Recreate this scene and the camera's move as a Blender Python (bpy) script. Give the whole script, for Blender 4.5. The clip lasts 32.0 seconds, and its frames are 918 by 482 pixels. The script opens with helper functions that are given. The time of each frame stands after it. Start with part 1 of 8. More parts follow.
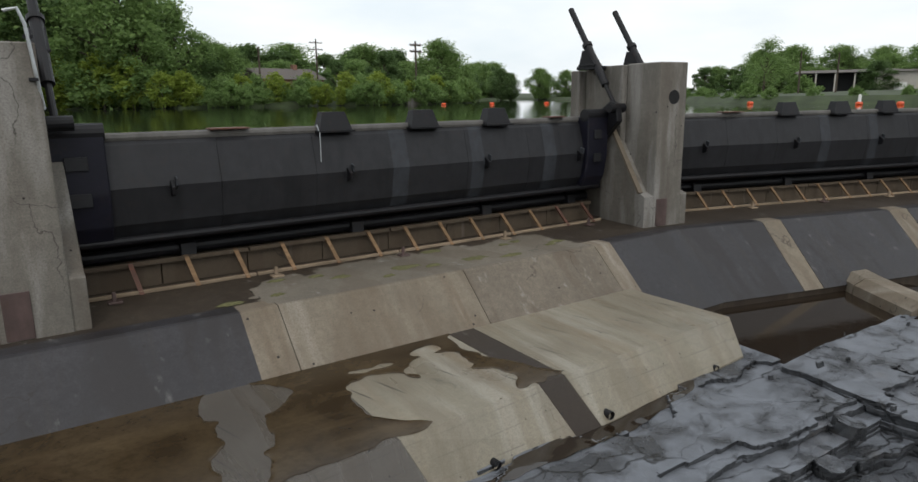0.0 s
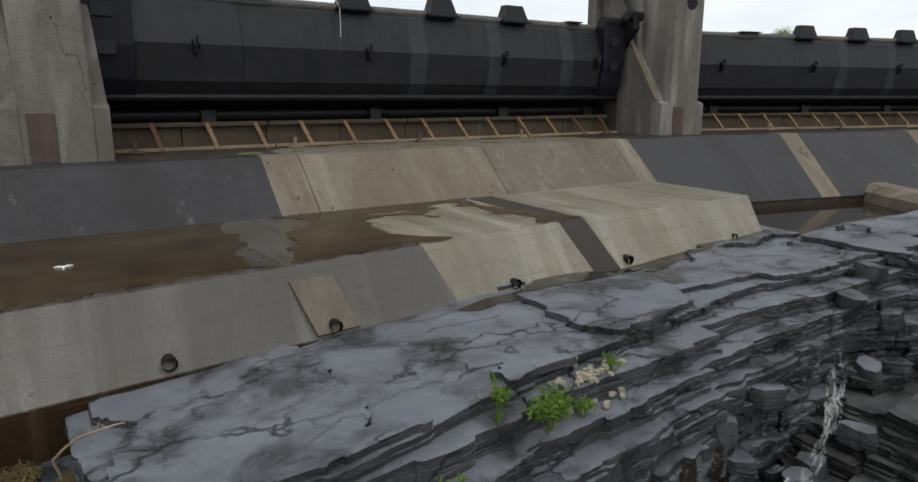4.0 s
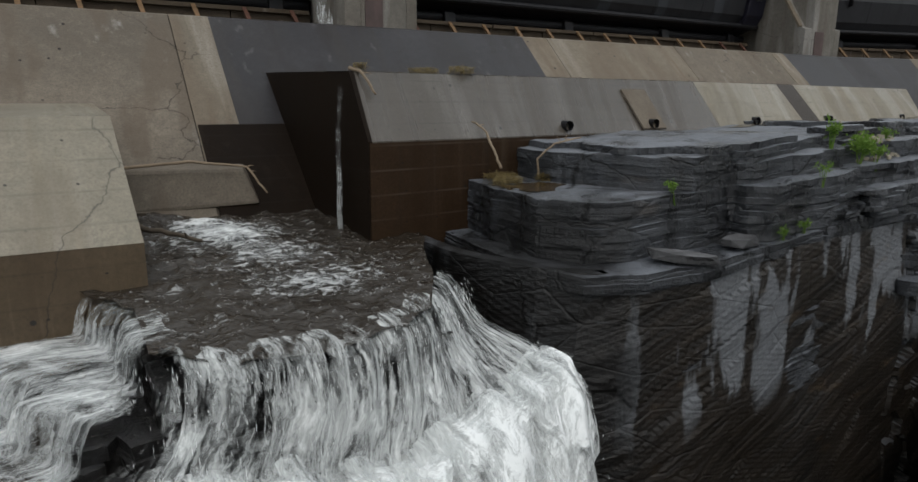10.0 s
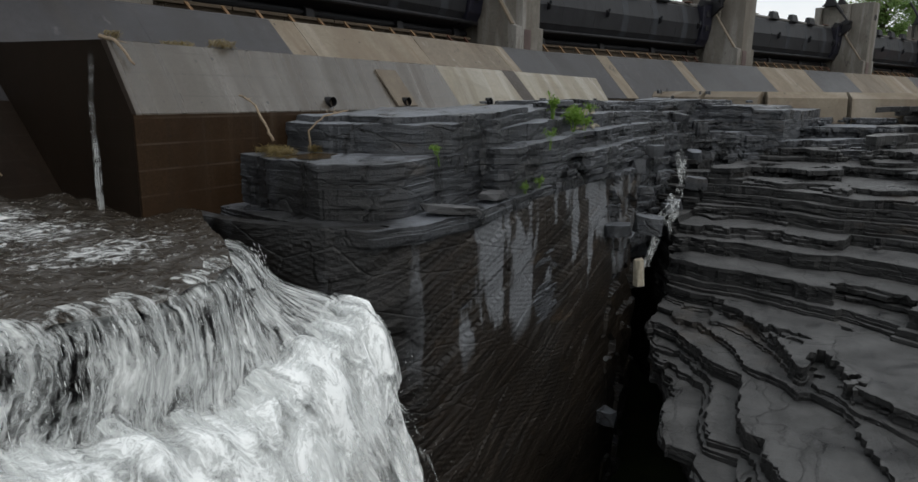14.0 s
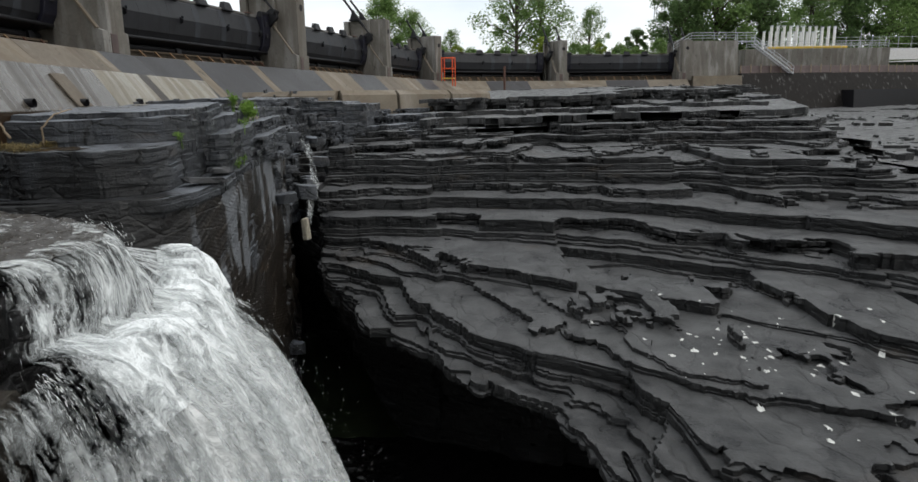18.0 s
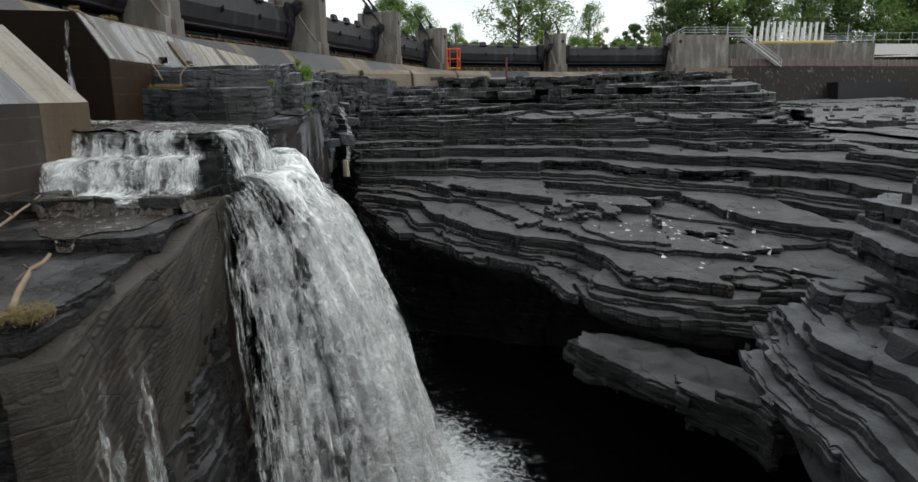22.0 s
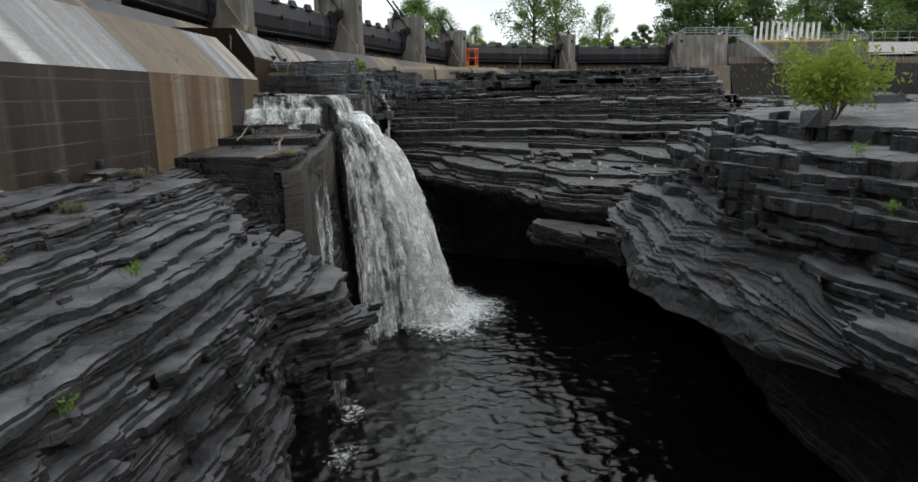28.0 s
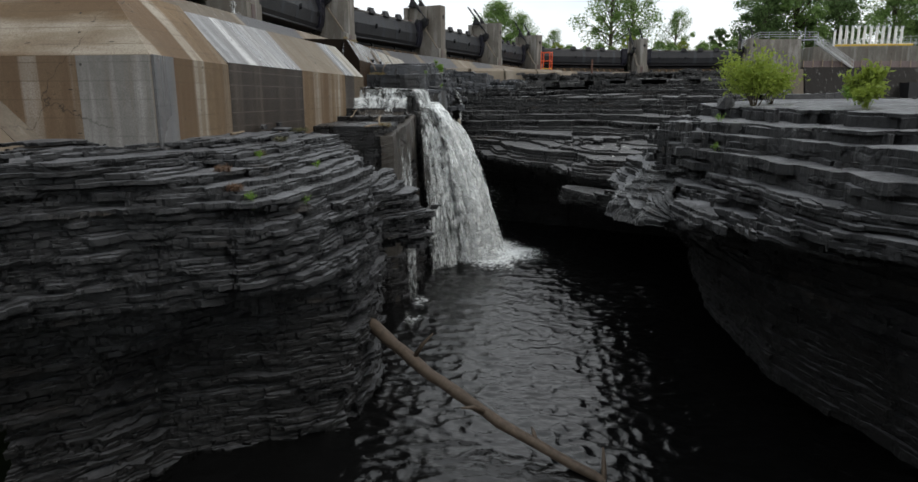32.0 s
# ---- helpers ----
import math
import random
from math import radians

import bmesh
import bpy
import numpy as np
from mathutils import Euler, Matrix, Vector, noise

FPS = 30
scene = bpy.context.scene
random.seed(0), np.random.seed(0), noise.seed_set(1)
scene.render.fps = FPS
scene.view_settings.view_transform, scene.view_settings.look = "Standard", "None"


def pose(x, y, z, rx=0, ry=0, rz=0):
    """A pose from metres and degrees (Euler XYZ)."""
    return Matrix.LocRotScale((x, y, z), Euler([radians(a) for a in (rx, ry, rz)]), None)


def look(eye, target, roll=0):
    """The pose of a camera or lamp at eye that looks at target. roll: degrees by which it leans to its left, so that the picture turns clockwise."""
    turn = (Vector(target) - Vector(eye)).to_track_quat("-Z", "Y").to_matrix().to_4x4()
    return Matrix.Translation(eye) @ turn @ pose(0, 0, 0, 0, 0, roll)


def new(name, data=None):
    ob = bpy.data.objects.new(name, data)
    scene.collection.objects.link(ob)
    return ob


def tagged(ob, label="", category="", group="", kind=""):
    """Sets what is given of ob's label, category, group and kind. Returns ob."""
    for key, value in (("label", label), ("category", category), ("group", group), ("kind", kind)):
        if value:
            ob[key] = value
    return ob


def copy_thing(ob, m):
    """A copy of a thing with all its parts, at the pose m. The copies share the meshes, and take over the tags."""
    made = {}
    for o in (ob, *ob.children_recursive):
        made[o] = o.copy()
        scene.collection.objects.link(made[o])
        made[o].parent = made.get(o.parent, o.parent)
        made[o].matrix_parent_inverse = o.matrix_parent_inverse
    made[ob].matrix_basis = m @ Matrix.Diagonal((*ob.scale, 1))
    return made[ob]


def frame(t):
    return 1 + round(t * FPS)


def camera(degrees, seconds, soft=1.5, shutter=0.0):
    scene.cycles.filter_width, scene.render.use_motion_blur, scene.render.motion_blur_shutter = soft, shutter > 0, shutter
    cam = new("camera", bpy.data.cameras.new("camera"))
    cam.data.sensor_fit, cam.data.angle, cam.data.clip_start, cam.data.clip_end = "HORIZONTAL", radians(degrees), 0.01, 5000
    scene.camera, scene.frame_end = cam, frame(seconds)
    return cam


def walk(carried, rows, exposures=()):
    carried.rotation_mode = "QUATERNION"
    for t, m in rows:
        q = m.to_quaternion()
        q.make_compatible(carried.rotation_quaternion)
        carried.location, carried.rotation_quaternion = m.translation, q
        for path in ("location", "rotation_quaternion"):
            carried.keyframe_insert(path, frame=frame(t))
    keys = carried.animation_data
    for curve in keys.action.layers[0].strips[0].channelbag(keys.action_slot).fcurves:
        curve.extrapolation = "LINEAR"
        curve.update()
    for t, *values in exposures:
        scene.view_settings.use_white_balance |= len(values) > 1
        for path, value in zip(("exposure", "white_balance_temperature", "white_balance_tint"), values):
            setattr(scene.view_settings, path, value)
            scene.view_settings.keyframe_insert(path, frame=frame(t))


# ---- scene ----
cam = camera(69.7, 32.0)
PATH = [
    (0, (-0.213, -0.227, 14.112), (0.894, 1.384, 13.687), -0.7),
    (0.5, (-0.527, -0.556, 14.127), (0.572, 1.06, 13.701), -0.7),
    (1, (-0.675, -0.727, 14.112), (0.42, 0.892, 13.686), -0.7),
    (1.5, (-0.753, -0.8, 13.819), (0.344, 0.82, 13.402), -0.7),
    (2, (-0.722, -0.846, 13.221), (0.37, 0.778, 12.809), -0.6),
    (2.5, (-0.729, -0.782, 12.625), (0.366, 0.84, 12.21), -0.5),
    (4.5, (-0.898, -0.598, 10.62), (0.188, 1.029, 10.202), 0.0),
    (5, (-1.312, -0.571, 10.249), (-0.23, 1.058, 9.828), 0.0),
    (5.5, (-1.821, -0.57, 9.954), (-0.743, 1.061, 9.533), 0.1),
    (6, (-2.333, -0.577, 9.658), (-1.258, 1.057, 9.24), 0.1),
    (6.5, (-2.865, -0.611, 9.382), (-1.795, 1.027, 8.965), 0.1),
    (7, (-3.409, -0.637, 9.129), (-2.347, 1.007, 8.715), 0.1),
    (7.5, (-3.99, -0.712, 8.936), (-2.94, 0.938, 8.518), 0.2),
    (8, (-4.579, -0.762, 8.759), (-3.544, 0.896, 8.337), 0.3),
    (8.5, (-5.176, -0.833, 8.62), (-4.163, 0.838, 8.197), 0.4),
    (9, (-5.761, -0.934, 8.512), (-4.756, 0.742, 8.087), 0.5),
    (9.5, (-6.331, -1.062, 8.445), (-5.326, 0.614, 8.021), 0.5),
    (10, (-6.83, -1.231, 8.476), (-5.823, 0.443, 8.049), 0.4),
    (10.5, (-7.243, -1.386, 8.485), (-6.227, 0.283, 8.057), 0.5),
    (11, (-7.576, -1.53, 8.464), (-6.547, 0.13, 8.035), 0.6),
    (11.5, (-7.806, -1.683, 8.411), (-6.764, -0.03, 7.983), 0.5),
    (12, (-7.885, -1.77, 8.353), (-6.82, -0.132, 7.927), 0.6),
    (12.5, (-7.869, -1.764, 8.285), (-6.725, -0.181, 7.858), 0.6),
    (13, (-7.816, -1.707, 8.238), (-6.53, -0.238, 7.806), 0.5),
    (13.5, (-7.753, -1.573, 8.179), (-6.316, -0.252, 7.745), 0.6),
    (14, (-7.69, -1.415, 8.164), (-6.117, -0.258, 7.731), 0.7),
    (14.5, (-7.994, -1.24, 8.218), (-6.318, -0.238, 7.783), 0.6),
    (16.5, (-10.195, -0.207, 8.059), (-8.262, 0.088, 7.638), -0.6),
    (17, (-10.92, -0.183, 8.01), (-8.97, -0.031, 7.59), -0.8),
    (17.5, (-11.667, -0.181, 8.016), (-9.713, -0.168, 7.593), -0.8),
    (18, (-12.368, -0.215, 7.989), (-10.414, -0.269, 7.565), -0.9),
    (18.5, (-13.03, -0.204, 7.938), (-11.077, -0.262, 7.514), -0.9),
    (19, (-13.683, -0.158, 7.851), (-11.729, -0.212, 7.424), -0.8),
    (19.5, (-14.31, -0.112, 7.679), (-12.357, -0.161, 7.252), -0.8),
    (20, (-14.925, -0.052, 7.507), (-12.972, -0.096, 7.079), -0.7),
    (20.5, (-15.575, 0.002, 7.374), (-13.622, -0.041, 6.944), -0.6),
    (21, (-16.247, 0.017, 7.267), (-14.295, -0.026, 6.834), -0.5),
    (21.5, (-16.996, 0.055, 7.18), (-15.044, 0.01, 6.746), -0.5),
    (22, (-17.74, 0.083, 7.078), (-15.788, 0.036, 6.643), -0.5),
    (22.5, (-18.483, 0.105, 6.973), (-16.532, 0.057, 6.537), -0.5),
    (23, (-19.217, 0.123, 6.909), (-17.266, 0.075, 6.473), -0.5),
    (23.5, (-19.992, 0.123, 6.885), (-18.041, 0.076, 6.449), -0.6),
    (24, (-20.755, 0.114, 6.808), (-18.804, 0.068, 6.373), -0.7),
    (24.5, (-21.554, 0.12, 6.766), (-19.603, 0.074, 6.33), -0.7),
    (25, (-22.327, 0.089, 6.732), (-20.376, 0.045, 6.296), -0.8),
    (25.5, (-23.158, 0.1, 6.749), (-21.207, 0.055, 6.313), -0.8),
    (27.5, (-26.204, -0.175, 6.572), (-24.252, -0.184, 6.136), -0.8),
    (28, (-27.025, -0.253, 6.482), (-25.072, -0.235, 6.048), -0.7),
    (28.5, (-27.859, -0.367, 6.395), (-25.907, -0.307, 5.963), -0.7),
    (29, (-28.731, -0.471, 6.318), (-26.78, -0.381, 5.888), -0.6),
    (29.5, (-29.645, -0.627, 6.278), (-27.695, -0.515, 5.849), -0.5),
    (30, (-30.562, -0.776, 6.251), (-28.612, -0.652, 5.822), -0.4),
    (30.5, (-31.534, -0.953, 6.217), (-29.585, -0.816, 5.788), -0.3),
    (31, (-32.444, -1.169, 6.172), (-30.496, -1.023, 5.745), -0.3),
    (31.5, (-33.43, -1.444, 6.143), (-31.483, -1.282, 5.716), -0.2),
    (32, (-34.403, -1.762, 6.149), (-32.465, -1.507, 5.723), -0.1),
]
walk(cam, [(t, look(eye, target, roll)) for t, eye, target, roll in PATH],
     [(0, 0.0), (5, -0.1), (8, -0.18), (13, -0.18), (17, 0.0), (21, 0.15), (32, 0.15)])


# ---- light ----
world = bpy.data.worlds.new("overcast_sky")
scene.world = world
world.use_nodes = True
SUN_TURN, SUN_HIGH = radians(200), radians(48)


def sky_nodes():
    nt = world.node_tree
    nt.nodes.clear()
    out = nt.nodes.new("ShaderNodeOutputWorld")
    sky = nt.nodes.new("ShaderNodeTexSky")
    sky.sky_type, sky.sun_disc = "NISHITA", False
    sky.sun_elevation, sky.sun_rotation = SUN_HIGH, SUN_TURN
    sky.dust_density, sky.ozone_density = 3.0, 1.0
    b_sky = nt.nodes.new("ShaderNodeBackground")
    b_sky.inputs["Strength"].default_value = 0.09
    nt.links.new(sky.outputs[0], b_sky.inputs["Color"])
    # cloud deck: soft grey and white masses on the whole dome
    tc = nt.nodes.new("ShaderNodeTexCoord")
    mp = nt.nodes.new("ShaderNodeMapping")
    mp.inputs["Scale"].default_value = (1.6, 1.6, 5.0)
    nz = nt.nodes.new("ShaderNodeTexNoise")
    nz.inputs["Scale"].default_value, nz.inputs["Detail"].default_value = 1.7, 6.0
    ramp = nt.nodes.new("ShaderNodeValToRGB")
    e = ramp.color_ramp.elements
    e[0].position, e[0].color = 0.3, (0.74, 0.82, 0.87, 1)
    e[1].position, e[1].color = 0.62, (0.97, 0.985, 0.99, 1)
    b_cl = nt.nodes.new("ShaderNodeBackground")
    b_cl.inputs["Strength"].default_value = 1.22
    mix = nt.nodes.new("ShaderNodeMixShader")
    mix.inputs[0].default_value = 0.86
    for a, b in ((tc.outputs["Generated"], mp.inputs[0]), (mp.outputs[0], nz.inputs["Vector"]), (nz.outputs["Fac"], ramp.inputs[0]),
                 (ramp.outputs[0], b_cl.inputs["Color"]), (b_sky.outputs[0], mix.inputs[1]), (b_cl.outputs[0], mix.inputs[2]), (mix.outputs[0], out.inputs["Surface"])):
        nt.links.new(a, b)


sky_nodes()
sun = new("sun", bpy.data.lights.new("sun", "SUN"))
sun.data.energy, sun.data.angle, sun.data.color = 0.7, radians(25), (1.0, 0.96, 0.9)
sun.matrix_world = look((-20, -40, 60), (0, 5, 5))


# ---- building helpers ----
def bm_new():
    return bmesh.new()


def as_mesh(name, bm, mat, smooth=False):
    me = bpy.data.meshes.new(name)
    bm.normal_update()
    bm.to_mesh(me)
    bm.free()
    me.materials.append(mat)
    if smooth:
        me.polygons.foreach_set("use_smooth", [True] * len(me.polygons))
    return me


def thing(name, label, category, group="", kind="", at=None):
    ob = new(name)
    ob.empty_display_size = 0.2
    if at is not None:
        ob.matrix_world = at
    return tagged(ob, label, category, group, kind)


def part(name, bm, mat, parent, label="", smooth=False, m=None):
    ob = new(name, as_mesh(name, bm, mat, smooth))
    ob.parent = parent
    if m is not None:
        ob.matrix_basis = m
    if label:
        ob["label"] = label
    return ob


def solo(name, bm, mat, label, category, kind="", group="", smooth=False):
    return tagged(new(name, as_mesh(name, bm, mat, smooth)), label, category, group, kind)


def box(bm, x0, x1, y0, y1, z0, z1, bevel=0.0):
    v = [bm.verts.new(p) for p in ((x0, y0, z0), (x1, y0, z0), (x1, y1, z0), (x0, y1, z0), (x0, y0, z1), (x1, y0, z1), (x1, y1, z1), (x0, y1, z1))]
    fs = [bm.faces.new([v[i] for i in q]) for q in ((3, 2, 1, 0), (4, 5, 6, 7), (0, 1, 5, 4), (1, 2, 6, 5), (2, 3, 7, 6), (3, 0, 4, 7))]
    if bevel:
        es = {e for f in fs for e in f.edges}
        bmesh.ops.bevel(bm, geom=list(es), offset=bevel, segments=1, affect="EDGES", profile=0.6)


def prism(bm, poly, x0, x1, bevel=0.0):
    """A (y, z) outline drawn out along x. x0 and x1 may be lists, one value a corner."""
    n = len(poly)
    a = x0 if isinstance(x0, (list, tuple)) else [x0] * n
    b = x1 if isinstance(x1, (list, tuple)) else [x1] * n
    va = [bm.verts.new((a[i], *poly[i])) for i in range(n)]
    vb = [bm.verts.new((b[i], *poly[i])) for i in range(n)]
    fs = [bm.faces.new(va), bm.faces.new(vb[::-1])]
    fs += [bm.faces.new((va[i], vb[i], vb[(i + 1) % n], va[(i + 1) % n])) for i in range(n)]
    if bevel:
        bmesh.ops.bevel(bm, geom=list({e for f in fs for e in f.edges}), offset=bevel, segments=1, affect="EDGES", profile=0.6)
    bmesh.ops.recalc_face_normals(bm, faces=bm.faces[:])


def solid(bm, bottom, top):
    """A closed body between two outlines of (x, y, z) points with the same count."""
    n = len(bottom)
    a, b = [bm.verts.new(p) for p in bottom], [bm.verts.new(p) for p in top]
    bm.faces.new(a[::-1])
    bm.faces.new(b)
    for i in range(n):
        bm.faces.new((a[i], a[(i + 1) % n], b[(i + 1) % n], b[i]))
    bmesh.ops.recalc_face_normals(bm, faces=bm.faces[:])


def tube(bm, pts, r, seg=10, caps=True):
    """A round bar along points; r is one radius or one a point."""
    pts = [Vector(p) for p in pts]
    rs = r if isinstance(r, (list, tuple)) else [r] * len(pts)
    rings = []
    side = None
    for i, p in enumerate(pts):
        d = (pts[min(i + 1, len(pts) - 1)] - pts[max(i - 1, 0)]).normalized()
        if side is None:
            side = d.cross(Vector((0, 0, 1)) if abs(d.z) < 0.9 else Vector((1, 0, 0))).normalized()
        side = (side - d * side.dot(d)).normalized()
        up = d.cross(side)
        rings.append([bm.verts.new(p + (side * math.cos(2 * math.pi * k / seg) + up * math.sin(2 * math.pi * k / seg)) * rs[i]) for k in range(seg)])
    for a, b in zip(rings, rings[1:]):
        for k in range(seg):
            bm.faces.new((a[k], a[(k + 1) % seg], b[(k + 1) % seg], b[k]))
    if caps:
        bm.faces.new(rings[0][::-1])
        bm.faces.new(rings[-1])
    bmesh.ops.recalc_face_normals(bm, faces=bm.faces[:])


# ---- materials ----
class Nodes:
    """Short hand for a node material."""

    def __init__(self, name):
        self.mat = bpy.data.materials.new(name)
        self.mat.use_nodes = True
        self.nt = self.mat.node_tree
        self.p = self.nt.nodes["Principled BSDF"]
        self.out = self.nt.nodes["Material Output"]
        geo = self.nt.nodes.new("ShaderNodeNewGeometry")
        self.pos, self.nor = geo.outputs["Position"], geo.outputs["Normal"]
        tc = self.nt.nodes.new("ShaderNodeTexCoord")
        self.obj, self.uv = tc.outputs["Object"], tc.outputs["UV"]
        info = self.nt.nodes.new("ShaderNodeObjectInfo")
        self.rand = info.outputs["Random"]
        self.island = geo.outputs["Random Per Island"]

    def link(self, a, b):
        self.nt.links.new(a, b)

    def val(self, sock, v):
        if isinstance(v, (int, float)):
            sock.default_value = v
        elif isinstance(v, tuple):
            sock.default_value = v if len(v) == 4 or sock.type == "VECTOR" else (*v, 1)
        else:
            self.link(v, sock)

    def scale(self, v, s):
        n = self.nt.nodes.new("ShaderNodeMapping")
        self.link(v, n.inputs[0])
        n.inputs["Scale"].default_value = s if isinstance(s, tuple) else (s, s, s)
        return n.outputs[0]

    def noise(self, v, s=1.0, detail=4.0, rough=0.55, warp=0.0):
        n = self.nt.nodes.new("ShaderNodeTexNoise")
        self.link(self.scale(v, s) if isinstance(s, tuple) else v, n.inputs["Vector"])
        n.inputs["Scale"].default_value = 1.0 if isinstance(s, tuple) else s
        n.inputs["Detail"].default_value, n.inputs["Roughness"].default_value, n.inputs["Distortion"].default_value = detail, rough, warp
        return n.outputs["Fac"]

    def voronoi(self, v, s=1.0, feature="F1"):
        n = self.nt.nodes.new("ShaderNodeTexVoronoi")
        n.feature = feature
        self.link(self.scale(v, s), n.inputs["Vector"])
        n.inputs["Scale"].default_value = 1.0
        return n.outputs["Distance"]

    def ramp(self, f, *stops):
        n = self.nt.nodes.new("ShaderNodeValToRGB")
        e = n.color_ramp.elements
        while len(e) < len(stops):
            e.new(0.5)
        for el, (p, c) in zip(e, stops):
            el.position = p
            el.color = (c, c, c, 1) if isinstance(c, (int, float)) else (*c, 1)
        self.link(f, n.inputs[0])
        return n.outputs[0]

    def mix(self, f, a, b, blend="MIX"):
        n = self.nt.nodes.new("ShaderNodeMix")
        n.data_type, n.blend_type = "RGBA", blend
        self.val(n.inputs["Factor"], f)
        self.val(n.inputs["A"], a)
        self.val(n.inputs["B"], b)
        return n.outputs["Result"]

    def math(self, op, a, b=0.0):
        n = self.nt.nodes.new("ShaderNodeMath")
        n.operation = op
        self.val(n.inputs[0], a)
        self.val(n.inputs[1], b)
        return n.outputs[0]

    def split(self, v):
        n = self.nt.nodes.new("ShaderNodeSeparateXYZ")
        self.link(v, n.inputs[0])
        return n.outputs

    def bump(self, h, strength=0.4, dist=0.02, prev=None):
        n = self.nt.nodes.new("ShaderNodeBump")
        self.link(h, n.inputs["Height"])
        n.inputs["Strength"].default_value, n.inputs["Distance"].default_value = strength, dist
        if prev is not None:
            self.link(prev, n.inputs["Normal"])
        return n.outputs["Normal"]

    def done(self, color, rough=0.7, normal=None, metal=0.0, spec=0.5):
        self.val(self.p.inputs["Base Color"], color)
        self.val(self.p.inputs["Roughness"], rough)
        self.p.inputs["Metallic"].default_value = metal
        self.p.inputs["Specular IOR Level"].default_value = spec
        if normal is not None:
            self.link(normal, self.p.inputs["Normal"])
        return self.mat


def concrete(name, c, stain=(0.11, 0.085, 0.06), stain_at=0.62, streak=0.5, lines=0.0, rough=0.8, pale=(0.6, 0.59, 0.56), pale_at=0.72, pits=True, worn=1.0, seam_c=None, wash_k=0.35, spec=0.35, run_s=(4.5, 3.2, 0.3), wash_s=(3.4, 2.4, 0.16), gloss=0.0):
    """Weathered cast concrete: blotches, run-down streaks, grain, form-board lines every `lines` metres of height."""
    n = Nodes(name)
    big = n.noise(n.pos, 0.35, 5, 0.6)
    mid = n.noise(n.pos, 2.6, 6, 0.65)
    fine = n.noise(n.pos, 30.0, 6, 0.75)
    blotch = n.noise(n.pos, 7.0, 6, 0.7, 0.3)
    dark = tuple(v * (1 - 0.3 * worn) for v in c)
    light = tuple(min(v * (1 + 0.18 * worn), 1) for v in c)
    col = n.mix(n.ramp(big, (0.32, 0.0), (0.68, 1.0)), dark, light)
    col = n.mix(n.ramp(mid, (0.3, 0.0), (0.75, 0.45)), col, tuple(v * 0.62 for v in c))
    col = n.mix(n.ramp(blotch, (0.42, 0.0), (0.68, 0.4 * worn)), col, tuple(v * 0.55 for v in c))
    col = n.mix(n.ramp(blotch, (0.3, 0.3 * worn), (0.44, 0.0)), col, light)
    runs = n.noise(n.pos, run_s, 6, 0.62)
    col = n.mix(n.math("MULTIPLY", n.ramp(runs, (0.48, 0.0), (stain_at + 0.1, 1.0)), streak), col, stain)
    wash = n.noise(n.pos, wash_s, 5, 0.55, 0.1)
    col = n.mix(n.math("MULTIPLY", n.ramp(wash, (pale_at - 0.08, 0.0), (pale_at + 0.06, 1.0)), wash_k), col, pale)
    col = n.mix(n.ramp(fine, (0.32, 0.6), (0.56, 0.0)), col, tuple(v * 0.4 for v in c))
    band = n.noise(n.pos, (1.3, 0.5, 0.06), 3, 0.5)
    col = n.mix(n.ramp(band, (0.42, 0.45 * worn), (0.5, 0.0)), col, tuple(a * b for a, b in zip(c, (0.55, 0.5, 0.46))))
    vor = n.nt.nodes.new("ShaderNodeTexVoronoi")
    vor.feature = "DISTANCE_TO_EDGE"
    vor.inputs["Scale"].default_value = 0.33
    off = n.nt.nodes.new("ShaderNodeVectorMath")
    wob = n.nt.nodes.new("ShaderNodeTexNoise")
    wob.inputs["Scale"].default_value, wob.inputs["Detail"].default_value = 1.4, 6.0
    n.link(n.pos, wob.inputs["Vector"])
    n.link(n.pos, off.inputs[0])
    n.link(wob.outputs["Color"], off.inputs[1])
    n.link(off.outputs[0], vor.inputs["Vector"])
    crack = n.math("MULTIPLY", n.ramp(vor.outputs["Distance"], (0.0, 1.0), (0.0045, 0.0)), n.ramp(n.noise(n.pos, 0.5, 3, 0.5), (0.5, 0.0), (0.58, 0.8)))
    col = n.mix(crack, col, (0.018, 0.015, 0.012))
    h = n.math("ADD", n.math("MULTIPLY", mid, 0.5), n.math("MULTIPLY", fine, 0.5))
    nor = n.bump(h, 0.5, 0.02)
    if pits:
        pit = n.voronoi(n.pos, 2.3)
        hole = n.ramp(pit, (0.05, 1.0), (0.075, 0.0))
        col = n.mix(hole, col, (0.02, 0.018, 0.016))
    if lines:
        z = n.split(n.pos)[2]
        f = n.math("FRACT", n.math("DIVIDE", z, lines))
        seam = n.ramp(f, (0.0, 1.0), (0.06, 0.0), (0.95, 0.0), (1.0, 1.0))
        board = n.math("FLOOR", n.math("DIVIDE", z, lines))
        comb = n.nt.nodes.new("ShaderNodeCombineXYZ")
        n.link(board, comb.inputs[2])
        row = n.nt.nodes.new("ShaderNodeTexWhiteNoise")
        n.link(comb.outputs[0], row.inputs["Vector"])
        col = n.mix(n.math("MULTIPLY", row.outputs["Value"], 0.3), col, tuple(v * 0.7 for v in c))
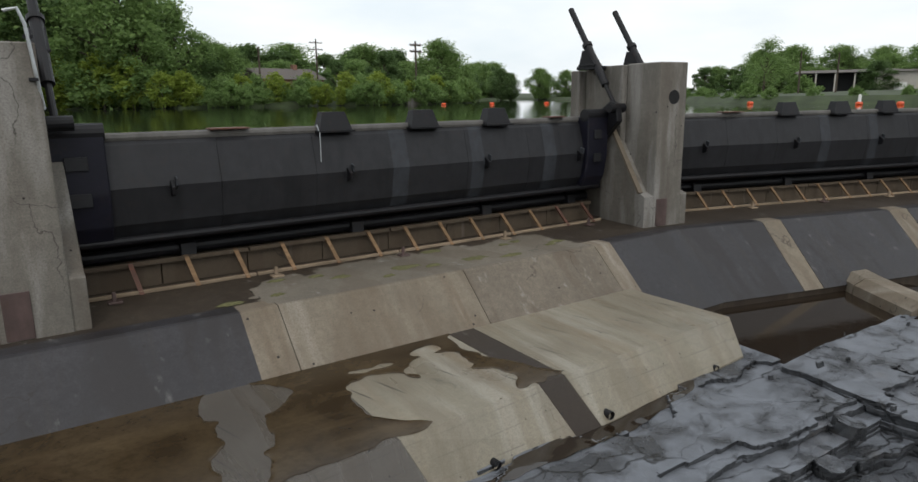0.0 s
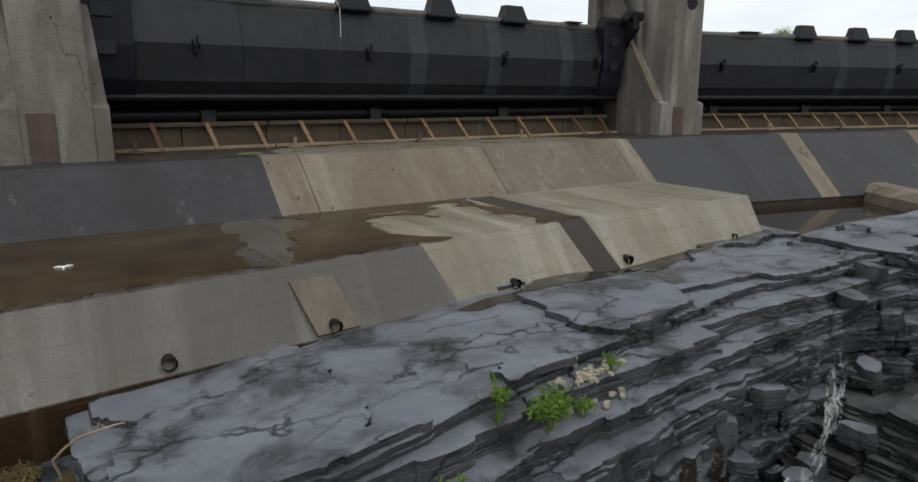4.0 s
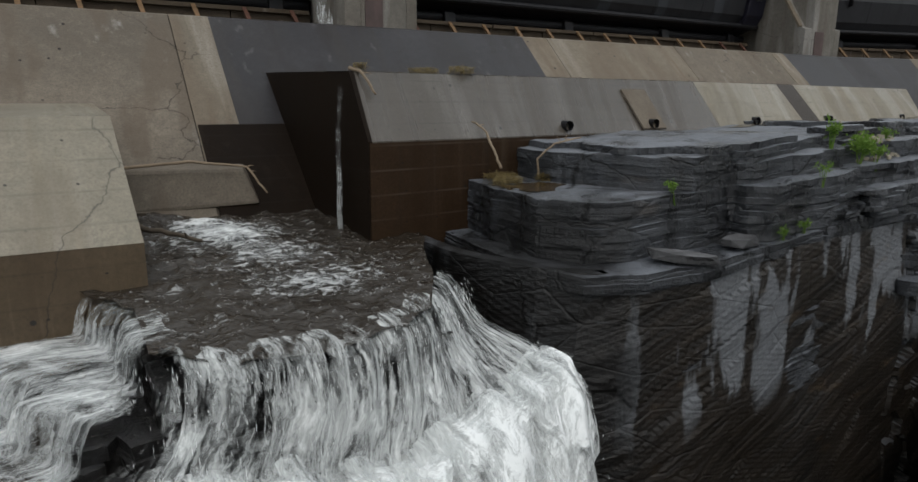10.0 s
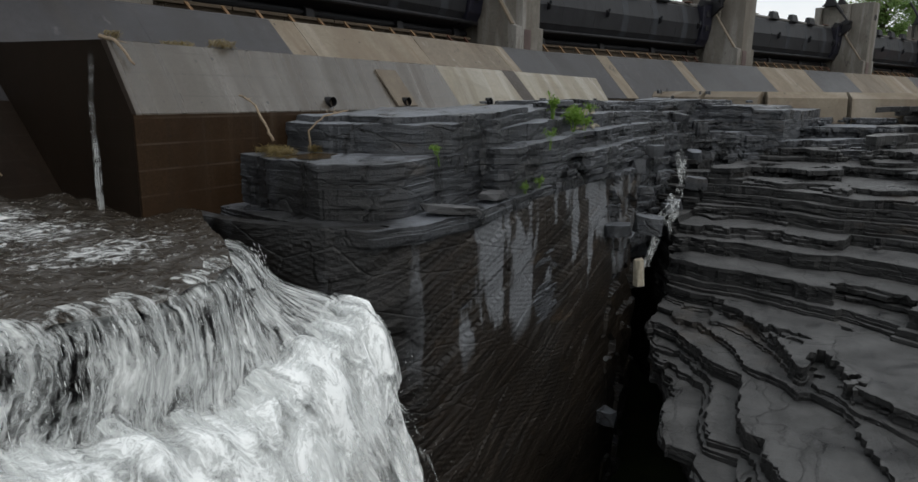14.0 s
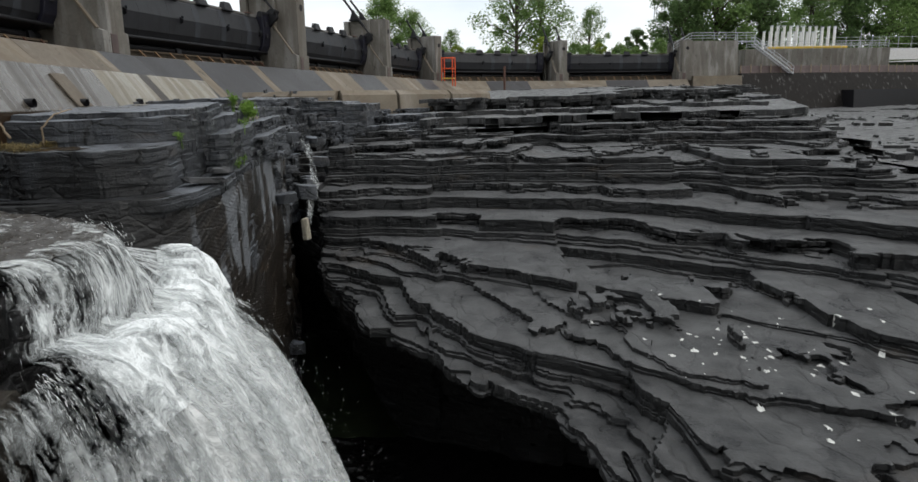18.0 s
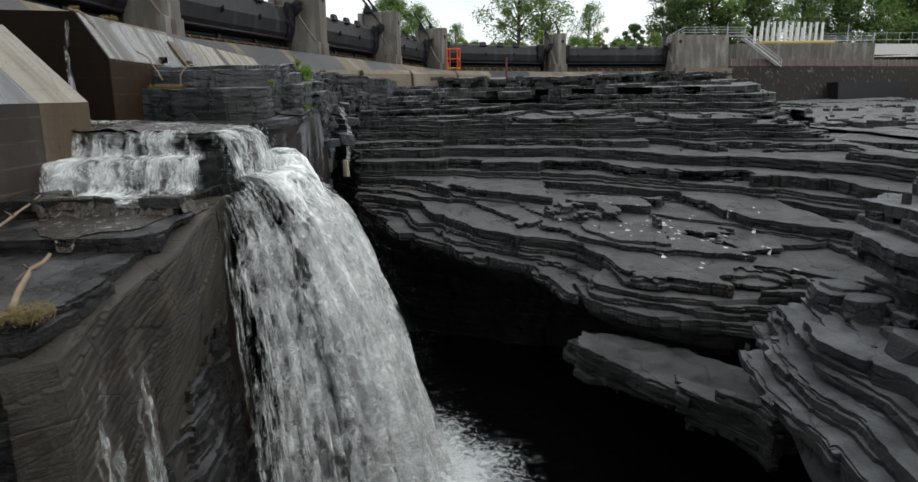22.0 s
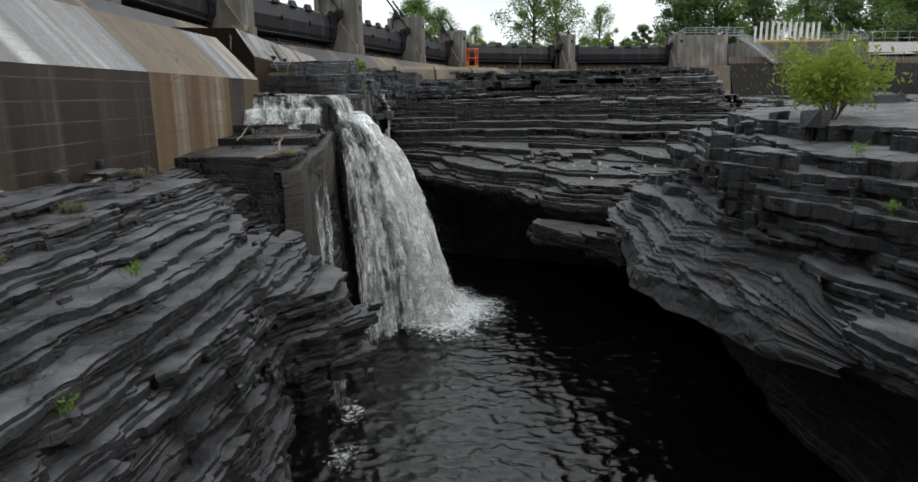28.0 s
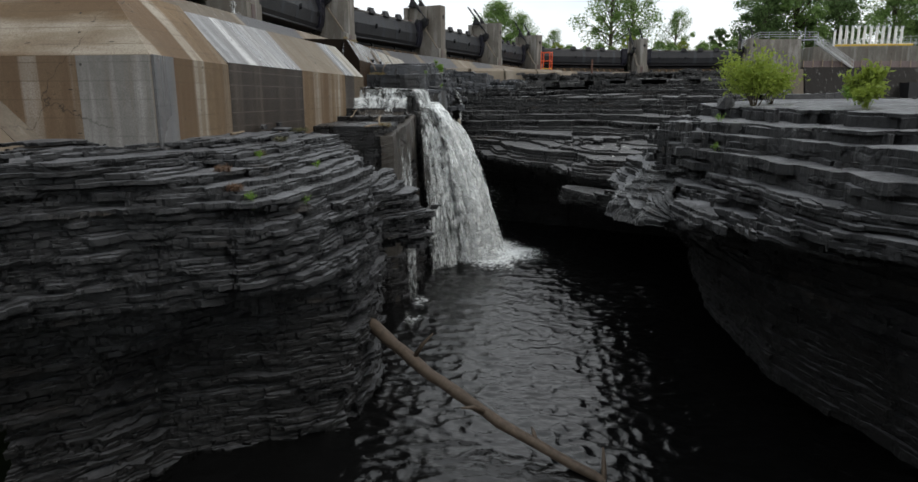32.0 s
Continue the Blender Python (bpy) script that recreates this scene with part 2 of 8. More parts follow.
        col = n.mix(n.math("MULTIPLY", n.math("MULTIPLY", seam, n.ramp(n.noise(n.pos, 1.3, 4, 0.6), (0.38, 0.1), (0.6, 1.0))), 0.6), col, seam_c or tuple(v * 0.4 for v in c))
        nor = n.bump(seam, -0.5, 0.015, nor)
        axes = n.split(n.pos)
        flat = n.nt.nodes.new("ShaderNodeCombineXYZ")
        n.link(n.math("ADD", axes[0], n.math("MULTIPLY", axes[1], 0.31)), flat.inputs[0])
        n.link(n.math("MULTIPLY", z, 1.4), flat.inputs[1])
        tie = n.nt.nodes.new("ShaderNodeTexVoronoi")
        tie.voronoi_dimensions = "2D"
        tie.inputs["Scale"].default_value, tie.inputs["Randomness"].default_value = 1.7, 0.12
        n.link(flat.outputs[0], tie.inputs["Vector"])
        holes = n.math("MULTIPLY", n.ramp(tie.outputs["Distance"], (0.02, 1.0), (0.032, 0.0)), n.ramp(n.noise(n.pos, 1.1, 3, 0.5), (0.42, 0.0), (0.5, 0.85)))
        col = n.mix(holes, col, (0.015, 0.013, 0.011))
    coat = n.math("ADD", n.math("MULTIPLY", big, 0.25), rough - 0.12)
    if gloss:
        film = n.math("MULTIPLY", n.ramp(n.noise(n.pos, (1.9, 0.14, 0.14), 5, 0.6), (0.45, 0.0), (0.55, 1.0)), gloss)
        coat = n.math("SUBTRACT", coat, film)
    return n.done(col, coat, nor, spec=spec)


def spray_wet(n, col):
    """Rock blackened by the spray of the falls, with a ragged outline."""
    off = n.nt.nodes.new("ShaderNodeVectorMath")
    off.operation = "DISTANCE"
    n.link(n.pos, off.inputs[0])
    off.inputs[1].default_value = (-3.0, 5.2, 5.5)
    d = n.math("ADD", n.math("MULTIPLY", off.outputs["Value"], 0.2), n.math("MULTIPLY", n.noise(n.pos, (1.2, 1.2, 0.8), 6, 0.65), 0.5))
    return n.mix(n.ramp(d, (0.6, 0.9), (0.76, 0.0)), col, (0.0065, 0.0062, 0.0062))


def slate(name, dry, wet, wet_at=0.5, beds=1.0, moss=0.0, tread=1.0, ochre=0.25, even=0.15, spray=False, shade_below=0.0, tread_gain=4.6, spec=0.3, deep=(0.0028, 0.0028, 0.003), cracks=1.0, low_tread=0.25, flakes=1.0):
    """Thin-bedded black slate: bedding lines along the height, dry treads lightened further for skylight, wet glossy
    patches, ochre seams.
    """
    n = Nodes(name)
    warp = n.noise(n.pos, 0.5, 3, 0.5)
    p = n.split(n.pos)
    zz = n.math("ADD", n.math("ADD", p[2], n.math("MULTIPLY", p[0], 0.035)), n.math("MULTIPLY", warp, 0.35))
    comb = n.nt.nodes.new("ShaderNodeCombineXYZ")
    n.link(n.math("MULTIPLY", p[0], 0.16), comb.inputs[0])
    n.link(n.math("MULTIPLY", p[1], 0.16), comb.inputs[1])
    n.link(n.math("MULTIPLY", zz, 9.0 * beds), comb.inputs[2])
    bed = n.noise(comb.outputs[0], 1.5, 6, 0.7)
    cell = n.nt.nodes.new("ShaderNodeTexVoronoi")
    cell.inputs["Scale"].default_value = 1.0
    stir = n.nt.nodes.new("ShaderNodeTexNoise")
    stir.inputs["Scale"].default_value, stir.inputs["Detail"].default_value = 2.2, 6.0
    n.link(n.pos, stir.inputs["Vector"])
    moved = n.nt.nodes.new("ShaderNodeVectorMath")
    n.link(n.scale(n.pos, (1.6, 3.2, 7.0)), moved.inputs[0])
    n.link(n.scale(stir.outputs["Color"], 1.6), moved.inputs[1])
    n.link(moved.outputs[0], cell.inputs["Vector"])
    flake = n.split(cell.outputs["Color"])[0]
    blot = n.noise(n.pos, (1.1, 1.1, 0.45), 6, 0.62, 0.4)
    grain = n.noise(n.pos, 24.0, 5, 0.65)
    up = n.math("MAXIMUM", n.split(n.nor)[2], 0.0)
    col = n.mix(n.ramp(bed, (0.36, 0.0), (0.64, 1.0)), tuple(v * 0.4 for v in dry), dry)
    col = n.mix(n.math("MULTIPLY", n.ramp(grain, (0.35, 0.0), (0.7, 1.0)), 0.5), col, tuple(v * 1.6 for v in dry))
    col = n.mix(n.ramp(flake, (0.1, 0.45 * flakes), (0.6, 0.0)), col, tuple(v * 0.45 for v in dry))
    # Upward faces paler: a dry dusting, plus skylight painted into the colour.
    dust_light = n.math("MULTIPLY", n.math("MULTIPLY", n.ramp(up, (0.75, 0.0), (0.97, 1.0)), n.ramp(n.noise(n.pos, 1.7, 5, 0.65), (0.35, even), (0.65, 1.0))), tread)
    dust_light = n.math("MULTIPLY", dust_light, n.ramp(flake, (0.05, 1 - 0.22 * flakes), (0.8, 1.0)))
    col = n.mix(dust_light, col, tuple(v * tread_gain for v in dry))
    och = n.math("MULTIPLY", n.ramp(n.noise(n.pos, (0.5, 0.5, 2.2), 5, 0.65), (0.6, 0.0), (0.74, 1.0)), ochre)
    col = n.mix(och, col, (0.13, 0.085, 0.045))
    damp = n.ramp(blot, (wet_at - 0.06, 0.0), (wet_at + 0.08, 1.0))
    col = n.mix(n.math("MULTIPLY", damp, 0.75), col, wet)
    if moss:
        m = n.ramp(n.noise(n.pos, 2.4, 6, 0.7), (0.62, 0.0), (0.7, moss))
        col = n.mix(n.math("MULTIPLY", m, n.ramp(up, (0.3, 0.2), (0.9, 1.0))), col, (0.09, 0.085, 0.03))
    # Steep low rock blackened in colour for shade under the overhangs, with some wet.
    if shade_below:
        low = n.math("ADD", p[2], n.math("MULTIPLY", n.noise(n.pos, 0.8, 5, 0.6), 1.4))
        wall_shade = n.nt.nodes.new("ShaderNodeMapRange")
        n.link(low, wall_shade.inputs[0])
        for q, v in enumerate((shade_below + 0.9, shade_below + 0.3, 0.0, 0.92)):
            wall_shade.inputs[q + 1].default_value = v
        col = n.mix(n.math("MULTIPLY", wall_shade.outputs[0], n.ramp(up, (0.4, 1.0), (0.9, low_tread))), col, deep)
    if spray:
        col = spray_wet(n, col)
    nor = n.bump(bed, 0.75, 0.05)
    bent = n.nt.nodes.new("ShaderNodeVectorMath")
    wob = n.nt.nodes.new("ShaderNodeTexNoise")
    wob.inputs["Scale"].default_value, wob.inputs["Detail"].default_value = 0.9, 7.0
    n.link(n.pos, wob.inputs["Vector"])
    n.link(n.pos, bent.inputs[0])
    n.link(wob.outputs["Color"], bent.inputs[1])
    crack = n.voronoi(bent.outputs[0], (0.35, 1.0, 2.0), "DISTANCE_TO_EDGE")
    some = n.ramp(n.noise(n.pos, 0.7, 4, 0.6), (0.47, 0.0), (0.55, 1.0))
    col = n.mix(n.math("MULTIPLY", n.ramp(crack, (0.0, min(1.0, 0.5 * cracks)), (0.014 * cracks, 0.0)), some), col, tuple(v * 0.4 for v in wet))
    nor = n.bump(n.ramp(crack, (0.0, 0.0), (0.035, 1.0)), 0.6, 0.03, nor)
    nor = n.bump(flake, 0.6 * flakes, 0.03, nor)
    nor = n.bump(grain, 0.6, 0.025, nor)
    nor = n.bump(n.noise(n.pos, 3.0, 7, 0.68), 0.5, 0.06, nor)
    rough = n.math("SUBTRACT", 0.6, n.math("MULTIPLY", damp, 0.34))
    return n.done(col, rough, nor, spec=spec)


def paint(name, c, rust=0.3, rough=0.5, streak=0.6, pale=0.0, metal=0.0, rust_c=(0.07, 0.035, 0.02), spec=0.5):
    """Old painted steel: streaks, dull patches, rust."""
    n = Nodes(name)
    runs = n.noise(n.pos, (2.4, 2.4, 0.15), 5, 0.6)
    mid = n.noise(n.pos, 3.0, 6, 0.65)
    fine = n.noise(n.pos, 45.0, 3, 0.6)
    col = n.mix(n.ramp(mid, (0.3, 0.0), (0.7, 1.0)), tuple(v * 0.7 for v in c), tuple(v * 1.25 for v in c))
    col = n.mix(n.math("MULTIPLY", n.ramp(runs, (0.5, 0.0), (0.72, 1.0)), streak), col, tuple(v * 0.5 for v in c))
    if pale:
        col = n.mix(n.math("MULTIPLY", n.ramp(n.noise(n.pos, (0.9, 0.9, 0.05), 3, 0.5), (0.56, 0.0), (0.66, 1.0)), pale), col, (0.16, 0.17, 0.18))
    col = n.mix(n.math("MULTIPLY", n.ramp(n.noise(n.pos, 5.0, 6, 0.7), (0.55, 0.0), (0.72, 1.0)), rust), col, rust_c)
    return n.done(col, n.math("ADD", n.math("MULTIPLY", mid, 0.3), rough - 0.15), n.bump(n.math("ADD", mid, n.math("MULTIPLY", fine, 0.3)), 0.25, 0.01), metal=metal, spec=spec)


def timber(name, c, rough=0.8, along=(0.6, 9.0, 9.0)):
    n = Nodes(name)
    g = n.noise(n.obj, along, 6, 0.65, 0.3)
    mid = n.noise(n.pos, 1.8, 5, 0.6)
    col = n.mix(n.ramp(g, (0.3, 0.0), (0.7, 1.0)), tuple(v * 0.5 for v in c), tuple(v * 1.25 for v in c))
    col = n.mix(n.ramp(mid, (0.4, 0.0), (0.7, 0.6)), col, tuple(v * 0.45 for v in c))
    col = n.mix(n.math("MULTIPLY", n.rand, 0.35), col, tuple(v * 0.6 for v in c))
    return n.done(col, rough, n.bump(g, 0.5, 0.01), spec=0.3)


def leaf(name, c, c2):
    n = Nodes(name)
    col = n.mix(n.island, c, c2)
    col = n.mix(n.ramp(n.noise(n.pos, 0.45, 4, 0.6), (0.4, 0.0), (0.75, 0.4)), col, tuple(v * 0.5 for v in c))
    n.p.inputs["Subsurface Weight"].default_value = 0.0
    n.done(col, 0.6, None, spec=0.25)
    tr = n.nt.nodes.new("ShaderNodeBsdfTranslucent")
    n.link(n.mix(0.5, col, tuple(min(1, v * 1.7) for v in c2)), tr.inputs["Color"])
    ms = n.nt.nodes.new("ShaderNodeMixShader")
    ms.inputs[0].default_value = 0.38
    n.link(n.p.outputs[0], ms.inputs[1])
    n.link(tr.outputs[0], ms.inputs[2])
    n.link(ms.outputs[0], n.out.inputs["Surface"])
    return n.mat


def plain(name, c, rough=0.6, metal=0.0, vary=0.25, scale=6.0):
    n = Nodes(name)
    m = n.noise(n.pos, scale, 5, 0.65)
    col = n.mix(n.ramp(m, (0.3, 0.0), (0.7, 1.0)), tuple(v * (1 - vary) for v in c), tuple(min(1, v * (1 + vary)) for v in c))
    return n.done(col, rough, n.bump(m, 0.2, 0.01), metal=metal)


def water(name, c, rough=0.06, waves=((2.6, 0.5),), dist=0.08, stretch=(1, 1, 1), foam=0.0, foam_at=0.66, foam_scale=5.0):
    """Opaque-deep river water: dark body, clear gloss, waves as relief, flecks of foam."""
    n = Nodes(name)
    nor = None
    for s, k in waves:
        nor = n.bump(n.noise(n.pos, tuple(s * v for v in stretch), 4, 0.55, 0.6), k, dist, nor)
    col, r = c, rough
    if foam:
        f = n.math("MULTIPLY", n.ramp(n.noise(n.pos, foam_scale, 8, 0.7, 0.8), (foam_at, 0.0), (foam_at + 0.07, 1.0)), foam)
        col = n.mix(f, c, (0.55, 0.57, 0.57))
        r = n.math("ADD", n.math("MULTIPLY", f, 0.6), rough)
    return n.done(col, r, nor, spec=0.5)


def muddy(name, lo, hi, rough=0.16):
    """A shallow film of water over brown silt, mottled and patchy."""
    n = Nodes(name)
    big = n.noise(n.pos, 0.9, 6, 0.65, 0.6)
    fine = n.noise(n.pos, 7.0, 6, 0.7, 0.3)
    col = n.mix(n.ramp(big, (0.35, 0.0), (0.68, 1.0)), lo, hi)
    col = n.mix(n.ramp(fine, (0.45, 0.0), (0.75, 0.5)), col, tuple(v * 0.5 for v in lo))
    col = n.mix(n.ramp(n.noise(n.pos, (0.35, 2.0, 1.0), 5, 0.6), (0.55, 0.0), (0.75, 0.5)), col, tuple(v * 1.4 for v in hi))
    return n.done(col, n.math("ADD", n.math("MULTIPLY", fine, 0.3), rough - 0.1), n.bump(big, 0.1, 0.01), spec=0.22)


def falling(name, density, tint=(0.94, 0.955, 0.95), fine=26.0, long=0.75, torn=0.5, soft=0.19):
    """Broken falling water: a grey glassy curtain with merging threads near the lip, torn white masses lower down."""
    n = Nodes(name)
    span = n.nt.nodes.new("ShaderNodeUVMap")
    span.uv_map = "span"
    sp = n.split(span.outputs[0])
    sway = n.nt.nodes.new("ShaderNodeTexNoise")
    sway.inputs["Scale"].default_value, sway.inputs["Detail"].default_value = 1.0, 3.0
    n.link(n.scale(n.uv, (4.0, 3.0, 1.0)), sway.inputs["Vector"])
    bent = n.nt.nodes.new("ShaderNodeVectorMath")
    n.link(n.uv, bent.inputs[0])
    n.link(n.scale(sway.outputs["Color"], (0.22, 0.5, 0.0)), bent.inputs[1])
    uv = bent.outputs[0]
    a = n.noise(uv, (fine * 0.45, long * 3.6, 1.0), 4, 0.55, 0.1)
    b = n.noise(uv, (fine * 0.16, long * 1.8, 1.0), 4, 0.6, 0.15)
    c = n.noise(uv, (fine * 1.1, long * 14.0, 1.0), 4, 0.65, 0.3)
    d = n.noise(uv, (3.8, 2.4, 1.0), 10, 0.76, 0.7)
    thread = n.math("ADD", n.math("ADD", n.math("MULTIPLY", a, 0.42), n.math("MULTIPLY", b, 0.36)), n.math("MULTIPLY", c, 0.22))
    mass = n.math("ADD", n.math("ADD", n.math("MULTIPLY", d, 0.72), n.math("MULTIPLY", a, 0.12)), n.math("MULTIPLY", c, 0.16))
    patch = n.noise(n.uv, (1.5, 0.7, 1.0), 4, 0.6, 0.3)
    k = n.math("MULTIPLY", n.ramp(sp[1], (0.12, 0.0), (0.36, 1.0)), torn)
    f = n.math("ADD", n.math("MULTIPLY", mass, k), n.math("MULTIPLY", thread, n.math("SUBTRACT", 1.0, k)))
    f = n.math("ADD", f, n.math("MULTIPLY", n.math("SUBTRACT", patch, 0.52), 0.42))
    side = n.math("MULTIPLY", n.math("MULTIPLY", sp[0], n.math("SUBTRACT", 1.0, sp[0])), 4.0)
    f = n.math("SUBTRACT", f, n.math("MULTIPLY", n.ramp(side, (0.0, 1.0), (0.34, 0.0)), 0.2))
    f = n.math("ADD", f, n.math("MULTIPLY", n.ramp(sp[1], (0.1, 0.0), (0.5, 1.0)), 0.06))
    n.val(n.p.inputs["Alpha"], n.ramp(f, (density - 0.03, 0.0), (density + soft, 1.0)))
    tone = n.math("ADD", n.math("MULTIPLY", f, 0.5), n.math("MULTIPLY", d, 0.5))
    col = n.mix(n.ramp(tone, (density - 0.02, 0.0), (density + 0.18, 1.0)), (0.68, 0.71, 0.71), tint)
    col = n.mix(n.ramp(sp[1], (0.1, 0.25), (0.36, 0.0)), col, (0.34, 0.37, 0.35))
    return n.done(col, 0.75, n.bump(d, 0.12, 0.05), spec=0.15)


M_CREST = concrete("crest_concrete", (0.05, 0.038, 0.028), streak=0.5, rough=0.55, pits=False)
M_TAN = concrete("tan_concrete", (0.225, 0.19, 0.145), stain=(0.13, 0.085, 0.05), streak=0.55, run_s=(1.8, 0.2, 0.1), wash_s=(1.6, 0.2, 0.1), pale=(0.4, 0.37, 0.32), pale_at=0.62, wash_k=0.4)
M_TANROUGH = concrete("rough_tan_concrete", (0.195, 0.165, 0.13), stain=(0.14, 0.11, 0.08), streak=0.3, worn=1.3)
M_BLUE = concrete("damp_grey_concrete", (0.038, 0.036, 0.04), stain=(0.035, 0.03, 0.027), streak=0.9, rough=0.46, worn=1.6, wash_k=0.15, run_s=(2.4, 0.3, 0.3))
M_STRIP = concrete("damp_brown_strip", (0.05, 0.038, 0.029), stain=(0.03, 0.022, 0.016), streak=0.7, rough=0.5, wash_k=0.2, run_s=(2.0, 0.3, 0.3))
M_GREY = concrete("grey_board_concrete", (0.09, 0.076, 0.06), stain=(0.1, 0.075, 0.055), streak=0.5, lines=0.3, rough=0.5, spec=0.75, gloss=0.33, pale=(0.34, 0.33, 0.31), pale_at=0.6, wash_k=0.3, run_s=(2.0, 0.2, 0.2), wash_s=(1.6, 0.15, 0.15))
M_TOPRAIL = paint("dusty_rail_paint", (0.1, 0.095, 0.088), rust=0.3, rough=0.7)
M_NAVY = paint("navy_black_paint", (0.008, 0.008, 0.016), rust=0.15, rough=0.5, spec=0.3)
M_LIGHT = concrete("light_board_concrete", (0.27, 0.24, 0.18), stain=(0.2, 0.125, 0.065), streak=0.5, lines=0.3, pale=(0.5, 0.48, 0.43), pale_at=0.6, wash_k=0.35, rough=0.6, spec=0.55, gloss=0.3, run_s=(1.8, 0.2, 0.2), wash_s=(1.8, 0.15, 0.15))
M_WETWALL = concrete("wet_brown_concrete", (0.04, 0.023, 0.012), stain=(0.025, 0.018, 0.013), streak=0.6, lines=0.34, rough=0.6, spec=0.1, pale=(0.1, 0.08, 0.06), pale_at=0.64, seam_c=(0.085, 0.065, 0.05), wash_k=0.4)
M_WETWEST = concrete("damp_brown_concrete", (0.036, 0.026, 0.02), stain=(0.025, 0.018, 0.014), streak=0.6, lines=0.34, rough=0.5, pale=(0.14, 0.115, 0.09), pale_at=0.6, seam_c=(0.17, 0.145, 0.12), wash_k=0.5, run_s=(1.6, 0.12, 0.05), wash_s=(2.0, 0.15, 0.04))
M_RUSTWALL = concrete("rust_stained_concrete", (0.18, 0.122, 0.068), stain=(0.085, 0.042, 0.02), stain_at=0.56, streak=0.85, lines=0.34, pale=(0.42, 0.39, 0.33), pale_at=0.6, wash_k=0.75, run_s=(1.3, 0.12, 0.04), wash_s=(1.5, 0.12, 0.03))
M_RUSTEND = concrete("rust_banded_concrete", (0.19, 0.13, 0.08), stain=(0.07, 0.033, 0.016), stain_at=0.54, streak=0.9, lines=0.34, pale=(0.45, 0.43, 0.39), pale_at=0.57, wash_k=0.85, run_s=(0.1, 1.2, 0.04), wash_s=(0.1, 1.4, 0.03))
M_WHITEWALL = concrete("lime_washed_concrete", (0.17, 0.17, 0.175), stain=(0.17, 0.13, 0.095), streak=0.35, lines=0.3, rough=0.45, gloss=0.2, spec=0.6, pale=(0.62, 0.62, 0.61), pale_at=0.58, wash_k=0.7, run_s=(2.2, 0.15, 0.05), wash_s=(1.8, 0.12, 0.05))
M_PIER = concrete("pier_concrete", (0.19, 0.175, 0.152), stain=(0.085, 0.06, 0.042), streak=0.5, pale=(0.42, 0.41, 0.39), pale_at=0.57, wash_k=0.4, run_s=(1.7, 1.5, 0.3), wash_s=(1.5, 1.3, 0.25))
M_SILL = concrete("sill_concrete", (0.1, 0.076, 0.052), stain=(0.07, 0.05, 0.035), streak=0.7, pits=False)
M_GATE = paint("black_gate_paint", (0.0185, 0.0188, 0.0215), rust=0.3, rough=0.5, streak=0.85, spec=0.3, rust_c=(0.03, 0.02, 0.015))
M_GATE_PALE = paint("grey_gate_patch", (0.033, 0.036, 0.042), rust=0.2, rough=0.6, spec=0.3)
M_STEEL = paint("dark_weathered_steel", (0.008, 0.008, 0.01), rust=0.2, rough=0.5, spec=0.3)
M_RUST = paint("rusty_steel", (0.1, 0.045, 0.03), rust=0.7, rough=0.7, rust_c=(0.16, 0.06, 0.03))
M_PLATE = paint("maroon_plate", (0.085, 0.055, 0.05), rust=0.35, rough=0.55)
M_GALV = plain("galvanised_steel", (0.42, 0.44, 0.45), 0.45, 0.6, 0.2)
M_WOOD = timber("weathered_orange_timber", (0.25, 0.155, 0.085))
M_DRIFT = timber("bleached_driftwood", (0.3, 0.23, 0.16))
M_BARK = timber("bark", (0.1, 0.08, 0.06), along=(6.0, 6.0, 0.8))
M_LOG = timber("wet_log_wood", (0.095, 0.07, 0.05), rough=0.65, along=(9.0, 9.0, 9.0))


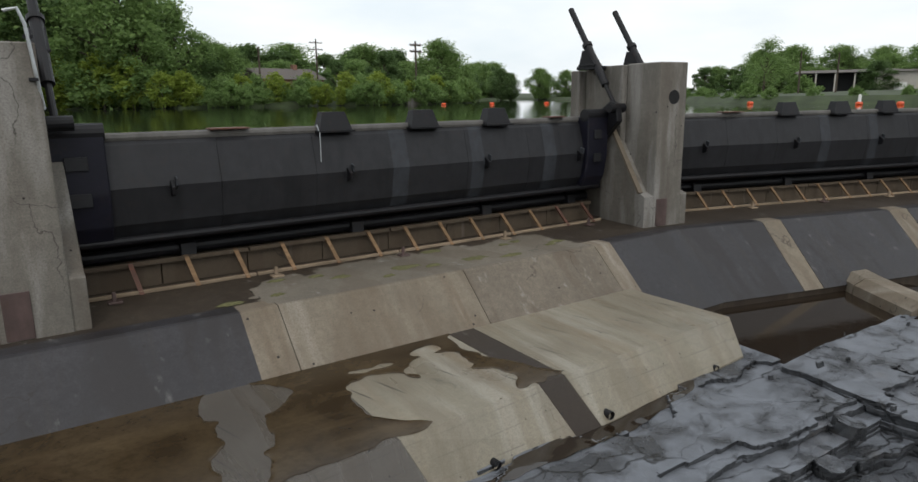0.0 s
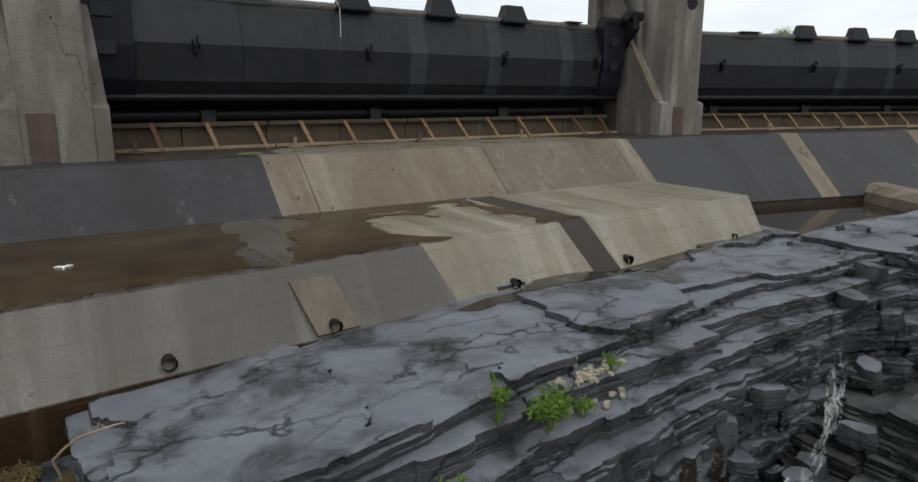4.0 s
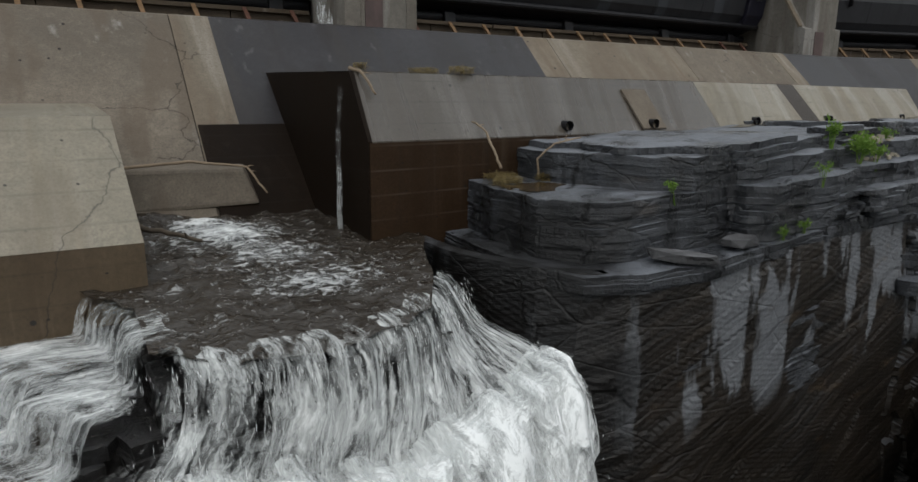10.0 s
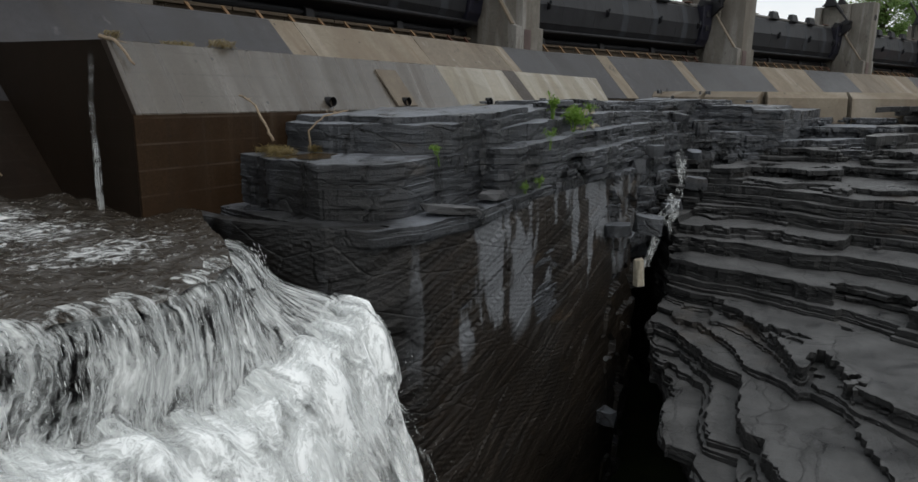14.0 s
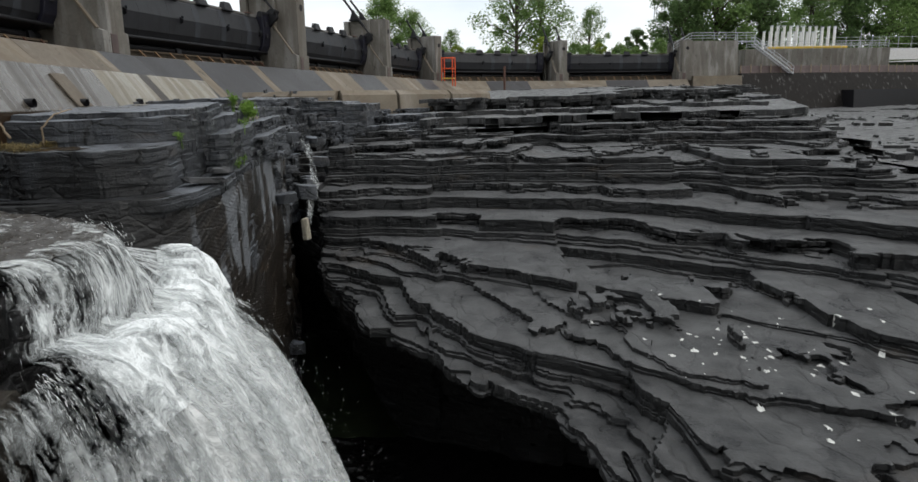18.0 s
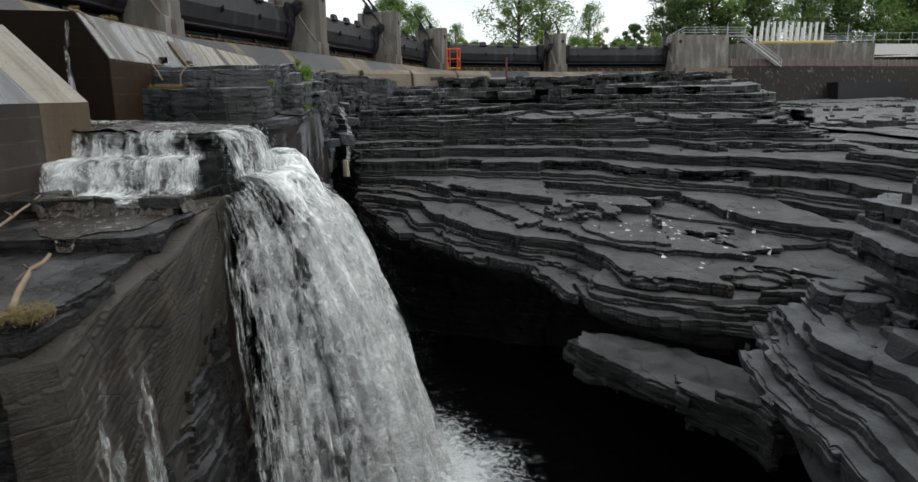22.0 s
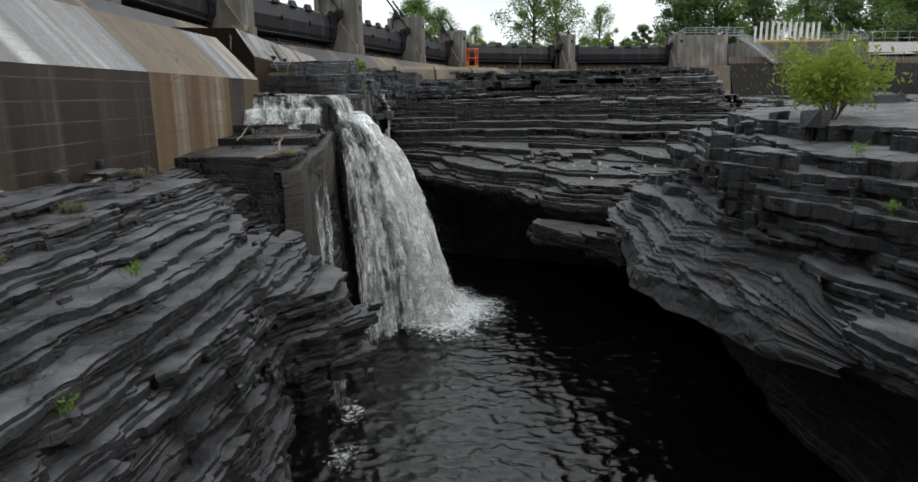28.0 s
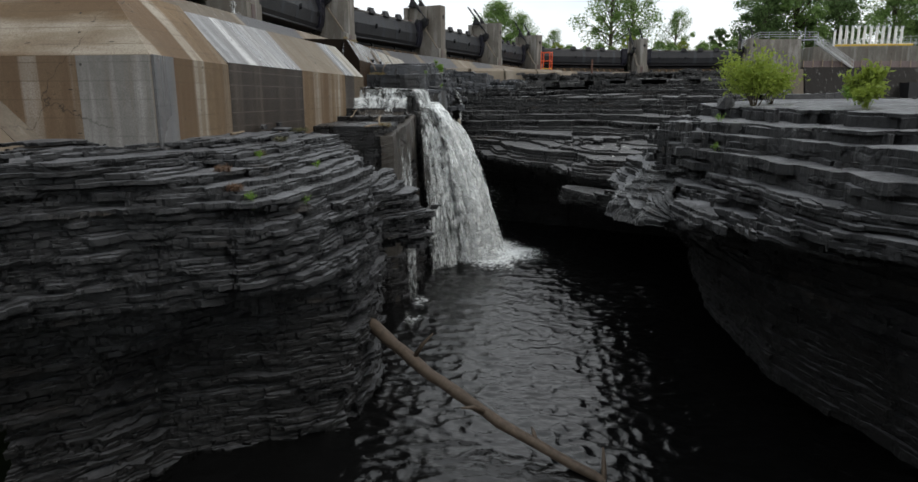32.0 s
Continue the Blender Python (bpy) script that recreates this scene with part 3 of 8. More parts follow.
def wetted_cliff(name, lo=(0.085, 0.09, 0.098), hi=(0.17, 0.178, 0.19), bottom=3.6, top=6.0, dry_at=0.51, spray=True, base=((0.006, 0.0055, 0.005), (0.013, 0.0095, 0.0065)), wide=(1.1, 1.1, 0.22)):
    """Sheer slate, brown and wet, with slanting cleavage and pale grey dry tongues; dry grey treads lightened for sky
    sheen.
    """
    n = Nodes(name)
    p = n.split(n.pos)
    warp = n.noise(n.pos, 0.8, 4, 0.6)
    slant = n.math("ADD", n.math("ADD", p[2], n.math("MULTIPLY", p[0], -0.38)), n.math("MULTIPLY", warp, 0.18))
    comb = n.nt.nodes.new("ShaderNodeCombineXYZ")
    n.link(n.math("MULTIPLY", p[0], 0.9), comb.inputs[0])
    n.link(n.math("MULTIPLY", p[1], 0.9), comb.inputs[1])
    n.link(n.math("MULTIPLY", slant, 14.0), comb.inputs[2])
    line = n.noise(comb.outputs[0], 1.0, 6, 0.7)
    grain = n.noise(n.pos, 24.0, 5, 0.65)
    up = n.math("MAXIMUM", n.split(n.nor)[2], 0.0)
    big = n.noise(n.pos, (0.55, 0.55, 0.4), 4, 0.6)
    brown = n.mix(n.ramp(big, (0.35, 0.0), (0.65, 1.0)), *base)
    brown = n.mix(n.ramp(line, (0.42, 0.0), (0.66, 0.8)), brown, (0.042, 0.034, 0.027))
    grey = n.mix(n.ramp(grain, (0.3, 0.0), (0.7, 1.0)), lo, hi)
    tongue = n.noise(n.pos, wide, 5, 0.6, 0.3)
    dry = n.ramp(tongue, (dry_at, 0.0), (dry_at + 0.03, 1.0))
    reach = n.nt.nodes.new("ShaderNodeMapRange")
    n.link(p[2], reach.inputs[0])
    for k, v in enumerate((bottom, top, 0.0, 1.0)):
        reach.inputs[k + 1].default_value = v
    dry = n.math("MULTIPLY", dry, n.ramp(n.math("ADD", reach.outputs[0], n.math("SUBTRACT", tongue, 0.55)), (0.3, 0.0), (0.5, 1.0)))
    # Sky sheen on upward faces is painted in as dry grey.
    tread = n.math("MULTIPLY", n.ramp(up, (0.7, 0.0), (0.95, 1.0)), n.ramp(n.noise(n.pos, 1.4, 6, 0.65), (0.38, 0.1), (0.6, 0.9)))
    col = n.mix(n.math("MAXIMUM", dry, tread), brown, grey)
    och = n.math("MULTIPLY", n.ramp(n.noise(n.pos, (0.8, 0.8, 2.2), 5, 0.65), (0.6, 0.0), (0.72, 1.0)), 0.4)
    col = n.mix(och, col, (0.12, 0.08, 0.045))
    crack = n.voronoi(n.pos, (0.8, 0.8, 1.6), "DISTANCE_TO_EDGE")
    nor = n.bump(line, 0.7, 0.04)
    nor = n.bump(n.ramp(crack, (0.0, 0.0), (0.02, 1.0)), 0.4, 0.02, nor)
    nor = n.bump(grain, 0.3, 0.015, nor)
    nor = n.bump(n.noise(n.pos, 2.5, 5, 0.6), 0.35, 0.06, nor)
    if spray:
        col = spray_wet(n, col)
    wet = n.math("SUBTRACT", 1.0, n.math("MAXIMUM", dry, n.math("MULTIPLY", tread, 0.6)))
    return n.done(col, n.math("SUBTRACT", 0.62, n.math("MULTIPLY", wet, 0.27)), nor, spec=0.4)


M_CLIFF = wetted_cliff("wetted_cliff_slate")
M_FALLFACE = wetted_cliff("brown_cleaved_slate", (0.02, 0.0175, 0.0145), (0.062, 0.054, 0.044), 0.0, 1.6, 0.46, False, ((0.012, 0.011, 0.0095), (0.022, 0.017, 0.012)), (0.9, 0.9, 0.3))
M_LEDGE = slate("broad_ledge_slate", (0.023, 0.023, 0.0232), (0.008, 0.0085, 0.0095), wet_at=0.57, tread=0.9, even=0.42, shade_below=2.3, low_tread=0.85)
M_ROCK = slate("black_slate", (0.0245, 0.0251, 0.0268), (0.006, 0.0064, 0.0072), wet_at=0.55, tread=1.0, shade_below=1.9, deep=(0.007, 0.0068, 0.0068), tread_gain=6.0, spec=0.4)
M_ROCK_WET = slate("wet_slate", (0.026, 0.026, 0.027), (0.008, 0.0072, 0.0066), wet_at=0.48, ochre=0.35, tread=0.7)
M_SHELF = slate("blue_grey_slate", (0.052, 0.056, 0.0635), (0.006, 0.0062, 0.0068), wet_at=0.53, ochre=0.3, tread=0.9, even=0.6, spray=True, tread_gain=3.55, spec=0.5, cracks=2.6, flakes=0.3)
M_SLAB = slate("smooth_slab_slate", (0.026, 0.027, 0.0285), (0.011, 0.011, 0.0125), wet_at=0.54, tread=0.3, cracks=1.6, flakes=0.6)
M_ROCK_FAR = slate("river_slate", (0.04, 0.04, 0.04), (0.016, 0.017, 0.018), wet_at=0.57)
M_POOL = water("gorge_pool_water", (0.004, 0.004, 0.004), 0.03, ((4.5, 0.35), (11.0, 0.25)), 0.06, stretch=(1.0, 0.55, 1.0), foam=0.6, foam_at=0.75, foam_scale=7.0)
M_LAKE = water("reservoir_water", (0.012, 0.016, 0.011), 0.03, ((0.35, 0.2), (2.0, 0.2)), 0.02)
M_BROWN = muddy("shallow_brown_water", (0.03, 0.019, 0.009), (0.07, 0.049, 0.026))
M_RUSH = water("rushing_brown_water", (0.03, 0.0235, 0.017), 0.24, ((3.0, 0.7), (9.0, 0.6)), 0.1, foam=0.5, foam_at=0.59, foam_scale=9.0)
M_STILL = water("still_brown_water", (0.02, 0.0135, 0.0085), 0.05, ((1.2, 0.15), (6.0, 0.1)), 0.02)
M_WHITE = falling("falling_water", 0.475)
M_WHITE_THIN = falling("thin_falling_water", 0.505, fine=32.0)
M_SPILL = falling("spilling_water", 0.535, fine=20.0, torn=0.6, soft=0.17)
M_TRICKLE = falling("trickling_water", 0.55, fine=40.0, torn=0.2)
M_WHITE_DENSE = falling("dense_falling_water", 0.465, tint=(0.93, 0.945, 0.94), fine=20.0, torn=0.9, soft=0.16)
M_IMPACT = falling("impact_white_water", 0.475, tint=(0.9, 0.92, 0.92), fine=9.0, long=3.5, torn=1.0, soft=0.14)
M_STRANDS = falling("stranded_water", 0.53, fine=14.0, torn=0.15)


def foam_soft(name, k):
    """Foam that thins out from the middle of its patch to its rim."""
    n = Nodes(name)
    f = n.noise(n.pos, 5.5, 10, 0.76, 0.8)
    span = n.nt.nodes.new("ShaderNodeUVMap")
    span.uv_map = "span"
    r = n.split(span.outputs[0])[1]
    a = n.math("ADD", n.math("MULTIPLY", n.math("SUBTRACT", f, 0.5), 3.2), n.math("SUBTRACT", k, n.math("MULTIPLY", r, k + 0.45)))
    n.val(n.p.inputs["Alpha"], n.ramp(a, (0.0, 0.0), (0.8, 1.0)))
    return n.done(n.mix(n.ramp(f, (0.35, 0.0), (0.65, 1.0)), (0.55, 0.58, 0.59), (0.86, 0.88, 0.88)), 0.9, n.bump(f, 0.3, 0.04), spec=0.1)


M_SOFT = foam_soft("soft_foam", 1.5)
M_SOFT_MID = foam_soft("broken_soft_foam", 0.75)
M_SOFT_THIN = foam_soft("thin_soft_foam", 0.35)
# wet concrete, darkened further to hold the shade of the end face
M_WETSHADE = concrete("wet_and_shaded_concrete", (0.015, 0.0095, 0.006), stain=(0.007, 0.005, 0.0035), streak=0.6, lines=0.34, rough=0.6, spec=0.08, pale=(0.045, 0.034, 0.026), pale_at=0.64, seam_c=(0.018, 0.014, 0.011), wash_k=0.4, pits=False)
M_FOAM = plain("white_foam", (0.8, 0.82, 0.82), 0.6, 0, 0.18, 9.0)
M_LEAF_A = leaf("leaf_green", (0.1, 0.17, 0.05), (0.19, 0.28, 0.09))
M_LEAF_B = leaf("leaf_dark_green", (0.065, 0.115, 0.04), (0.12, 0.185, 0.065))
M_LEAF_C = leaf("leaf_yellow_green", (0.14, 0.2, 0.03), (0.24, 0.3, 0.05))


# ---- dam ----
CREST, POOL, LAKE = 9.95, -0.9, 13.15
NODES = [(-52.4, 13.4), (-35.0, 13.4), (-17.65, 13.4), (-0.25, 13.4), (17.2, 13.4), (34.2, 8.9), (51.0, 4.3), (67.8, -0.3), (76.3, -16.5), (78.2, -33.5)]


def bay_frame(i):
    a, b = Vector((*NODES[i], 0)), Vector((*NODES[i + 1], 0))
    d = b - a
    return Matrix.Translation(a) @ Matrix.Rotation(math.atan2(d.y, d.x), 4, "Z"), d.length, math.atan2(d.y, d.x)


def mitre(i):
    """Half the bend of the dam at node i."""
    if i <= 0 or i >= len(NODES) - 1:
        return 0.0
    return math.tan((bay_frame(i - 1)[2] - bay_frame(i)[2]) / 2)


def ends(poly, i, inset=0.0):
    length = bay_frame(i)[1]
    return [-y * mitre(i) + inset for y, z in poly], [length + y * mitre(i + 1) - inset for y, z in poly]


def slope_y(z):
    return -0.7 - (CREST - z) * 1.05


def crest_bay(i, low):
    m = bay_frame(i)[0]
    weir = tagged(new("weir_crest", None), "flat concrete dam crest with a sloping downstream face", "dam crest", kind="structure")
    weir.matrix_world = m
    bm = bm_new()
    back = 7.5
    poly = [(-0.7, CREST), (slope_y(low), low), (slope_y(low), 2.0), (back, 2.0), (back, CREST)]
    x0, x1 = ends(poly, i)
    prism(bm, poly, x0, x1)
    part("crest_body", bm, M_CREST, weir)
    return weir


def apron_panel(weir, i, xa, xb, low, mat, label="", top=CREST - 0.03):
    """One cast slab of the sloping face, its rounded nose lying a little on the crest."""
    bm = bm_new()
    t = 0.05
    poly = [(-0.25, CREST), (-0.25, CREST + 0.012), (-0.68, CREST + 0.012), (-0.76, top + 0.012), (slope_y(low) - t, low), (slope_y(low), low), (-0.7, CREST)]
    x0, x1 = ends(poly, i)
    length = bay_frame(i)[1]
    a = [max(v, xa) if xa > 0.01 else v for v in x0]
    b = [min(v, xb) if xb < length - 0.01 else v for v in x1]
    prism(bm, poly, a, b)
    part("apron_panel", bm, mat, weir, label)


def apron_foot(weir, i, xa, xb, top, low, mat):
    """The wetted lower part of the sloping face, a touch proud of the slabs."""
    bm = bm_new()
    t = 0.08
    prism(bm, [(slope_y(top), top), (slope_y(top) - t, top - 0.01), (slope_y(low) - t, low), (slope_y(low), low)], xa, xb)
    part("apron_foot", bm, mat, weir, "streaming wet lower face")


def build_crests():
    lows = [4.9, 4.9, 5.2, 8.1, 8.1, 8.3, 8.5, 8.6, 8.6]
    weirs = [crest_bay(i, lows[i]) for i in range(len(NODES) - 1)]
    x0 = -0.25
    # bay west of the near pier
    for xa, xb, mat in ((0, 5.5, M_TANROUGH), (5.52, 12.78, M_TANROUGH), (12.8, 13.5, M_TAN), (13.5, 17.4, M_BLUE)):
        apron_panel(weirs[2], 2, xa, xb, 7.3 if xa > 9 else 5.2, mat)
    apron_foot(weirs[2], 2, 12.82, 14.9, 8.0, 5.3, M_WETSHADE)
    for xa, xb, mat in ((0, 3.55, M_BLUE), (3.55, 4.32, M_TAN), (4.34, 9.0, M_TAN), (9.02, 13.55, M_TANROUGH), (13.57, 14.2, M_TAN), (14.2, 17.45, M_BLUE)):
        apron_panel(weirs[3], 3, xa, xb, 8.86 if xb < 14 else 8.1, mat)
    for xa, xb, mat in ((0, 3.4, M_BLUE), (3.42, 4.2, M_TAN), (4.22, 9.2, M_BLUE), (9.22, 10.1, M_TAN), (10.12, 17.6, M_BLUE)):
        apron_panel(weirs[4], 4, xa, xb, 8.1, mat)
    for i in (5, 6, 7, 8):
        L = bay_frame(i)[1]
        for k, mat in enumerate((M_TAN, M_BLUE, M_TANROUGH)):
            apron_panel(weirs[i], i, L * k / 3 + (0.02 if k else 0), L * (k + 1) / 3, lows[i], mat)
    for i in (0, 1):
        L = bay_frame(i)[1]
        for k, mat in enumerate((M_TANROUGH, M_TAN, M_TANROUGH)):
            apron_panel(weirs[i], i, L * k / 3 + (0.02 if k else 0), L * (k + 1) / 3, lows[i], mat)
    return weirs


# gate and its furniture: built once for a bay, then copied along the dam
GATE_L = 17.4


def sheet(bm, line, x0, x1, t=0.05):
    """A bent plate: an open (y, z) line with thickness, drawn out along x."""
    n = len(line)
    off = []
    for k in range(n):
        a, b = Vector(line[max(k - 1, 0)]), Vector(line[min(k + 1, n - 1)])
        d = (b - a).normalized()
        off.append((line[k][0] + d.y * -t, line[k][1] + d.x * t))
    prism(bm, list(line) + off[::-1], x0, x1)


def gate():
    g = thing("crest_gate", "black painted steel crest gate with a curved skin plate", "dam gate", "crest gates along the dam")
    L = GATE_L
    skin = [(2.25, 13.34), (2.12, 13.2), (1.88, 12.3), (2.02, 11.5), (2.08, 11.42), (2.22, 11.2)]
    edges = [1.8 + k * (L - 3.5) / 6 for k in range(7)]
    for a, b in zip(edges, edges[1:]):
        bm = bm_new()
        sheet(bm, skin, a + 0.004, b - 0.004, 0.05)
        part("skin_plate", bm, M_GATE, g)
    # dull bands where the paint has been renewed
    for a, w in ((8.6, 0.5), (11.2, 0.45), (14.0, 0.5)):
        bm = bm_new()
        sheet(bm, [(y - 0.006, z) for y, z in skin], a, a + w, 0.004)
        part("faded_band", bm, M_GATE_PALE, g, "faded grey paint band")
    bm = bm_new()
    sheet(bm, [(2.2, 11.2), (2.5, 11.0), (3.1, 10.75)], 0.8, L - 0.8, 0.06)
    part("skirt_plate", bm, M_STEEL, g)
    bm = bm_new()
    tube(bm, [(0.8, 2.28, 13.36), (L - 0.8, 2.28, 13.36)], 0.11, 10)
    part("top_rail", bm, M_TOPRAIL, g)
    bm = bm_new()
    tube(bm, [(0.75, 2.12, 11.14), (L - 0.75, 2.12, 11.14)], 0.09, 10)
    part("lower_pipe", bm, M_STEEL, g)
    bm = bm_new()
    tube(bm, [(0.75, 2.75, 10.72), (L - 0.75, 2.75, 10.72)], 0.15, 12)
    part("torque_tube", bm, M_STEEL, g)
    for x0, x1 in ((0.78, 1.8), (L - 1.7, L - 0.78)):
        bm = bm_new()
        prism(bm, [(1.72, 13.45), (1.72, 12.2), (1.85, 11.5), (2.1, 11.1), (2.9, 10.9), (2.9, 13.45)], x0, x1, 0.03)
        endbox = part("end_box", bm, M_NAVY, g)
        bm = bm_new()
        tube(bm, [(x0 - 0.02, 1.9, 13.5), (x1 + 0.02, 1.9, 13.5)], 0.2, 14)
        part("end_roller", bm, M_STEEL, g)
        for z in (12.0, 12.75):
            bm = bm_new()
            box(bm, x0 + 0.25, x1 - 0.35, 1.66, 1.72, z, z + 0.28, 0.01)
            part("hatch", bm, M_GATE, endbox)
    for x in (6.6, 9.25, 11.8):
        bm = bm_new()
        a = [(x, 1.98, 13.34), (x + 0.9, 1.98, 13.34), (x + 0.9, 2.4, 13.34), (x, 2.4, 13.34)]
        b = [(x + 0.14, 2.1, 13.8), (x + 0.76, 2.1, 13.8), (x + 0.76, 2.36, 13.8), (x + 0.14, 2.36, 13.8)]
        solid(bm, a, b)
        fin = part("flow_breaker", bm, M_STEEL, g)
        bm = bm_new()
        box(bm, x - 0.04, x + 0.94, 1.9, 2.42, 13.3, 13.345)
        part("foot_plate", bm, M_STEEL, fin)
    for x in (3.0, 7.25, 11.65, 15.4):
        bm = bm_new()
        prism(bm, [(1.9, 12.05), (1.72, 12.1), (1.68, 12.28), (1.86, 12.4), (1.92, 12.4)], x, x + 0.07, 0.008)
        lug = part("lifting_lug", bm, M_STEEL, g)
        bm = bm_new()
        prism(bm, [(1.88, 12.2), (1.74, 12.3), (1.72, 12.46), (1.86, 12.5)], x + 0.1, x + 0.15, 0.006)
        part("lug_plate", bm, M_GATE_PALE, lug)
    for x in (3.2, 7.6, 12.0, 15.6):
        bm = bm_new()
        prism(bm, [(2.45, 10.5), (3.15, 10.5), (3.05, 10.85), (2.7, 10.95), (2.5, 10.85)], x, x + 0.35, 0.015)
        part("hinge_bracket", bm, M_STEEL, g)
    # debris and rust along the top edge
    for x, w in ((4.0, 0.9), (14.4, 0.6)):
        bm = bm_new()
        box(bm, x, x + w, 2.05, 2.5, 13.46, 13.5, 0.01)
        part("rust_cap", bm, M_RUST, g, "rusty red cap plate")
    return g


def sill():
    s = thing("gate_sill", "low stained concrete sill under the crest gate", "sill", "sills under the crest gates", "structure")
    bm = bm_new()
    for k in range(8):
        a = 0.75 + k * (GATE_L - 1.5) / 8
        box(bm, a + 0.01, a + (GATE_L - 1.5) / 8 - 0.01, 2.5, 3.4, CREST - 0.1, 10.52, 0.015)
    part("sill_wall", bm, M_SILL, s)
    return s


def timber_frame():
    f = thing("timber_frame", "weathered timber rails and slanting struts before the gate sill", "timber frame", "timber frames before the sills")
    rng = random.Random(4)
    L = GATE_L
    for k in range(4):
        a, b = 0.8 + k * (L - 1.6) / 4, 0.8 + (k + 1) * (L - 1.6) / 4
        bm = bm_new()
        box(bm, a + 0.02, b - 0.02, 1.86, 1.96, CREST + 0.008, CREST + 0.085, 0.006)
        part("ground_rail", bm, M_DRIFT, f, "pale ground rail")
        bm = bm_new()
        box(bm, a + 0.02, b - 0.02, 2.36, 2.5, 10.47, 10.57, 0.008)
        part("top_rail", bm, M_SILL, f)
    n = 14
    for k in range(n):
        x = 1.0 + k * (L - 2.2) / (n - 1) + rng.uniform(-0.05, 0.05)
        bm = bm_new()
        w = 0.1
        solid(bm, [(x, 1.8, CREST + 0.01), (x + w, 1.8, CREST + 0.01), (x + w, 1.88, CREST + 0.01), (x, 1.88, CREST + 0.01)],
              [(x - 0.1, 2.36, 10.56), (x + w - 0.1, 2.36, 10.56), (x + w - 0.1, 2.46, 10.58), (x - 0.1, 2.46, 10.58)])
        part("strut", bm, M_RUST if k in (0, 1, n - 1, n - 2) else M_WOOD, f)
    for k in range(5):
        x = 1.6 + k * 3.5
        bm = bm_new()
        box(bm, x - 0.14, x + 0.14, 1.35, 1.6, CREST + 0.014, CREST + 0.06, 0.01)
        box(bm, x - 0.05, x + 0.03, 1.45, 1.52, CREST + 0.05, CREST + 0.26, 0.01)
        part("anchor_foot", bm, M_DRIFT if k % 2 else M_PLATE, f)
    return f


def pier(rods=True):
    p = thing("gate_pier", "tall weathered concrete gate pier with a sloping buttress", "pier", "piers of the dam", "structure")
    bm = bm_new()
    box(bm, -0.42, 0.74, 0.0, 1.5, CREST - 0.1, 15.12, 0.03)
    part("front_column", bm, M_PIER, p)
    bm = bm_new()
    box(bm, -0.62, 0.737, 1.5, 3.4, CREST - 0.1, 15.09, 0.02)
    part("pier_body", bm, M_PIER, p)
    bm = bm_new()
    box(bm, -0.9, 0.7, 3.4, 3.9, CREST - 0.1, 14.98, 0.03)
    part("rear_block", bm, M_PIER, p)
    for s, xa, xb in ((-1, -0.8, -0.42), (1, 0.74, 1.02)):
        bm = bm_new()
        prism(bm, [(0.02, CREST - 0.1), (0.02, 10.95), (0.35, 11.05), (1.75, 13.0), (2.2, 13.0), (2.2, CREST - 0.1)], xa, xb, 0.015)
        part("buttress", bm, M_PIER, p)
        bm = bm_new()
        if s < 0:
            sheet(bm, [(0.3, 11.02), (1.72, 13.0)], xa - 0.05, xa + 0.12, 0.08)
            part("buttress_coping", bm, M_TAN, p)
        else:
            bm.free()
    bm = bm_new()
    box(bm, -0.32, 0.12, -0.03, 0.02, CREST + 0.02, 10.85, 0.006)
    plate = part("access_plate", bm, M_PLATE, p, "dull maroon steel plate")
    bm = bm_new()
    tube(bm, [(0.2, -0.012, 14.05), (0.2, 0.05, 14.05)], 0.22, 24)
    part("drain_hole", bm, plain("dark_void", (0.008, 0.008, 0.008), 0.9) if "dark_void" not in bpy.data.materials else bpy.data.materials["dark_void"], p)
    for s, x in ((-1, -0.98), (1, 0.96)):
        ob = Vector((x, 2.95, 15.3))
        lo, hi = Vector((x, 1.35, 13.75)), Vector((x, 3.88, 17.05))
        d = (hi - lo).normalized()
        bm = bm_new()
        tube(bm, [lo, lo + d * 1.0], 0.07, 10)
        tube(bm, [lo + d * 0.9, lo + d * 2.55], 0.13, 14)
        tube(bm, [lo + d * 2.5, lo + d * 2.62], 0.17, 14)
        tube(bm, [lo + d * 2.6, hi], 0.1, 12)
        cyl = part("hydraulic_cylinder", bm, M_STEEL, p, "black hydraulic cylinder")
        bm = bm_new()
        box(bm, x - 0.16, x + 0.16, 2.3, 3.2, 15.1, 15.16, 0.01)
        prism(bm, [(2.35, 15.16), (3.15, 15.16), (3.0, 15.62), (2.75, 15.62)], x - 0.15, x - 0.1)
        prism(bm, [(2.35, 15.16), (3.15, 15.16), (3.0, 15.62), (2.75, 15.62)], x + 0.1, x + 0.15)
        if s < 0:
            box(bm, x - 0.14, x + 0.5, 2.32, 3.3, 14.99, 15.1, 0.01)
        part("trunnion_bracket", bm, M_STEEL, cyl)
        bm = bm_new()
        if s < 0:
            prism(bm, [(1.1, 13.3), (1.2, 13.85), (1.5, 13.95), (2.6, 13.3), (2.6, 12.6), (1.9, 12.6)], x - 0.12, x + 0.1, 0.02)
        tube(bm, [(x - 0.3, 1.32, 13.72), (x + 0.3, 1.32, 13.72)], 0.15, 14)
        part("lifting_arm", bm, M_STEEL, cyl)
    return p


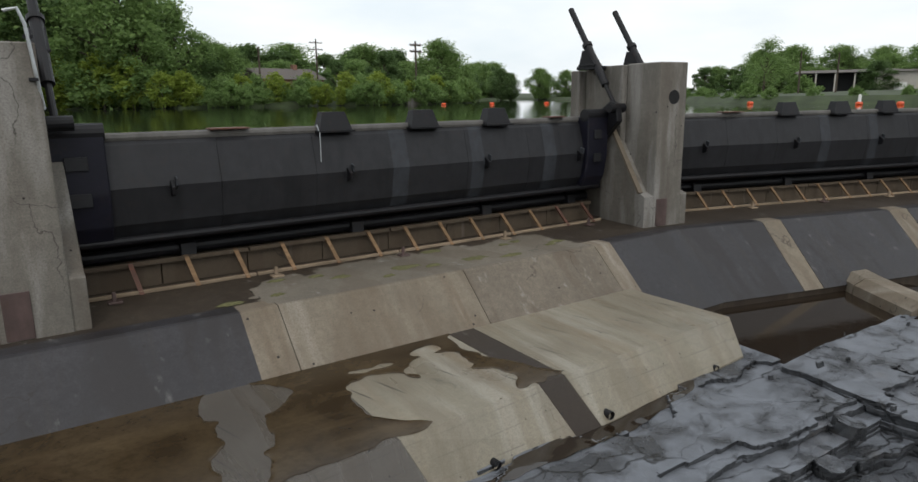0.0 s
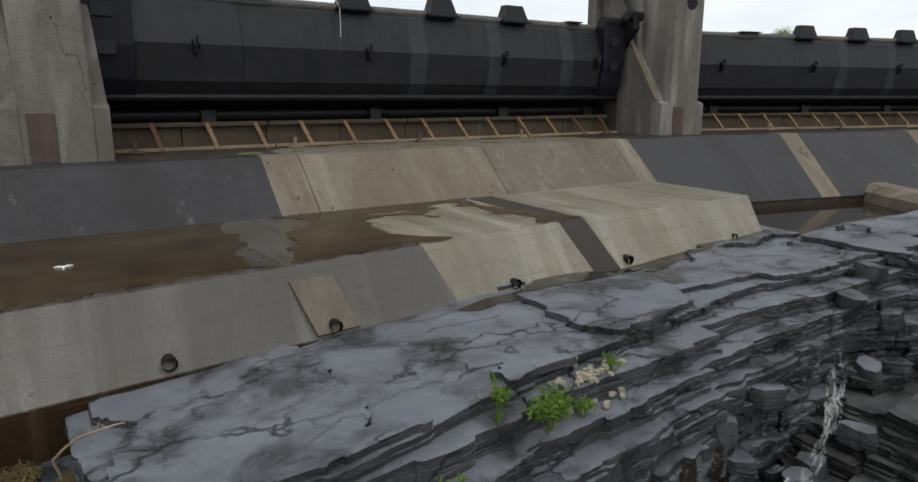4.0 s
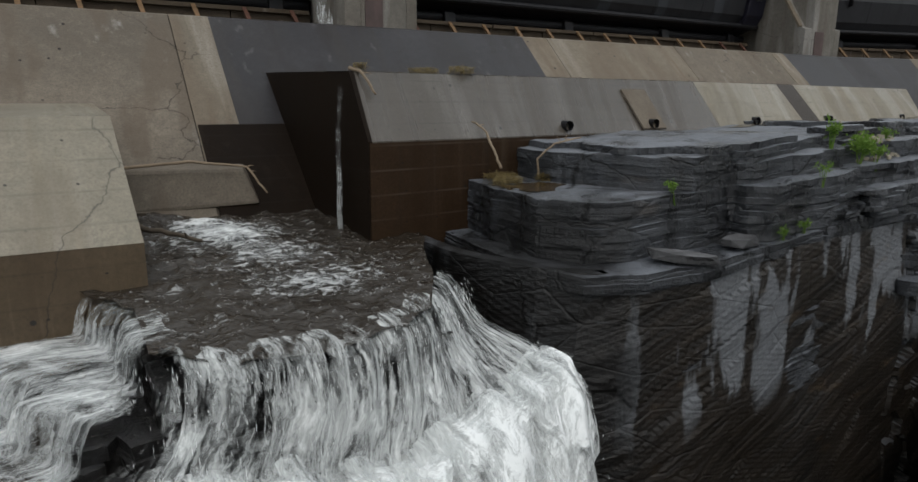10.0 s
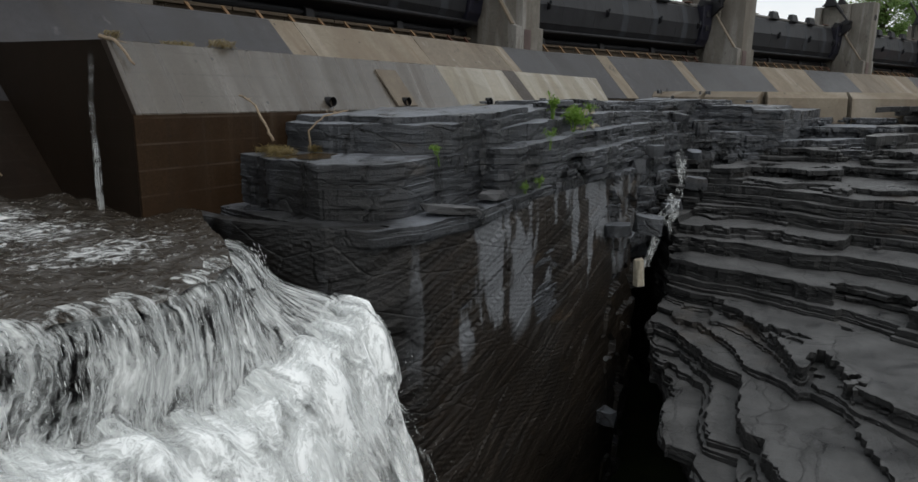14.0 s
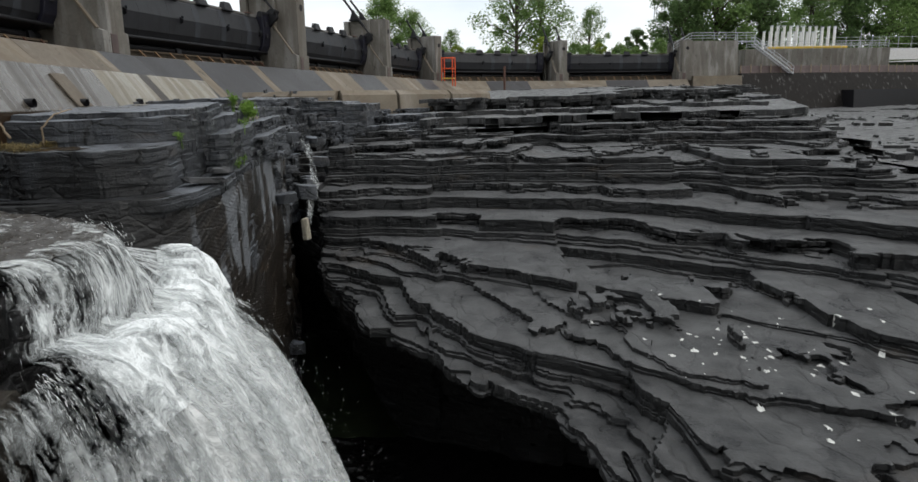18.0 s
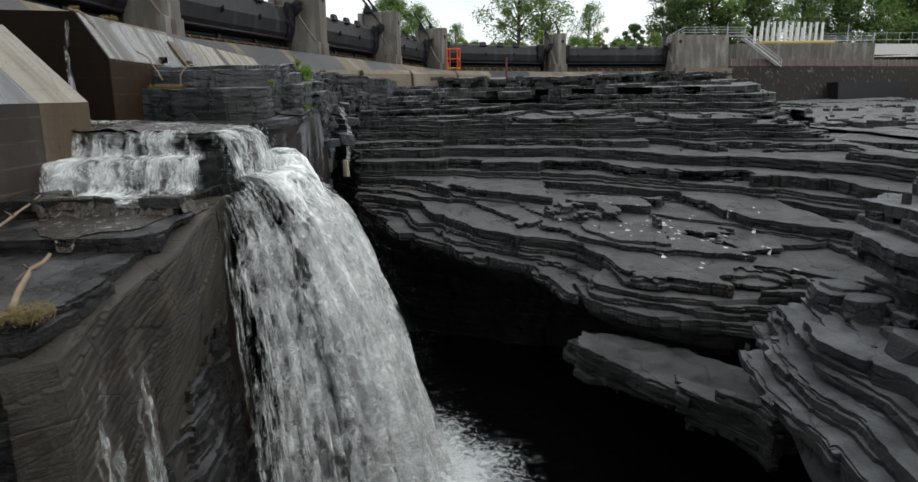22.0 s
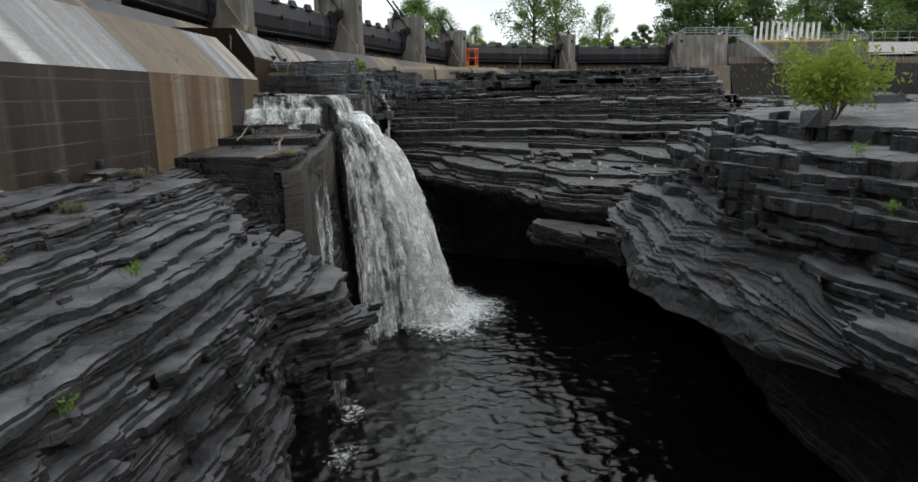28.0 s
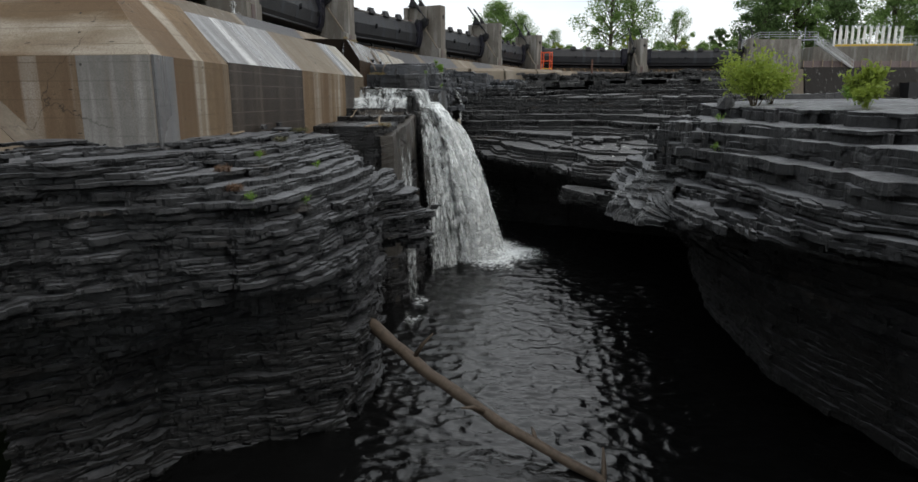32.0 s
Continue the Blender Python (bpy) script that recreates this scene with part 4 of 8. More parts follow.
def build_gates():
    g, s, f, p = gate(), sill(), timber_frame(), pier()
    for i in range(1, len(NODES) - 1):
        m = bay_frame(i)[0]
        for ob in (g, s, f):
            if i == 1:
                ob.matrix_world = m
            else:
                copy_thing(ob, m)
    for i in range(1, len(NODES)):
        a = bay_frame(min(i, len(NODES) - 2))[2]
        b = bay_frame(i - 1)[2]
        m = Matrix.Translation((*NODES[i], 0)) @ Matrix.Rotation((a + b) / 2, 4, "Z")
        q = p if i == 1 else copy_thing(p, m)
        q.matrix_world = m
        if i == 3:
            for c in q.children:
                if c.name.startswith("drain_hole"):
                    c.matrix_basis = Matrix.Translation((-0.278, 0, -0.45)) @ Matrix.Diagonal((1.06, 1, 1.06, 1))


def block_top(x):
    return np.interp(x, (-3.25, 4.4, 8.0, 14.0), (7.62, 8.2, 8.5, 8.72))


def block_foot(x):
    return np.interp(x, (-3.25, 0.4, 2.6, 4.85, 8.0, 13.6), (7.03, 7.33, 7.47, 7.72, 7.84, 8.07))


def block_profile(x, low, lean=0.0):
    """Outline of the toe block at x; lean shifts the foot of a cast joint along the block."""
    f = x + lean
    return [(x, 11.75, 8.9), (x, block_top(x), 8.81), (f, block_foot(f), 7.88), (f, block_foot(f), low), (x, 11.75, low)]


def spillway_block():
    """The stepped toe block below the crest, cast in lengths."""
    blk = thing("toe_block", "long concrete toe block with a wet, puddled top", "toe block", kind="structure")
    cuts = [(-3.25, 4.39, M_GREY, "grey board-marked length"), (4.4, 7.55, M_LIGHT, "pale tan length"),
            (7.56, 8.24, M_STRIP, "dark damp strip"), (8.25, 14.0, M_LIGHT, "pale tan length")]
    for a, b, mat, lab in cuts:
        bm = bm_new()
        pa, pb = block_profile(a, 7.0, 0.4 if a > 0 else 0.0), block_profile(b, 7.0, 0.4)
        if b > 13:
            pb = [(13.55, 11.7, 8.9), (13.95, 8.72, 8.78), (13.62, 8.07, 8.05), (13.62, 8.05, 7.0), (13.6, 11.7, 7.0)]
        solid(bm, pa, pb)
        part("cast_length", bm, mat, blk, lab)
    bm = bm_new()
    a, b = block_profile(2.05, 7.0, 0.3), block_profile(2.7, 7.0, 0.3)
    quad = [Vector(a[2]).lerp(Vector(a[1]), 0.05), Vector(b[2]).lerp(Vector(b[1]), 0.05), Vector(b[2]).lerp(Vector(b[1]), 0.8), Vector(a[2]).lerp(Vector(a[1]), 0.8)]
    out = Vector((0, -0.6, 0.8)) * 0.018
    solid(bm, [q - out for q in quad], [q + out for q in quad])
    part("repair_patch", bm, M_TANROUGH, blk, "rough tan repair patch")
    # wet footing wall, and the wet end face over the chute with its shade in the colour
    bm = bm_new()
    foot = lambda x, d: [(x, block_foot(x) - d, z) for z in (7.86, 5.5)] + [(x, 11.0, 5.5), (x, 11.0, 7.86)]  # noqa: E731
    solid(bm, foot(-3.27, 0.012), foot(3.5, 0.012))
    part("footing_wall", bm, M_WETWALL, blk, "brown wet board-marked wall")
    bm = bm_new()
    e = [(y, z) for _, y, z in block_profile(-3.25, 5.4)]
    prism(bm, e, [-3.29 - 0.1 * (y - 7.0) / 4.7 for y, z in e], -3.23)
    part("end_face", bm, M_WETSHADE, blk, "wet end face darkened for shade")
    return blk


M_TANWET = concrete("damp_tan_concrete", (0.115, 0.083, 0.05), stain=(0.05, 0.032, 0.02), streak=0.7, lines=0.34, rough=0.5, pale=(0.25, 0.2, 0.14), pale_at=0.6, wash_k=0.5, run_s=(1.2, 0.12, 0.06))
M_LIMEGLOSS = concrete("glossy_lime_concrete", (0.125, 0.127, 0.132), stain=(0.09, 0.07, 0.05), streak=0.35, lines=0.3, rough=0.5, gloss=0.24, spec=0.6, pale=(0.3, 0.3, 0.3), pale_at=0.6, wash_k=0.4)
M_LIMEGREY = concrete("lime_grey_concrete", (0.24, 0.23, 0.215), stain=(0.15, 0.1, 0.06), streak=0.5, lines=0.34, pale=(0.5, 0.49, 0.47), pale_at=0.56, wash_k=0.5)


def west_block():
    blk = thing("west_toe_block", "high concrete block with rust and lime streaks", "toe block", kind="structure")
    FY, FT = 6.05, 7.0
    spans = [(-18.5, -13.46, M_WETWEST, M_WHITEWALL), (-13.45, -8.86, M_RUSTWALL, M_TAN), (-8.85, -7.62, M_WETWEST, M_LIMEGLOSS), (-7.61, -6.2, M_TANWET, M_LIGHT)]
    for a, b, face, top in spans:
        bm = bm_new()
        prism(bm, [(FY, 4.0), (FY, FT - 0.004), (11.3, FT - 0.004), (11.3, 4.0)], a, b)
        part("wall_length", bm, face, blk)
        bm = bm_new()
        s = 0.12 if b > -7 else 0.0
        prism(bm, [(FY, FT), (7.2, 8.24), (11.3, 8.34), (11.3, FT)], a, [b, b - s, b - s, b])
        part("sloping_cap", bm, top, blk)
    bm = bm_new()
    out = [(-22.7, 5.5), (-18.51, 6.05), (-18.51, 12.0), (-22.7, 12.0)]
    inn = [(-21.5, 7.0), (-18.51, 7.2), (-18.51, 12.0), (-21.5, 12.0)]
    solid(bm, [(x, y, 3.6) for x, y in out], [(x, y, 6.93) for x, y in out])
    part("wall_length", bm, M_RUSTWALL, blk, "rust-streaked corner length")
    bm = bm_new()
    box(bm, -22.76, -22.7, 5.5, 6.95, 3.6, 6.92)
    part("end_wall", bm, M_LIMEGREY, blk, "lime-grey end wall")
    bm = bm_new()
    box(bm, -22.763, -22.7, 6.953, 12.0, 3.6, 6.92)
    part("end_wall", bm, M_RUSTEND, blk, "end wall banded with rust and lime")
    bm = bm_new()
    solid(bm, [(-22.68, 5.44, 3.6), (-21.8, 5.565, 3.6), (-21.8, 5.63, 3.6), (-22.68, 5.5, 3.6)], [(-22.68, 5.44, 6.93), (-21.8, 5.565, 6.93), (-21.8, 5.63, 6.93), (-22.68, 5.5, 6.93)])
    part("corner_band", bm, M_WHITEWALL, blk, "white lime band at the corner")
    bm = bm_new()
    solid(bm, [(x, y, 6.934) for x, y in out], [(x, y, 8.34) for x, y in inn])
    part("sloping_cap", bm, M_RUSTWALL, blk)
    return blk


build_crests()
build_gates()
spillway_block()
west_block()


# ---- bedrock ----
def lattice(x, y, scale, seed):
    """Smooth value noise in -1..1 on arrays."""
    r = np.random.default_rng(seed)
    tab = r.uniform(-1, 1, (64, 64))
    u, v = x / scale + 1000, y / scale + 1000
    i, j = np.floor(u).astype(int), np.floor(v).astype(int)
    fu, fv = u - i, v - j
    fu, fv = fu * fu * (3 - 2 * fu), fv * fv * (3 - 2 * fv)
    i0, i1, j0, j1 = i % 64, (i + 1) % 64, j % 64, (j + 1) % 64
    return (tab[i0, j0] * (1 - fu) + tab[i1, j0] * fu) * (1 - fv) + (tab[i0, j1] * (1 - fu) + tab[i1, j1] * fu) * fv


def cellular(x, y, scale, seed):
    """One random value a cell of a jittered grid: joint-bounded blocks."""
    r = np.random.default_rng(seed)
    jx, jy, val = r.uniform(0.1, 0.9, (64, 64)), r.uniform(0.1, 0.9, (64, 64)), r.uniform(-1, 1, (64, 64))
    u, v = x / scale + 1000, y / scale + 1000
    i, j = np.floor(u).astype(int), np.floor(v).astype(int)
    best, out = np.full(np.shape(u), 9.0), np.zeros(np.shape(u))
    for a in (-1, 0, 1):
        for b in (-1, 0, 1):
            p, q = (i + a) % 64, (j + b) % 64
            d = (i + a + jx[p, q] - u) ** 2 + (j + b + jy[p, q] - v) ** 2
            near = d < best
            best, out = np.where(near, d, best), np.where(near, val[p, q], out)
    return out


def marched(X, Y, F, keep):
    """Triangles of the part of a grid where F > 0, and its border, as points (x, y) with a border flag."""
    nx, ny = F.shape
    idx = np.arange(nx * ny).reshape(nx, ny)
    a, b, c, d = idx[:-1, :-1][keep], idx[1:, :-1][keep], idx[1:, 1:][keep], idx[:-1, 1:][keep]
    flip = (a % 2 + b // ny) % 2 == 0
    t1 = np.where(flip[:, None], np.stack([a, b, c], 1), np.stack([a, b, d], 1))
    t2 = np.where(flip[:, None], np.stack([a, c, d], 1), np.stack([b, c, d], 1))
    tri = np.concatenate([t1, t2])
    f = F.ravel()
    ins = f[tri] > 0
    cnt = ins.sum(1)
    N = nx * ny
    faces = [tri[cnt == 3].astype(np.int64)]
    segs = []

    def key(p, q):
        lo, hi = np.minimum(p, q), np.maximum(p, q)
        return N + lo * N + hi

    for want in (1, 2):
        t, s = tri[cnt == want], ins[cnt == want]
        if not len(t):
            continue
        first = np.argmax(s, 1) if want == 1 else np.argmin(s, 1)
        r = np.arange(len(t))
        p, q, w = t[r, first], t[r, (first + 1) % 3], t[r, (first + 2) % 3]
        pq, pw = key(p, q), key(p, w)
        if want == 1:
            faces.append(np.stack([p, pq, pw], 1))
            segs.append(np.stack([pq, pw], 1))
        else:
            faces.append(np.stack([pq, q, w], 1))
            faces.append(np.stack([pq, w, pw], 1))
            segs.append(np.stack([pw, pq], 1))
    faces = np.concatenate(faces)
    segs = np.concatenate(segs) if segs else np.zeros((0, 2), np.int64)
    ids, inv = np.unique(np.concatenate([faces.ravel(), segs.ravel()]), return_inverse=True)
    faces, segs = inv[: faces.size].reshape(-1, 3), inv[faces.size :].reshape(-1, 2)
    cut = ids >= N
    px, py = np.empty(len(ids)), np.empty(len(ids))
    px[~cut], py[~cut] = X.ravel()[ids[~cut]], Y.ravel()[ids[~cut]]
    lo, hi = (ids[cut] - N) // N, (ids[cut] - N) % N
    w = f[lo] / (f[lo] - f[hi] + 1e-12)
    w = np.clip(w, 0.02, 0.98)
    px[cut] = X.ravel()[lo] * (1 - w) + X.ravel()[hi] * w
    py[cut] = Y.ravel()[lo] * (1 - w) + Y.ravel()[hi] * w
    return px, py, cut, faces, segs


def raw_mesh(name, verts, tris, quads, mat, smooth=False):
    me = bpy.data.meshes.new(name)
    nt, nq = len(tris), len(quads)
    me.vertices.add(len(verts))
    me.vertices.foreach_set("co", np.asarray(verts, np.float32).ravel())
    me.loops.add(3 * nt + 4 * nq)
    loops = np.concatenate([np.asarray(tris, np.int32).ravel(), np.asarray(quads, np.int32).ravel()])
    me.loops.foreach_set("vertex_index", loops.astype(np.int32))
    me.polygons.add(nt + nq)
    start = np.concatenate([np.arange(nt) * 3, 3 * nt + np.arange(nq) * 4])
    me.polygons.foreach_set("loop_start", start.astype(np.int32))
    me.update(calc_edges=True)
    me.validate()
    me.materials.append(mat)
    me.polygons.foreach_set("use_smooth", [smooth] * len(me.polygons))
    return me


def beds(z0, marks, thin, thick, group, seed):
    """Beds (top, thickness, bottom of their group, inset) from z0 up through the given group tops."""
    r = random.Random(seed)
    tops, z = [], z0
    for m in marks:
        while z < m - group * 1.4:
            z += r.choice((0.35, 0.6, 0.8, 1.0, 1.5)) * group
            tops.append(z)
        z = m
        tops.append(z)
    out, z = [], z0
    for g in tops:
        base = z
        while z < g - 1e-6:
            t = min(r.uniform(thin, thick), g - z)
            if g - z - t < thin * 0.7:
                t = g - z
            gap = 0.0
            if r.random() < 0.7:
                gap = min(0.04, t * 0.45)
                out.append((z + gap, gap, base, r.uniform(-0.32, -0.08)))
            z += t
            out.append((z, t - gap, base, r.uniform(-0.07, 0.07)))
    return out


def layered(name, x0, x1, y0, y1, step, layers, field, warp, mat, seed, calm=None, long=1.8, big=1.0, fine=1.0):
    """Bedrock as a pile of thin beds: groups share a broken outline, every bed has its own edge, tread and riser."""
    X, Y = np.meshgrid(np.arange(x0, x1 + step, step), np.arange(y0, y1 + step, step), indexing="ij")
    W = warp(X, Y)
    rg = np.random.default_rng(seed)
    wx, wy = 0.25 * lattice(X, Y, 0.9, seed + 7), 0.12 * lattice(X, Y, 0.6, seed + 8)
    wide = (0.2 * lattice(X, Y, 3.4, seed) + 0.24 * cellular((X + wx) / long, Y + wy, 1.7, seed + 1)) * big
    bank_g = [0.1 * lattice(X / long, Y, 1.1, seed + 20 + k) + 0.2 * cellular((X + wx) / long, Y + wy, 0.8, seed + 30 + k) for k in range(4)]
    bank_o = [0.05 * lattice(X / long, Y, 0.6, seed + 40 + k) + 0.09 * cellular((X + wx) / long, Y + wy, 0.42, seed + 50 + k) + 0.05 * cellular(X / long, Y + wy, 0.17, seed + 60 + k) + 0.03 * lattice(X, Y, 0.14, seed + 70 + k) for k in range(5)]

    def pick(bank):
        return np.roll(bank[rg.integers(len(bank))], (rg.integers(X.shape[0]), rg.integers(X.shape[1])), (0, 1))

    fields, group, gz, kz = [], None, None, 1.0
    for z, t, zg, inset in layers:
        if gz != zg:
            gz = zg
            kz = calm(X, Y, zg) if calm else 1.0
            group = pick(bank_g)
            base = field(X, Y, zg + W, W)
        fields.append(base + (wide + group + (pick(bank_o) + inset) * fine) * kz)
    vs, ts, qs, base = [], [], [], 0
    for k, (z, t, zg, inset) in enumerate(layers):
        F = fields[k]
        pos = F > 0
        some = pos[:-1, :-1] | pos[1:, :-1] | pos[1:, 1:] | pos[:-1, 1:]
        if k + 1 < len(layers):
            G = fields[k + 1]
            some &= np.minimum(np.minimum(G[:-1, :-1], G[1:, :-1]), np.minimum(G[1:, 1:], G[:-1, 1:])) < 0.12
        if not some.any():
            continue
        px, py, cut, faces, segs = marched(X, Y, F, some)
        w = warp(px, py)
        relief = 0.035 * lattice(px, py, 1.3, seed + 300) + 0.016 * lattice(px, py, 0.4, seed + 301) + 0.006 * lattice(px, py, 0.25, seed + 310 + k)
        pz = z + w + relief - cut * (0.004 + 0.01 * np.abs(lattice(px, py, 0.3, seed + 302)))
        vs.append(np.stack([px, py, pz], 1))
        ts.append(faces + base)
        base += len(px)
        if len(segs):
            ring, inv = np.unique(segs.ravel(), return_inverse=True)
            s = inv.reshape(-1, 2)
            top = np.stack([px[ring], py[ring], pz[ring]], 1)
            lx = px[ring] + 0.03 * lattice(px[ring], py[ring], 0.4, seed + 400 + k)
            ly = py[ring] + 0.03 * lattice(px[ring], py[ring], 0.4, seed + 420 + k)
            low = np.stack([lx, ly, pz[ring] - t - 0.03], 1)
            vs += [top, low]
            n = len(ring)
            qs.append(np.stack([s[:, 0], s[:, 0] + n, s[:, 1] + n, s[:, 1]], 1) + base)
            base += 2 * n
    me = raw_mesh(name, np.concatenate(vs), np.concatenate(ts), np.concatenate(qs), mat, False)
    return new(name, me)


def sheet_grid(name, pts, mat, uvs=None, smooth=True):
    """A surface from a grid of points (n, m, 3), with a map whose u runs across and v down it, in metres."""
    n, m, _ = pts.shape
    idx = np.arange(n * m).reshape(n, m)
    quads = np.stack([idx[:-1, :-1].ravel(), idx[1:, :-1].ravel(), idx[1:, 1:].ravel(), idx[:-1, 1:].ravel()], 1)
    me = raw_mesh(name, pts.reshape(-1, 3), np.zeros((0, 3), int), quads, mat, smooth)
    u = np.concatenate([[0], np.cumsum(np.linalg.norm(np.diff(pts[:, m // 2], axis=0), axis=1))])
    v = np.concatenate([[0], np.cumsum(np.linalg.norm(np.diff(pts[n // 2], axis=0), axis=1))])
    uv = np.stack(np.meshgrid(u, v, indexing="ij"), -1).reshape(-1, 2)
    span = np.stack(np.meshgrid(np.linspace(0, 1, n), np.linspace(0, 1, m), indexing="ij"), -1).reshape(-1, 2)
    lay = me.uv_layers.new(name="flow")
    li = np.empty(len(me.loops), np.int32)
    me.loops.foreach_get("vertex_index", li)
    lay.data.foreach_set("uv", uv[li].astype(np.float32).ravel())
    me.uv_layers.new(name="span").data.foreach_set("uv", span[li].astype(np.float32).ravel())
    me.uv_layers.active_index = 0
    me.uv_layers["flow"].active_render = True
    return me


def fold(x, y):
    """The gentle roll and dip that all the beds share."""
    return 0.16 * np.sin(x / 6.3 + 0.5) * np.cos(y / 9.0) + 0.012 * (x - 2) - 0.02 * (y + 2) * (y < 3.5) * (x > -6) + 0.07 * lattice(x, y, 4.0, 77)


def north_face(x):
    return np.interp(x, (-40, -26, -25.2, -24.4, -23, -21.5, -20, -18.6, -17.4, -16.4, -15.4, -13.4, -12.6, -12.3, -7.5, -6.4, -5.5, -4.6, -4.2, -3.9, -3.3, -2.6),
                     (6.0, 5.6, 4.4, 3.2, 2.6, 2.3, 2.25, 2.4, 2.9, 3.3, 4.0, 4.3, 3.7, 3.3, 3.5, 3.68, 3.66, 3.8, 3.95, 4.05, 4.1, 4.3))


def spill_one(y):
    return np.interp(y, (3.9, 5.4, 6.1), (-6.35, -6.42, -6.85))


def spill_two(y):
    return np.interp(y, (3.9, 5.0, 6.0), (-6.95, -7.15, -7.7))


def north_top(x, y):
    west = np.interp(y, (2.2, 3.0, 4.2, 5.5, 7), (3.75, 4.35, 4.9, 5.22, 5.3))
    gully = np.interp(y, (2.9, 3.25, 4.6, 5.6, 6.5), (1.0, 2.7, 4.35, 4.95, 5.1))
    steps = np.interp(x, (-12.6, -11.4, -11.3, -10.1, -10.0, -8.9, -8.8, -7.0), (4.86, 4.95, 5.12, 5.18, 5.34, 5.38, 5.5, 5.5))
    t = np.where(x < -15.6, west, np.where(x < -12.6, gully, steps))
    east = np.where(x > np.interp(y, (4.0, 5.2, 6.5), (-4.0, -3.3, -2.75)), 5.45, 6.02)
    return np.where(x > spill_one(y), east, np.where((x > spill_two(y)) & (y > 3.9), 5.7, t))


def west_field(x, y, z, w):
    """The west bank: ledged slope, steep rim, hollow foot."""
    zr = z - w
    near = np.interp(zr, (-1, 1.0, 2.4, 3.0), (0.6, 0.3, 0.1, 0.0))
    hollow = np.interp(zr, (-1, 1.0, 2.2, 2.9, 3.1), (3.2, 3.0, 2.2, 0.9, 0.0))
    under = near + (hollow - near) * np.clip((-21.6 - x) / 1.6, 0, 1)
    f = np.minimum(y - north_face(x) - 0.1 * (zr - 2.0) - under, (north_top(x, y) - z - 0.03) * 3.2)
    nose = np.minimum.reduce([y - 1.4 - 0.85 * np.abs(x + 17.3), (np.interp(y, (1.3, 2.6), (3.2, 3.95)) - z) * 2.5, (z - 2.25 - 0.5 * np.abs(x + 17.3)) * 1.6, 3.4 - y])
    return np.minimum(np.maximum(f, nose), (-12.6 - x) * 2)


def chute_field(x, y, z, w):
    zr = z - w
    f = np.minimum(y - north_face(x) - 0.1 * (zr - 2.0), (north_top(x, y) - z - 0.03) * 5.0)
    return np.minimum(np.minimum(f, -2.3 - x), (x + 12.7) * 2)


def shelf_field(x, y, z, w):
    """The shelf east of the falls: the upper slab, a lower slab and a broken block before it, a thin ledge, the body below."""
    zr = z - w
    plate = np.round(0.6 + 0.9 * cellular(x + 0.3 * lattice(x, y, 0.8, 5), y, 1.9, 91)) * 0.08
    left = np.interp(y, (4.2, 4.6, 5.5, 7.0), (-1.95, -2.12, -2.2, -2.05))
    front = np.interp(x, (-2.0, -1.3, -0.2, 0.9, 2.0, 4.0, 5.6, 7, 8.5, 10.5, 14, 16), (4.2, 3.82, 3.7, 3.82, 3.92, 4.1, 4.3, 4.3, 4.2, 4.6, 3.0, 2.5))
    inset = 0.12 * (zr < 6.38) * (x < 5.3)
    thin = np.minimum(np.minimum(y - front, x - left) - inset, (np.where(x < 5, 6.56, 6.85) - zr) * 6.0)
    flare = np.interp(zr, (6.6, 7.3), (0.15, 0.0)) * np.interp(x, (-1.8, -0.8, 0.3), (1.0, 0.4, 0.2))
    lower = np.minimum(y - np.interp(x, (-1.9, -1.55, -1.1, -0.3, 0.4), (5.3, 4.65, 4.4, 4.42, 4.36)) + flare, x + 1.85 - 0.12 * (y - 5.3))
    lower = np.minimum(np.minimum(lower, np.where(y < 4.9, 0.34 - x, 3.0)), (np.where((y > 5.5) & (x < -0.9), 7.18, 7.28) - zr) * 6.0)
    block = np.minimum(y - np.interp(x, (0.8, 1.1, 2.5, 4.0, 6.0, 8.0), (4.12, 3.98, 4.08, 4.3, 4.4, 4.5)), x - 0.8)
    block = np.minimum(block, (np.where(y < np.interp(x, (0.8, 2.5, 4.2), (4.4, 4.3, 4.5)), 7.28 - 0.5 * plate, 7.58) - zr) * 6.0)
    block = np.where((x > 7.2) & (y < 5.2), np.minimum(block, (np.interp(y, (2.5, 5.2), (6.5, 7.4)) - zr) * 6.0), block)
    rim = np.interp(x, (-0.7, -0.54, -0.26, 0.03, 0.5, 1.2, 2.2, 4.0, 6.0, 9, 14), (6.3, 5.3, 4.7, 4.42, 4.38, 4.42, 4.55, 4.9, 5.0, 5.5, 5.4))
    upper = np.minimum(np.minimum(y - rim, x + 0.68), (7.82 - plate - zr) * 6.0)
    return np.maximum.reduce([thin, lower, block, upper])


def wall_calm(x, y, z):
    return np.where(x < -6.6, 0.55, 0.3)


def shelf_calm(x, y, z):
    """The sheer wetted face and the cleaved slab fronts are smooth; the rim and the cleft are broken."""
    return np.where(z < 6.4, np.interp(x, (4.2, 5.5), (0.12, 0.9)), np.interp(x, (0.5, 1.0, 3.0, 5.0), (0.07, 0.2, 0.3, 0.55)) * np.where(z > 7.3, 0.75, 1.0))


